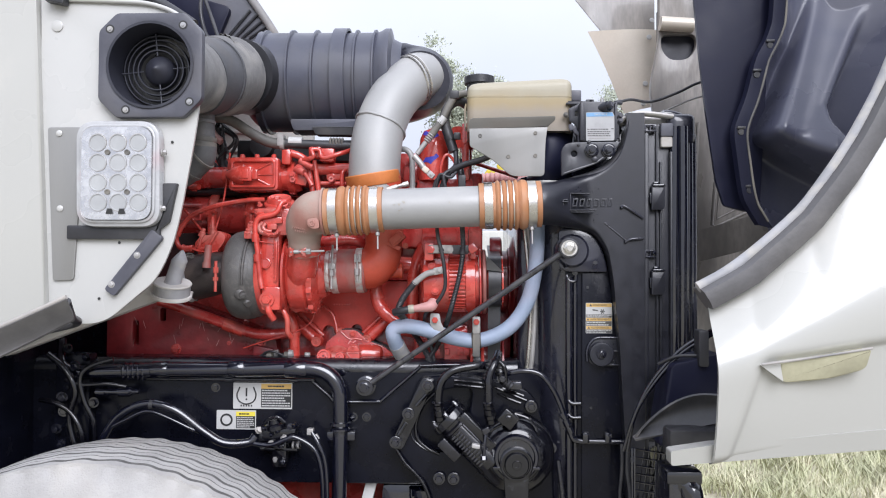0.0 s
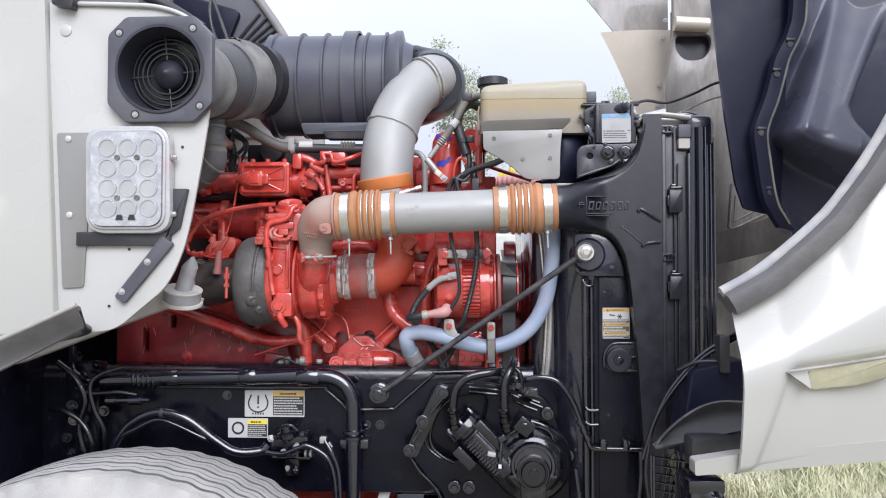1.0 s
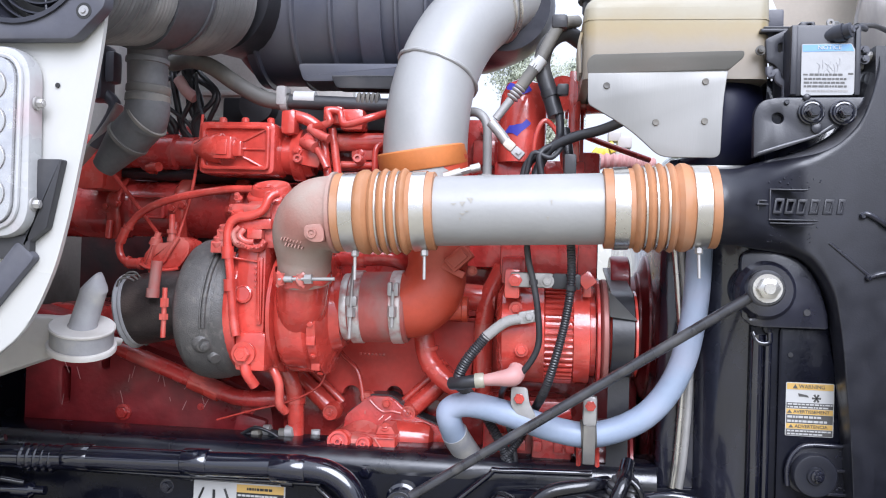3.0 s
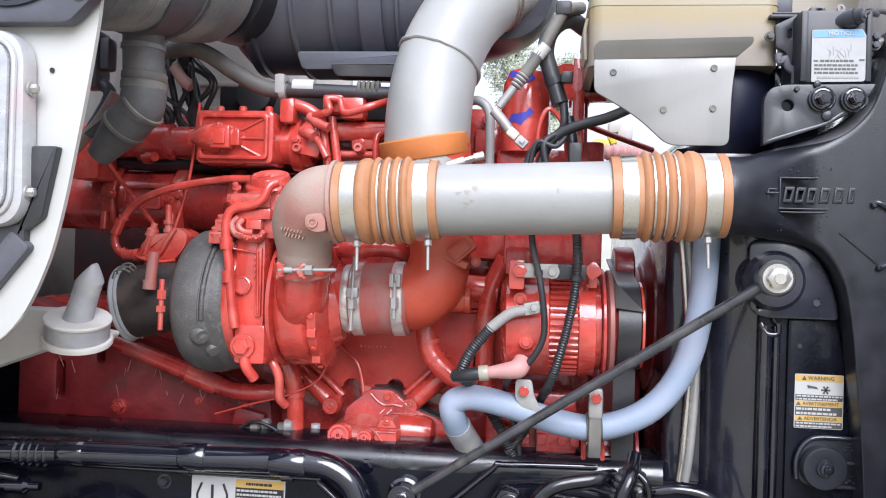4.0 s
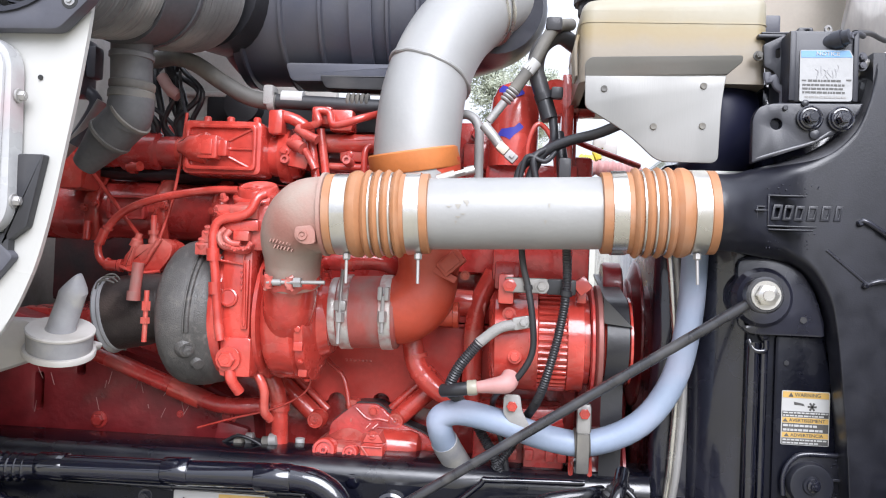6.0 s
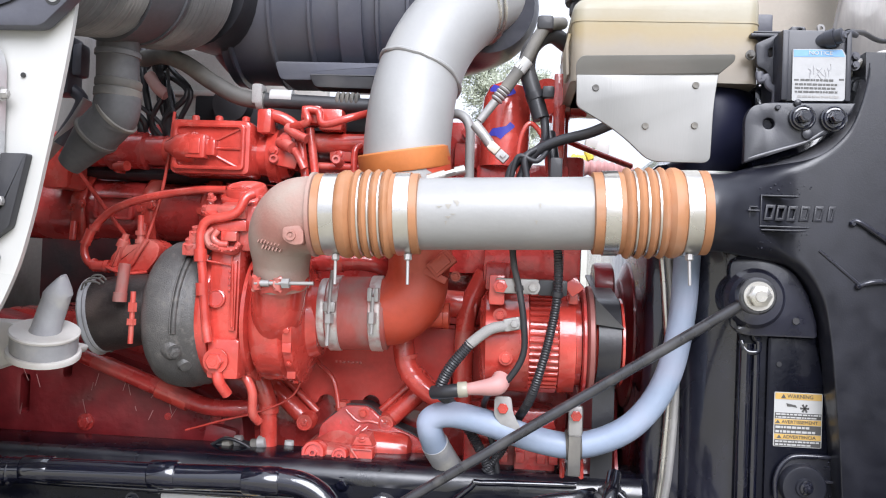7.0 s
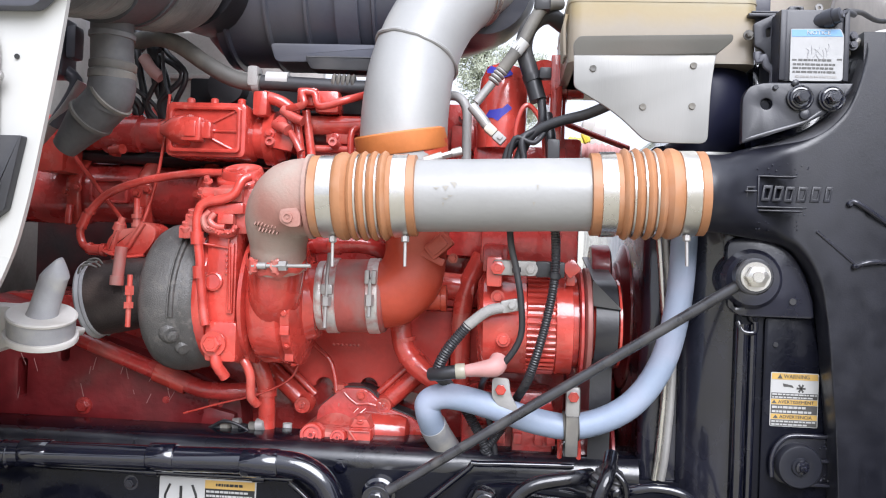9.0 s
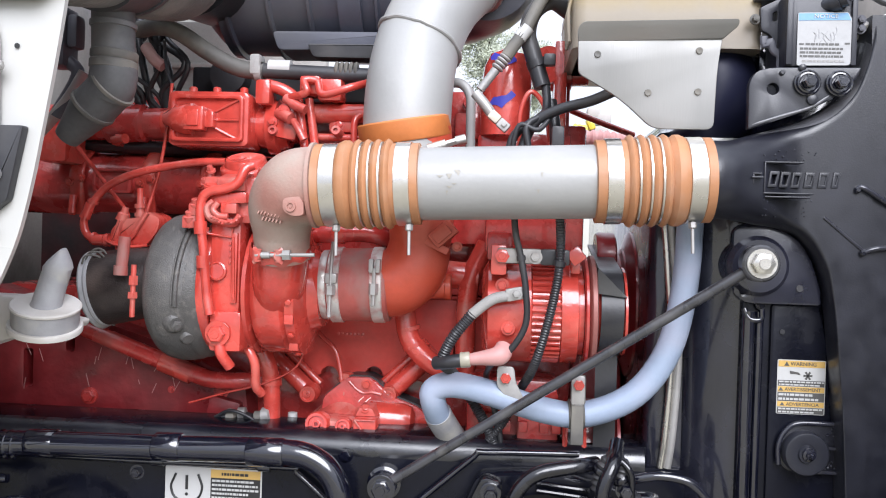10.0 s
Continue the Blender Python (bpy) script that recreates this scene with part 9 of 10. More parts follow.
    grid(bm, 8, 10, lambda u, v: (0.546 + 0.112 * u + v * (-0.111 + 0.137 * u), 2.52 - 0.03 * math.sin(u * 2.5), 1.868 + 0.02 * u + 0.25 * v - 0.025 * u * v + 0.012 * math.sin(v * 3)), 0.004)
    hs = part("heat_shield", bm, tan_metal, t, "tan-tinted bare metal heat shield")
    bm = B()
    grid(bm, 6, 6, lambda u, v: (0.478 + 0.165 * u - 0.20 * v * (1 - u), 2.53 + 0.02 * u, 2.120 + 0.012 * u + 0.25 * v), 0.004)
    part("upper_shield", bm, hood_inner, t)
    for x, z in ((0.612, 2.09), (0.62, 2.14), (0.60, 1.95), (0.595, 1.89)):
        bm = B()
        turn(bm, [(0, 0.008), (0.003, 0.006), (0.003, 0)], (x, 2.478, z), (0, -1, 0), 12)
        part("rivet", bm, label_white, hs)
    bm = B()
    box(bm, (1.42, 1.3, 0.0), (1.6, 2.32, 1.3), 0.03)
    part("bumper_support", bm, gloss_black, t, "black lower hood support")
    return t


hood = build_hood()


def build_hood_cables():
    for pts, r, lab, m in (([(0.385, 1.76, 1.742), (0.43, 1.83, 1.764), (0.49, 1.9, 1.774), (0.55, 1.9, 1.795), (0.60, 1.9, 1.818), (0.66, 1.9, 1.825)], 0.0032, "thin black cable running to the open hood", rubber),
                           ([(0.46, 1.86, 1.722), (0.53, 1.9, 1.757), (0.60, 1.9, 1.785), (0.67, 1.9, 1.79)], 0.002, "thin grey stay wire running to the open hood", grey_sleeve)):
        t = thing("hood_cable", pts[0], lab, "cable")
        pipe("cable", pts, r, m, t)
        pipe("end_sleeve", [pts[0], Vector(pts[0]).lerp(Vector(pts[1]), 0.3)], r * 1.6, rubber, t, steps=1)
    t = thing("lamp_harness", (0.40, 1.66, 1.04), "black looped lamp wiring beside the radiator", "wiring")
    for k in range(2):
        d = 0.008 * k
        pipe("wire", [(0.56, 1.60, 1.288 - d), (0.535, 1.64, 1.265 - d), (0.486, 1.65, 1.230 - d), (0.434, 1.66, 1.165 - d), (0.405, 1.67, 1.10), (0.385 + d, 1.68, 1.03)], 0.0042, gloss_black, t)
    bm = B()
    box(bm, (0.515, 1.61, 1.205), (0.535, 1.65, 1.275), 0.005)
    part("plug", bm, rubber, t)
    pipe("lead", [(0.52, 1.63, 1.225), (0.48, 1.64, 1.222), (0.45, 1.66, 1.205)], 0.0035, rubber, t)


build_hood_cables()


def build_splash_shield():
    t = thing("splash_shield", (0.45, 1.52, 1.06), "scuffed dark plastic splash shield inside the hood corner", "shield")
    bm = B()
    def flap(u, v):
        top = 1.084 + 0.086 * math.sin(min(1, u * 1.25) * 1.57) ** 0.8
        low = 1.076 + 0.045 * u
        return (0.383 + 0.150 * u, 1.50 + 0.05 * (1 - u) + 0.02 * math.sin(v * 3), low + (top - low) * v)

    grid(bm, 18, 8, flap, 0.004)
    part("flap", bm, scuffed_black, t, "scuffed black curved flap")
    bm = B()
    plate(bm, rounded([(0.466, 1.209), (0.565, 1.232), (0.565, 1.08), (0.440, 1.05), (0.452, 1.12)], 0.012), 1.62, 1.72, 0.006)
    part("inner_flap", bm, dark_plastic, t)
    bm = B()
    box(bm, (0.425, 1.47, 1.06), (0.525, 1.53, 1.112), 0.01)
    part("lower_block", bm, rubber, t)
    t = thing("bumper_corner", (0.45, 1.55, 0.0), "black plastic bumper corner below the hood", "bumper")
    bm = B()
    box(bm, (0.430, 1.50, 0.20), (0.475, 1.62, 1.030), 0.012)
    box(bm, (0.425, 1.49, 1.012), (0.488, 1.56, 1.036), 0.006)
    part("bracket", bm, gloss_black, t)
    bm = B()
    tube(bm, [(0.475, 1.50, 0.15), (0.482, 1.50, 0.6), (0.474, 1.50, 0.97), (0.455, 1.52, 1.01)], 0.02, 16, 6)
    part("outer_edge", bm, gloss_black, t)
    t = thing("grille_mesh", (0.44, 1.80, 0.86), "black mesh grille with pale plates behind", "grille")
    bm = B()
    for k in range(7):
        x = 0.425 + k * 0.011
        tube(bm, [(x, 1.765, 0.88), (x + 0.02, 1.765, 1.02)], 0.0016, 6, 1)
    for k in range(8):
        z = 0.89 + k * 0.017
        tube(bm, [(0.42, 1.764, z + 0.008), (0.50, 1.764, z - 0.004)], 0.0022, 6, 1)
    part("mesh", bm, gloss_black, t)
    bm = B()
    box(bm, (0.420, 1.776, 0.70), (0.505, 1.780, 1.03), 0.001)
    part("screen", bm, oily_black, t)
    # pale plates stand in for sunlit ground showing through the mesh
    for x0, z0, z1 in ((0.432, 0.90, 0.995), (0.455, 0.955, 1.022)):
        bm = B()
        plate(bm, rounded([(x0 + 0.016, z0), (x0 + 0.024, z0 + 0.012), (x0 + 0.016, z1), (x0, z1 - 0.012)], 0.006), 1.770, 1.775, 0.0)
        part("pale_slot", bm, soil, t, "pale plate painted as sunlit ground behind the mesh")
    bm = B()
    box(bm, (0.415, 1.757, 0.60), (0.425, 1.775, 1.02), 0.003)
    box(bm, (0.497, 1.757, 0.60), (0.507, 1.775, 1.02), 0.003)
    part("frame", bm, gloss_black, t)
    for k in range(2):
        pipe("braided_lead", [(0.405 - 0.012 * k, 1.74, 1.03), (0.402 - 0.01 * k, 1.735, 0.98), (0.408 - 0.02 * k, 1.735, 0.92), (0.400, 1.74, 0.84)], 0.0035, rubber, t)


build_splash_shield()


def build_fender_flap():
    t = thing("fender_trim", (-0.75, 1.45, 1.22), "worn black plastic rear fender trim strip", "trim")
    bm = B()

    def f(u, v):
        x = -1.10 + 0.495 * u
        z = 1.16 + 0.178 * u ** 1.3
        return (x, 1.40 + 0.03 * v + 0.012 * math.sin(3.1 * v), z - 0.06 * v * (1.15 - 0.45 * u) - 0.01 * math.sin(3.1 * v))

    grid(bm, 16, 8, f, 0.006)
    part("strip", bm, trim_rubber, t)
    bm = B()
    tube(bm, [f(k / 8, 0) for k in range(9)], 0.004, 10, 3)
    part("edge_bead", bm, grey_rubber, t)
    bm = B()
    tube(bm, [(-0.615, 1.42, 1.33), (-0.625, 1.46, 1.30), (-0.66, 1.55, 1.285), (-0.72, 1.56, 1.27)], 0.008, 10, 5)
    part("stay", bm, rubber, t)


build_fender_flap()


def build_cowl():
    t = thing("cowl", (-0.75, 2.45, 1.80), "dark cowl panel with louvres behind the canister", "cowl")
    bm = B()
    plate(bm, rounded([(-1.0, 2.4), (-0.60, 2.24), (-0.50, 2.10), (-0.47, 2.055), (-0.50, 1.95), (-0.80, 1.90), (-1.0, 1.90)], 0.02), 2.32, 2.36, 0.006)
    part("panel", bm, black_plastic, t)
    bm = B()
    tube(bm, [(-0.62, 2.315, 2.26), (-0.545, 2.315, 2.155), (-0.49, 2.315, 2.075), (-0.465, 2.33, 2.03)], 0.012, 12, 5)
    part("rim", bm, grey_rubber, t)
    for k in range(4):
        bm = B()
        x = -0.570 + k * 0.021
        tube(bm, [(x - 0.045, 2.316, 2.045), (x + 0.02, 2.316, 2.125 - k * 0.012)], 0.0042, 6, 1)
        part("louvre", bm, rubber, t)
    bm = B()
    plate(bm, rounded([(-0.80, 2.19), (-0.60, 2.13), (-0.64, 2.03), (-0.76, 2.02)], 0.02), 2.30, 2.325, 0.004)
    part("cover", bm, dark_plastic, t)
    for pts in ([(-0.66, 2.25, 2.18), (-0.66, 2.22, 2.10), (-0.64, 2.2, 2.03), (-0.60, 2.15, 1.98)], [(-0.665, 2.24, 2.16), (-0.62, 2.2, 2.06), (-0.585, 2.15, 1.99)]):
        pipe("cable", pts, 0.005, rubber, t)
    bm = B()
    tube(bm, [(-0.85, 2.1, 2.14), (-0.72, 2.1, 2.07), (-0.63, 2.08, 2.01)], 0.016, 12, 4)
    tube(bm, [(-0.83, 2.08, 2.06), (-0.70, 2.08, 2.02), (-0.62, 2.06, 1.97)], 0.011, 12, 4)
    part("hinge_arm", bm, rubber, t)


build_cowl()


# ---- plumbing on the frame rail ----
def build_rail_plumbing():
    t = thing("wiring_conduit", (-0.4, 1.82, 0.85), "gloss black taped conduit bending down the frame rail", "conduit")
    pipe("conduit", [(-0.80, 1.815, 1.158), (-0.70, 1.815, 1.161), (-0.58, 1.813, 1.166), (-0.42, 1.815, 1.168), (-0.285, 1.815, 1.171), (-0.235, 1.815, 1.162), (-0.208, 1.815, 1.132), (-0.202, 1.815, 1.085), (-0.203, 1.815, 0.95), (-0.205, 1.815, 0.84)],
         0.0165, gloss_black, t, seg=18)
    for x, w in ((-0.43, 0.018), (-0.30, 0.024), (-0.60, 0.02)):
        bm = B()
        turn(bm, [(-w, 0.0172), (-w + 0.002, 0.0185), (w - 0.002, 0.0185), (w, 0.0172)], (x, 1.8148, 1.1655 if x < -0.5 else 1.1695), (1, 0, 0.02), 20)
        part("sleeve", bm, gloss_black, t)
    bm = B()
    turn(bm, [(-0.010, 0.017), (-0.008, 0.022), (-0.003, 0.022), (0, 0.018), (0.004, 0.023), (0.010, 0.023), (0.012, 0.017)], (-0.2025, 1.815, 1.045), (0, 0, 1), 22)
    box(bm, (-0.232, 1.815, 1.015), (-0.170, 1.85, 1.034), 0.004)
    part("clamp", bm, gloss_black, t)
    bm = B()
    for k in range(5):
        turn(bm, [(-0.682 + k * 0.011, 0.0168), (-0.679 + k * 0.011, 0.0195), (-0.676 + k * 0.011, 0.0168)], (0, 1.815, 1.1615), (1, 0, 0), 20)
    part("bellows", bm, gloss_black, t)
    t = thing("brake_line", (-0.4, 1.84, 1.10), "thin glossy black brake line along the rail", "line")
    pipe("line", [(-0.67, 1.842, 1.142), (-0.46, 1.842, 1.1415), (-0.280, 1.842, 1.143), (-0.268, 1.842, 1.138), (-0.232, 1.842, 1.108), (-0.215, 1.842, 1.095), (-0.15, 1.845, 1.0955), (-0.122, 1.845, 1.0965), (-0.112, 1.845, 1.102), (-0.034, 1.845, 1.170), (-0.022, 1.845, 1.176), (0.10, 1.845, 1.180)],
         0.0040, gloss_black, t, steps=3)
    for x in (-0.455, -0.31):
        bm = B()
        turn(bm, [(-0.008, 0.0062), (0.008, 0.0062)], (x, 1.842, 1.142), (1, 0, 0), 14)
        part("sleeve", bm, gloss_black, t)
    t = thing("air_hose", (-0.55, 1.78, 1.0), "glossy black arched air hose above the tyre", "hose")
    pipe("hose", [(-0.735, 1.80, 0.98), (-0.713, 1.79, 1.022), (-0.677, 1.785, 1.070), (-0.616, 1.78, 1.097), (-0.554, 1.78, 1.083), (-0.492, 1.785, 1.037), (-0.45, 1.79, 1.012), (-0.40, 1.80, 1.012), (-0.385, 1.805, 1.025)], 0.0095, gloss_black, t, seg=16)
    pipe("small_line", [(-0.735, 1.80, 0.99), (-0.707, 1.785, 1.035), (-0.660, 1.78, 1.062), (-0.616, 1.778, 1.081), (-0.575, 1.778, 1.070), (-0.515, 1.78, 1.042), (-0.49, 1.80, 1.03)], 0.004, gloss_black, t)
    bm = B()
    turn(bm, [(-0.004, 0.0112), (0.004, 0.0112)], (-0.605, 1.78, 1.0955), (1, 0, -0.1), 18)
    part("tie", bm, rubber, t)
    t = thing("quick_valve", (-0.35, 1.82, 0.97), "oily black air valve with brass fittings on the rail", "valve")
    bm = B()
    box(bm, (-0.382, 1.812, 1.012), (-0.300, 1.855, 1.040), 0.005)
    box(bm, (-0.352, 1.815, 0.955), (-0.320, 1.85, 1.012), 0.006)
    box(bm, (-0.378, 1.815, 0.990), (-0.296, 1.852, 0.997), 0.002)
    part("body", bm, oily_black, t)
    bm = B()
    turn(bm, [(0, 0.024), (0.008, 0.023), (0.012, 0.015), (0.020, 0.013), (0.021, 0)], (-0.346, 1.822, 1.042), (-0.15, -0.25, 1), 22)
    tube(bm, [(-0.372, 1.81, 1.044), (-0.360, 1.805, 1.060), (-0.338, 1.805, 1.066), (-0.322, 1.808, 1.054)], 0.0035, 8, 4)
    part("dome", bm, oily_black, t)
    rnd = random.Random(23)
    spots = [(-0.381, 1.036), (-0.366, 1.040), (-0.352, 1.030), (-0.338, 1.038), (-0.322, 1.022), (-0.310, 1.046), (-0.300, 1.050), (-0.372, 1.002), (-0.354, 1.008), (-0.330, 1.004), (-0.312, 1.016), (-0.296, 1.004), (-0.344, 0.975), (-0.325, 0.968)]
    for k, (x, z) in enumerate(spots):
        bm = B()
        ax = (rnd.uniform(-0.8, 0.8), -1, rnd.uniform(-0.5, 0.5))
        rr = rnd.uniform(0.0035, 0.0065)
        turn(bm, [(0, rr * 1.35), (0.003, rr * 1.35), (0.003, rr), (0.010, rr), (0.0105, rr * 0.6)], (x, 1.812, z), ax, 6)
        part("fitting", bm, gloss_black if k % 4 else dull_steel, t)
    for k in range(4):
        bm = B()
        turn(bm, [(0, 0.0075), (0.0025, 0.0085), (0.004, 0.0075)], (-0.305 + k * 0.0055, 1.806, 1.0065), (1, 0, 0), 14)
        part("ribbed_collar", bm, oily_black if k % 2 else dull_steel, t)
    bm = B()
    box(bm, (-0.272, 1.795, 1.030), (-0.258, 1.81, 1.044), 0.002)
    turn(bm, [(0, 0.006), (0.012, 0.005)], (-0.255, 1.80, 1.030), (0.6, 0, -0.8), 6)
    part("bright_fitting", bm, dull_steel, t, "bright metal fitting")
    for pts in ([(-0.39, 1.80, 1.01), (-0.35, 1.795, 1.008), (-0.315, 1.79, 1.022), (-0.295, 1.79, 1.026), (-0.255, 1.79, 1.002), (-0.238, 1.79, 0.955), (-0.236, 1.80, 0.86)],
                [(-0.262, 1.80, 1.036), (-0.245, 1.795, 1.010), (-0.230, 1.795, 0.965), (-0.226, 1.80, 0.86)]):
        pipe("hose", pts, 0.0052, gloss_black, t)
    t = thing("spring_hanger", (-0.76, 1.82, 0.8), "oily black fittings cluster behind the tyre", "suspension")
    rnd = random.Random(21)
    for k in range(16):
        bm = B()
        x, z = -0.80 + rnd.uniform(-0.02, 0.05), 1.21 - k * 0.017
        bolt(bm, (x, 1.80 + rnd.uniform(-0.01, 0.03), z), rnd.uniform(0.005, 0.009), rnd.uniform(0.008, 0.014), (rnd.uniform(-0.25, 0.25), -1, rnd.uniform(-0.4, 0.1)))
        part("fitting", bm, gloss_black, t)
    bm = B()
    tube(bm, [(-0.83, 1.83, 1.23), (-0.82, 1.815, 1.18), (-0.785, 1.81, 1.16), (-0.75, 1.815, 1.155)], 0.010, 14, 5)
    part("hose", bm, gloss_black, t)
    bm = B()
    turn(bm, [(0, 0.010), (0.02, 0.010), (0.02, 0.007), (0.05, 0.007), (0.05, 0.011), (0.075, 0.011), (0.08, 0.006), (0.095, 0.006)], (-0.74, 1.81, 1.116), (1, 0, 0.02), 16)
    part("cross_fitting", bm, gloss_black, t)
    for pts, q in (([(-0.84, 1.79, 1.20), (-0.80, 1.785, 1.17), (-0.775, 1.785, 1.12), (-0.79, 1.79, 1.06), (-0.77, 1.79, 0.98)], 0.007),
                   ([(-0.70, 1.80, 1.19), (-0.745, 1.79, 1.175), (-0.765, 1.785, 1.15), (-0.755, 1.785, 1.10), (-0.735, 1.79, 1.05), (-0.74, 1.80, 0.97)], 0.0055),
                   ([(-0.86, 1.80, 1.10), (-0.82, 1.785, 1.095), (-0.785, 1.785, 1.075), (-0.76, 1.785, 1.03), (-0.755, 1.79, 0.95)], 0.006),
                   ([(-0.80, 1.79, 1.145), (-0.76, 1.785, 1.135), (-0.71, 1.79, 1.137), (-0.67, 1.80, 1.13)], 0.0045)):
        pipe("loose_line", pts, q, oily_black, t)
    bm = B()
    box(bm, (-0.84, 1.82, 0.80), (-0.76, 1.86, 1.20), 0.01)
    part("hanger_plate", bm, chassis_black, t)


build_rail_plumbing()


def build_steering_gear():
    t = thing("steering_gear", (0.12, 1.78, 0.80), "black painted steering gear bolted to the rail", "steering gear")
    bm = B()
    out = rounded([(-0.030, 1.152), (0.037, 1.158), (0.111, 1.154), (0.203, 1.129), (0.228, 1.100), (0.252, 1.008), (0.264, 0.92), (0.262, 0.80), (0.02, 0.80), (-0.010, 0.918), (-0.038, 0.950), (-0.088, 1.004)], [0.012, 0.02, 0.03, 0.02, 0.02, 0.02, 0.02, 0.02, 0.02, 0.02, 0.02, 0.012])
    cavity = rounded([(0.006, 1.122), (-0.028, 1.084), (-0.039, 1.040), (-0.024, 1.008), (0.012, 0.990), (0.06, 1.0), (0.075, 1.06), (0.088, 1.128), (0.05, 1.132)], 0.014)
    plate(bm, out, 1.822, 1.856, 0.005, holes=[cavity])
    part("mounting_plate", bm, chassis_black, t)
    bm = B()
    arc = [(0.010, 1.126), (-0.020, 1.096), (-0.037, 1.055), (-0.034, 1.022), (-0.012, 1.000), (0.014, 0.988)]
    tube(bm, [(x, 1.820, z) for x, z in arc], 0.0042, 10, 5)
    tube(bm, [(x - 0.012, 1.821, z + 0.002) for x, z in arc[1:]], 0.0026, 8, 5)
    part("cavity_rim", bm, oily_black, t)
    bm = B()
    tube(bm, [(-0.080, 1.820, 0.998), (-0.060, 1.818, 0.968), (-0.030, 1.818, 0.938), (-0.014, 1.818, 0.912), (-0.002, 1.818, 0.88)], 0.0045, 10, 4)
    part("plate_edge", bm, oily_black, t)
    for pts in ([(0.046, 1.148), (0.112, 1.142)], [(0.046, 1.139), (0.110, 1.133)], [(0.132, 1.135), (0.170, 1.119), (0.202, 1.106)], [(0.138, 1.122), (0.168, 1.108), (0.190, 1.100)], [(0.150, 1.132), (0.196, 1.116)]):
        bm = B()
        tube(bm, [(x, 1.817, z) for x, z in pts], 0.0030, 8, 3)
        part("plate_rib", bm, oily_black, t)
    bm = B()
    plate(bm, rounded([(-0.022, 1.158), (0.006, 1.150), (-0.066, 0.998), (-0.094, 1.006)], 0.010), 1.800, 1.822, 0.004)
    arm = part("arm", bm, oily_black, t)
    for ends in ([(-0.014, 1.799, 1.120), (-0.036, 1.798, 1.095)], [(-0.058, 1.799, 1.058), (-0.074, 1.798, 1.032)]):
        bm = B()
        tube(bm, ends, 0.0040, 8, 1)
        part("arm_rib", bm, oily_black, arm)
    for x, z in ((-0.011, 1.139), (-0.053, 1.078), (-0.080, 1.017), (0.212, 1.094), (0.254, 1.006), (0.014, 0.937), (0.045, 0.937)):
        bm = B()
        y = 1.800 if x < 0 else 1.816
        turn(bm, [(0, 0.0135), (0.005, 0.0130), (0.006, 0.0105)], (x, y, z), (0, -1, 0), 18)
        bolt(bm, (x, y - 0.005, z), 0.0085, 0.013)
        part("bolt", bm, gloss_black, t)
    # sector shaft housing: stepped rings, hub and hanging arm
    c = Vector((0.177, 1.795, 0.996))
    bm = B()
    turn(bm, [(-0.02, 0.086), (0.008, 0.082), (0.016, 0.074), (0.020, 0.064), (0.030, 0.058), (0.034, 0.052)], c, (0, -1, 0.04), 44)
    cov = part("sector_cover", bm, oily_black, t)
    bm = B()
    turn(bm, [(0.030, 0.048), (0.046, 0.0465), (0.049, 0.044), (0.049, 0.039), (0.043, 0.037)], c, (0, -1, 0.04), 40)
    part("cover_ring", bm, gloss_black, cov)
    bm = B()
    turn(bm, [(0.040, 0.036), (0.056, 0.0345), (0.058, 0.032), (0.058, 0.029), (0.054, 0.028), (0.054, 0.026), (0.062, 0.025), (0.064, 0.023), (0.064, 0.010), (0.067, 0.009), (0.067, 0.004), (0.065, 0.0035), (0.065, 0)], c + Vector((0.0, 0, -0.012)), (0, -1, 0.03), 36)
    part("shaft_hub", bm, oily_black, cov)
    for a in (-0.45, 3.6):
        bm = B()
        box(bm, (c.x + 0.044 * math.cos(a) - 0.009, 1.744, c.z + 0.044 * math.sin(a) - 0.003), (c.x + 0.044 * math.cos(a) + 0.009, 1.760, c.z + 0.044 * math.sin(a) + 0.003), 0.0015)
        part("ring_tab", bm, gloss_black, cov)
    bm = B()
    plate(bm, rounded([(0.150, 0.965), (0.204, 0.965), (0.196, 0.80), (0.162, 0.80)], 0.008), 1.742, 1.772, 0.005)
    part("drop_arm", bm, oily_black, cov)
    bm = B()
    box(bm, (0.142, 1.752, 1.060), (0.178, 1.80, 1.092), 0.004, spin=(0, 38, 0))
    bolt(bm, (0.160, 1.752, 1.078), 0.008, 0.006)
    part("cover_block", bm, oily_black, cov)
    bm = B()
    tube(bm, [(0.175, 1.778, 1.084), (0.200, 1.776, 1.076), (0.216, 1.776, 1.062), (0.226, 1.778, 1.04)], 0.0032, 8, 5)
    tube(bm, [(0.118, 1.772, 1.035), (0.128, 1.768, 1.052), (0.150, 1.768, 1.064)], 0.0032, 8, 5)
    part("casting_edge", bm, oily_black, cov)
    # piston housing slanting down to the front, with ribbed flank
    d, n = Vector((0.715, 0.0, -0.70)), Vector((0.70, 0.0, 0.715))
    o = Vector((0.034, 1.785, 1.073))
    bm = B()
    turn(bm, [(-0.012, 0.0), (-0.012, 0.026), (-0.009, 0.031), (-0.006, 0.040), (0.000, 0.0415), (0.009, 0.0415), (0.011, 0.036), (0.018, 0.0345), (0.022, 0.038), (0.026, 0.038), (0.028, 0.0345), (0.13, 0.037)], o, d, 36)
    gear = part("piston_housing", bm, oily_black, t)
    for k in range(6):
        a = k * math.pi / 3 + 0.4
        q = o - d * 0.006 + n * 0.035 * math.cos(a) + Vector((0, -1, 0)) * 0.035 * math.sin(a)
        bm = B()
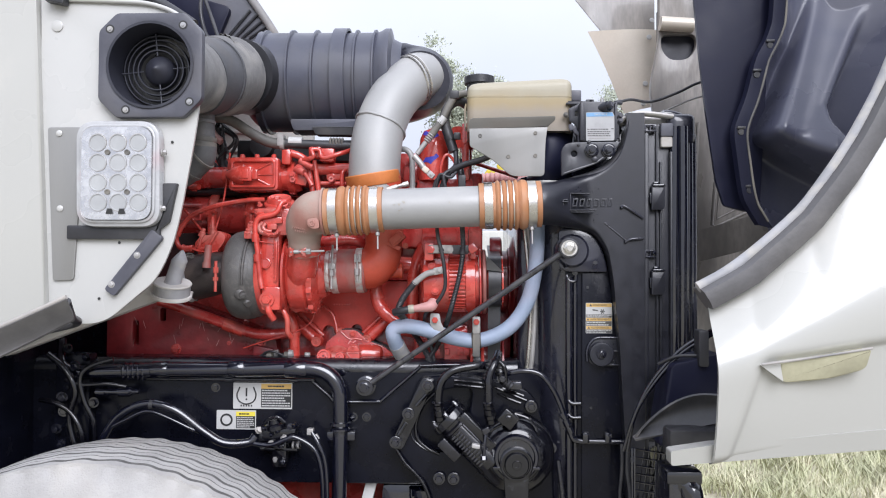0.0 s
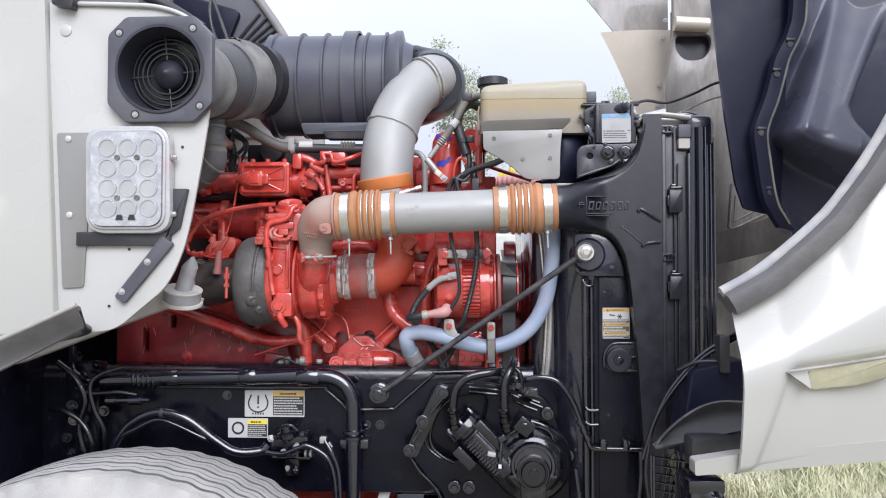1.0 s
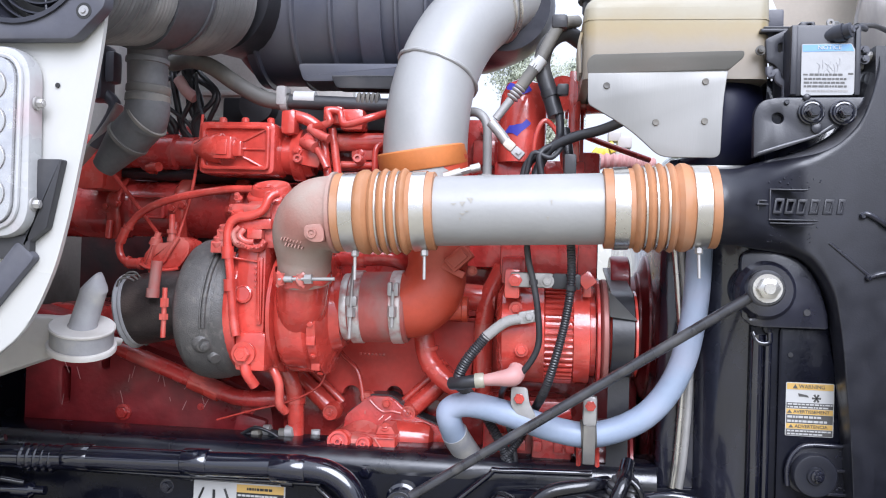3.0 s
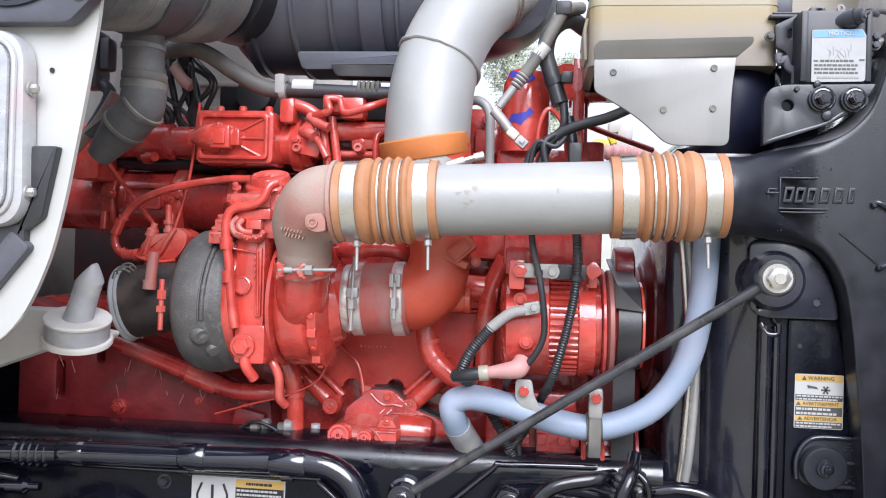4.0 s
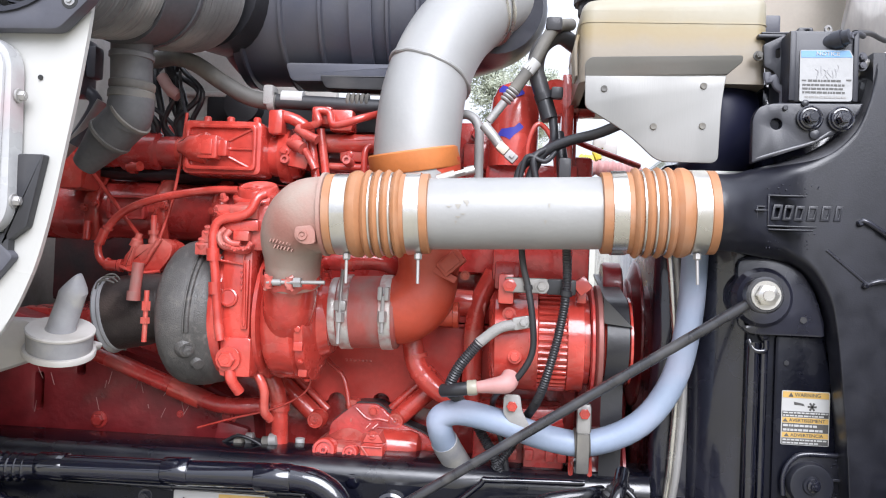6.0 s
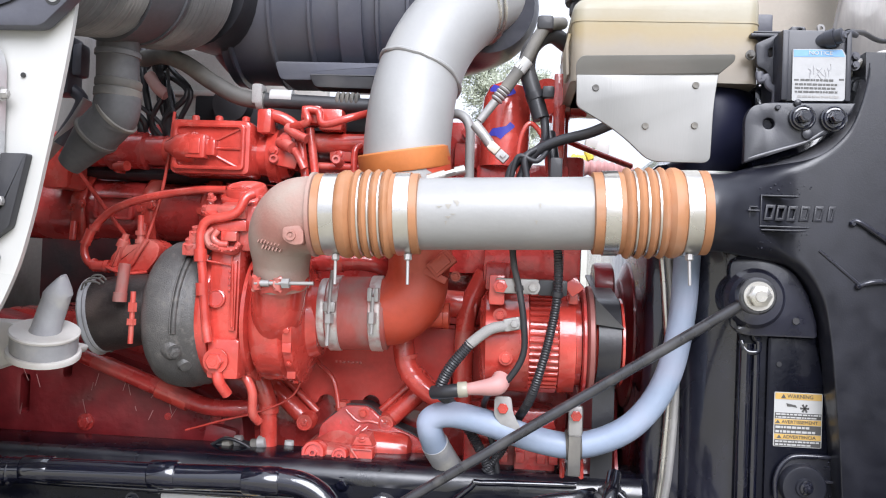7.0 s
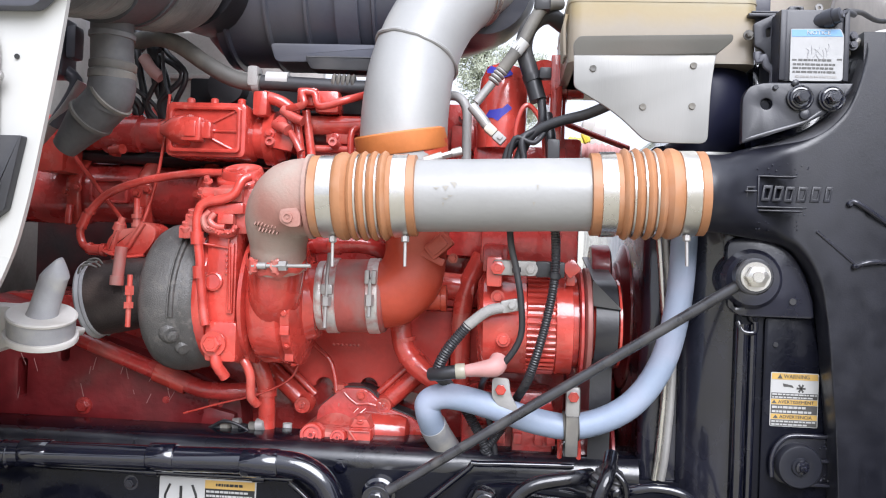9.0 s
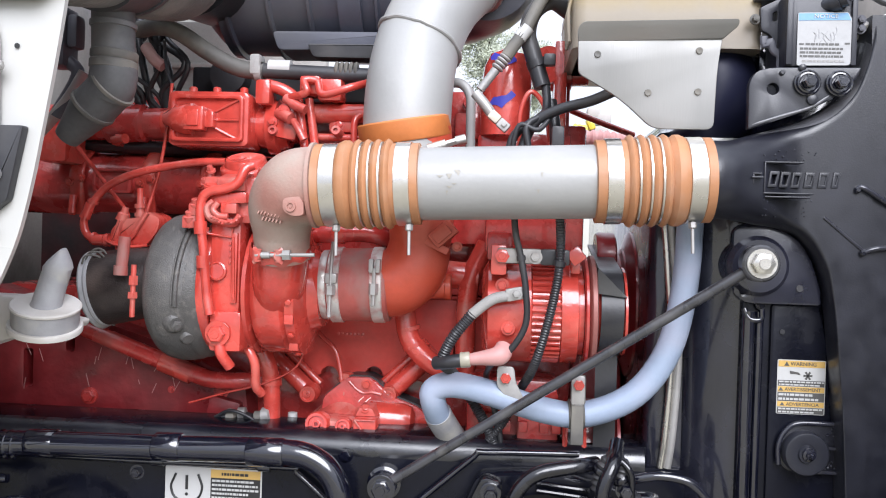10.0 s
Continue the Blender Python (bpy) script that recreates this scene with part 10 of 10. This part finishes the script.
        bolt(bm, q, 0.0042, 0.010, -d)
        part("end_bolt", bm, gloss_black, gear)
    for row, (off, y) in enumerate(((-0.004, 1.7475), (-0.017, 1.7535))):
        for k in range(12):
            bm = B()
            q = o + d * (0.034 + 0.0072 * k) + n * off
            q.y = y
            box(bm, q - Vector((0.0020, 0.004, 0.0055)), q + Vector((0.0020, 0.004, 0.0055)), 0.0008, spin=(0, 45, 0))
            part("cast_tooth", bm, gloss_black, gear)
    bm = B()
    q = o + d * 0.060 + n * 0.026
    box(bm, Vector((q.x - 0.048, 1.752, q.z - 0.011)), Vector((q.x + 0.048, 1.80, q.z + 0.011)), 0.004, spin=(0, 44.5, 0))
    part("valve_body", bm, oily_black, gear)
    bm = B()
    for off in (0.016, 0.034):
        a, b = o + d * 0.028 + n * off, o + d * 0.100 + n * off
        tube(bm, [(a.x, 1.7505, a.z), (b.x, 1.7505, b.z)], 0.0022, 8, 1)
    part("valve_ridge", bm, gloss_black, gear)
    bm = B()
    q = o + d * 0.045 - n * 0.042
    box(bm, Vector((q.x - 0.026, 1.748, q.z - 0.011)), Vector((q.x + 0.026, 1.79, q.z + 0.011)), 0.004, spin=(0, 44.5, 0))
    part("port_block", bm, oily_black, gear)
    bm = B()
    box(bm, (0.084, 1.738, 1.018), (0.101, 1.752, 1.027), 0.002, spin=(0, 10, 0))
    part("bright_fitting", bm, dull_steel, gear, "bright metal fitting")
    bm = B()
    tube(bm, [(0.113, 1.738, 1.052), (0.111, 1.734, 1.030), (0.109, 1.734, 1.002)], 0.0030, 10, 4)
    turn(bm, [(0, 0.0065), (0.008, 0.0065)], (0.109, 1.734, 1.003), (0, -0.4, -1), 6)
    box(bm, (0.106, 1.732, 1.050), (0.121, 1.748, 1.062), 0.002, spin=(0, -30, 0))
    part("bleed_line", bm, gloss_black, gear)
    for nm, pts in (("pressure_line", [(0.115, 1.79, 1.184), (0.092, 1.765, 1.186), (0.045, 1.757, 1.177), (0.021, 1.755, 1.155), (0.014, 1.755, 1.122), (0.015, 1.757, 1.09), (0.019, 1.765, 1.062)]),
                    ("return_line", [(0.140, 1.79, 1.210), (0.131, 1.755, 1.192), (0.120, 1.747, 1.165), (0.119, 1.745, 1.122), (0.120, 1.748, 1.095), (0.124, 1.758, 1.070)])):
        pl = pipe(nm, pts, 0.0088, oily_black, t, "glossy black hydraulic hose", seg=16)
        bm = B()
        a, b = Vector(pts[-2]), Vector(pts[-1])
        for k, rr, half in ((-0.7, 0.0108, 0.0025), (-0.45, 0.0108, 0.0025), (0.0, 0.0115, 0.006), (0.45, 0.0125, 0.004), (0.85, 0.0115, 0.005)):
            turn(bm, [(-half, rr), (half, rr)], a.lerp(b, k), b - a, 6 if k > 0 else 18)
        part("hose_fitting", bm, oily_black, pl)
    t = thing("coolant_drain_line", (0.35, 1.79, 1.0), "glossy black bent line at the radiator foot", "line")
    pipe("line", [(0.142, 1.80, 1.160), (0.160, 1.79, 1.167), (0.194, 1.785, 1.174), (0.230, 1.783, 1.166), (0.258, 1.782, 1.132), (0.277, 1.782, 1.088), (0.292, 1.782, 1.045), (0.304, 1.782, 1.029), (0.345, 1.784, 1.026), (0.405, 1.784, 1.026)], 0.0058, gloss_black, t)
    for x in (0.325, 0.372):
        bm = B()
        box(bm, (x - 0.007, 1.776, 1.024), (x + 0.007, 1.80, 1.046), 0.003)
        part("clip", bm, gloss_black, t)
    bm = B()
    for k in range(3):
        turn(bm, [(-0.006, 0.0085), (0.006, 0.0085)], (0.278 + k * 0.007, 1.782, 1.082 - k * 0.016), (0.42, 0, -0.9), 14)
    part("ferrule", bm, gloss_black, t)
    pipe("lower_hose", [(0.268, 1.79, 0.985), (0.278, 1.79, 0.90), (0.285, 1.79, 0.78)], 0.006, gloss_black, t)
    t = thing("wiring_elbow", (0.12, 1.78, 1.17), "taped black wiring elbow above the steering gear", "wiring")
    pipe("taped_wire", [(0.117, 1.770, 1.157), (0.121, 1.770, 1.181), (0.133, 1.770, 1.197), (0.144, 1.770, 1.188), (0.143, 1.770, 1.172), (0.150, 1.770, 1.157), (0.167, 1.770, 1.142)], 0.0088, rubber, t, seg=14, wave=0.0011, pitch=0.007)
    for at, ax, r in (((0.121, 1.770, 1.181), (0.3, -0.2, 1), 0.0115), ((0.143, 1.770, 1.172), (0.5, 0, -1), 0.0110), ((0.150, 1.770, 1.157), (1, 0, -0.8), 0.0115)):
        bm = B()
        turn(bm, [(-0.004, r * 0.9), (-0.002, r), (0.002, r), (0.004, r * 0.9)], at, ax, 14)
        part("tape_band", bm, oily_black, t)
    pipe("wire", [(0.133, 1.768, 1.201), (0.152, 1.760, 1.184), (0.156, 1.765, 1.151)], 0.0042, oily_black, t)
    bm = B()
    box(bm, (0.165, 1.775, 1.135), (0.19, 1.80, 1.152), 0.004)
    bolt(bm, (0.148, 1.77, 1.16), 0.008, 0.014)
    part("clip", bm, gloss_black, t)


build_steering_gear()


def build_under_rail():
    t = thing("axle_parts", (-0.1, 2.0, 0.0), "dark underbody parts below the rail with a red shackle", "suspension")
    bm = B()
    box(bm, (-0.12, 1.87, 0.55), (0.02, 2.02, 0.91), 0.02)
    box(bm, (-0.05, 1.9, 0.0), (0.05, 2.0, 0.56), 0.02)
    part("spring_pack", bm, gloss_black, t)
    bm = B()
    turn(bm, [(0, 0.035), (0.02, 0.035), (0.05, 0.02), (0.16, 0.02)], (-0.02, 1.86, 0.905), (0, 0, -1), 22)
    part("damper_top", bm, gloss_black, t)
    pipe("damper_rod", [(-0.02, 1.86, 0.88), (-0.06, 1.84, 0.60)], 0.012, dull_steel, t, steps=1)
    bm = B()
    box(bm, (-0.17, 1.88, 0.76), (-0.145, 1.9, 0.93), 0.004, spin=(0, 14, 0))
    part("white_tag", bm, label_white, t)


build_under_rail()


# ---- far side of the engine bay ----
def build_far_harness():
    t = thing("far_connector", (0.19, 2.6, 1.60), "faded yellow wiring connector beyond the engine", "connector")
    rnd = random.Random(8)
    for k in range(4):
        bm = B()
        x, z = 0.128 + 0.012 * k, 1.703 + rnd.uniform(-0.008, 0.008)
        box(bm, (x, 2.59, z - 0.012), (x + 0.015, 2.62, z + 0.014), 0.005, spin=(0, rnd.uniform(-40, 40), 0))
        part("shell", bm, label_yellow, t)
    t = thing("far_plug", (0.24, 2.6, 1.62), "grey wiring plugs beyond the engine", "connector")
    for x, z, s in ((0.178, 1.738, 0.014), (0.200, 1.725, 0.016), (0.192, 1.695, 0.018), (0.172, 1.700, 0.012)):
        bm = B()
        box(bm, (x - s, 2.60, z - s * 0.8), (x + s, 2.64, z + s * 0.8), 0.004)
        part("plug", bm, dusty_white, t)
    t = thing("far_hose", (0.2, 2.55, 1.64), "pale pinkish ribbed hose beyond the engine", "hose")
    pipe("hose", [(0.10, 2.56, 1.672), (0.18, 2.55, 1.676), (0.26, 2.56, 1.668)], 0.016, pink, t, wave=0.002, pitch=0.014, steps=4)
    pipe("end", [(0.09, 2.56, 1.671), (0.105, 2.56, 1.6725)], 0.020, rubber, t, steps=1)


build_far_harness()


# ---- far across the field ----
def build_far_things():
    t = thing("far_trailer", (3.4, 24.0, 0), "white trailer parked far off on the field", "trailer")
    bm = B()
    box(bm, (-3.0, 24.0, 0.9), (5.2, 26.4, 2.6), 0.05)
    part("body", bm, white_paint, t)
    bm = B()
    box(bm, (-2.9, 24.2, 0.55), (5.0, 26.2, 0.9), 0.03)
    part("underframe", bm, gloss_black, t)
    for x in (-1.6, -0.5, 3.6):
        bm = B()
        turn(bm, [(0, 0.2), (0, 0.5), (0.3, 0.5), (0.3, 0.2)], (x, 24.05, 0.5), (0, 1, 0), 24)
        part("wheel", bm, rubber, t)
    t = thing("yellow_machine", (2.4, 14.0, 0), "small yellow farm machine parked on the field", "machine")
    bm = B()
    box(bm, (2.1, 14.0, 0.8), (2.75, 14.8, 1.45), 0.06)
    box(bm, (2.2, 14.1, 1.4), (2.5, 14.6, 1.9), 0.05)
    part("body", bm, label_yellow, t)
    for x in (2.2, 2.65):
        bm = B()
        turn(bm, [(0, 0.15), (0, 0.42), (0.2, 0.42), (0.2, 0.15)], (x, 13.95, 0.42), (0, 1, 0), 22)
        part("wheel", bm, rubber, t)
    bm = B()
    box(bm, (2.75, 14.2, 0.8), (3.5, 14.7, 1.15), 0.04)
    part("boom", bm, dull_steel, t)


build_far_things()
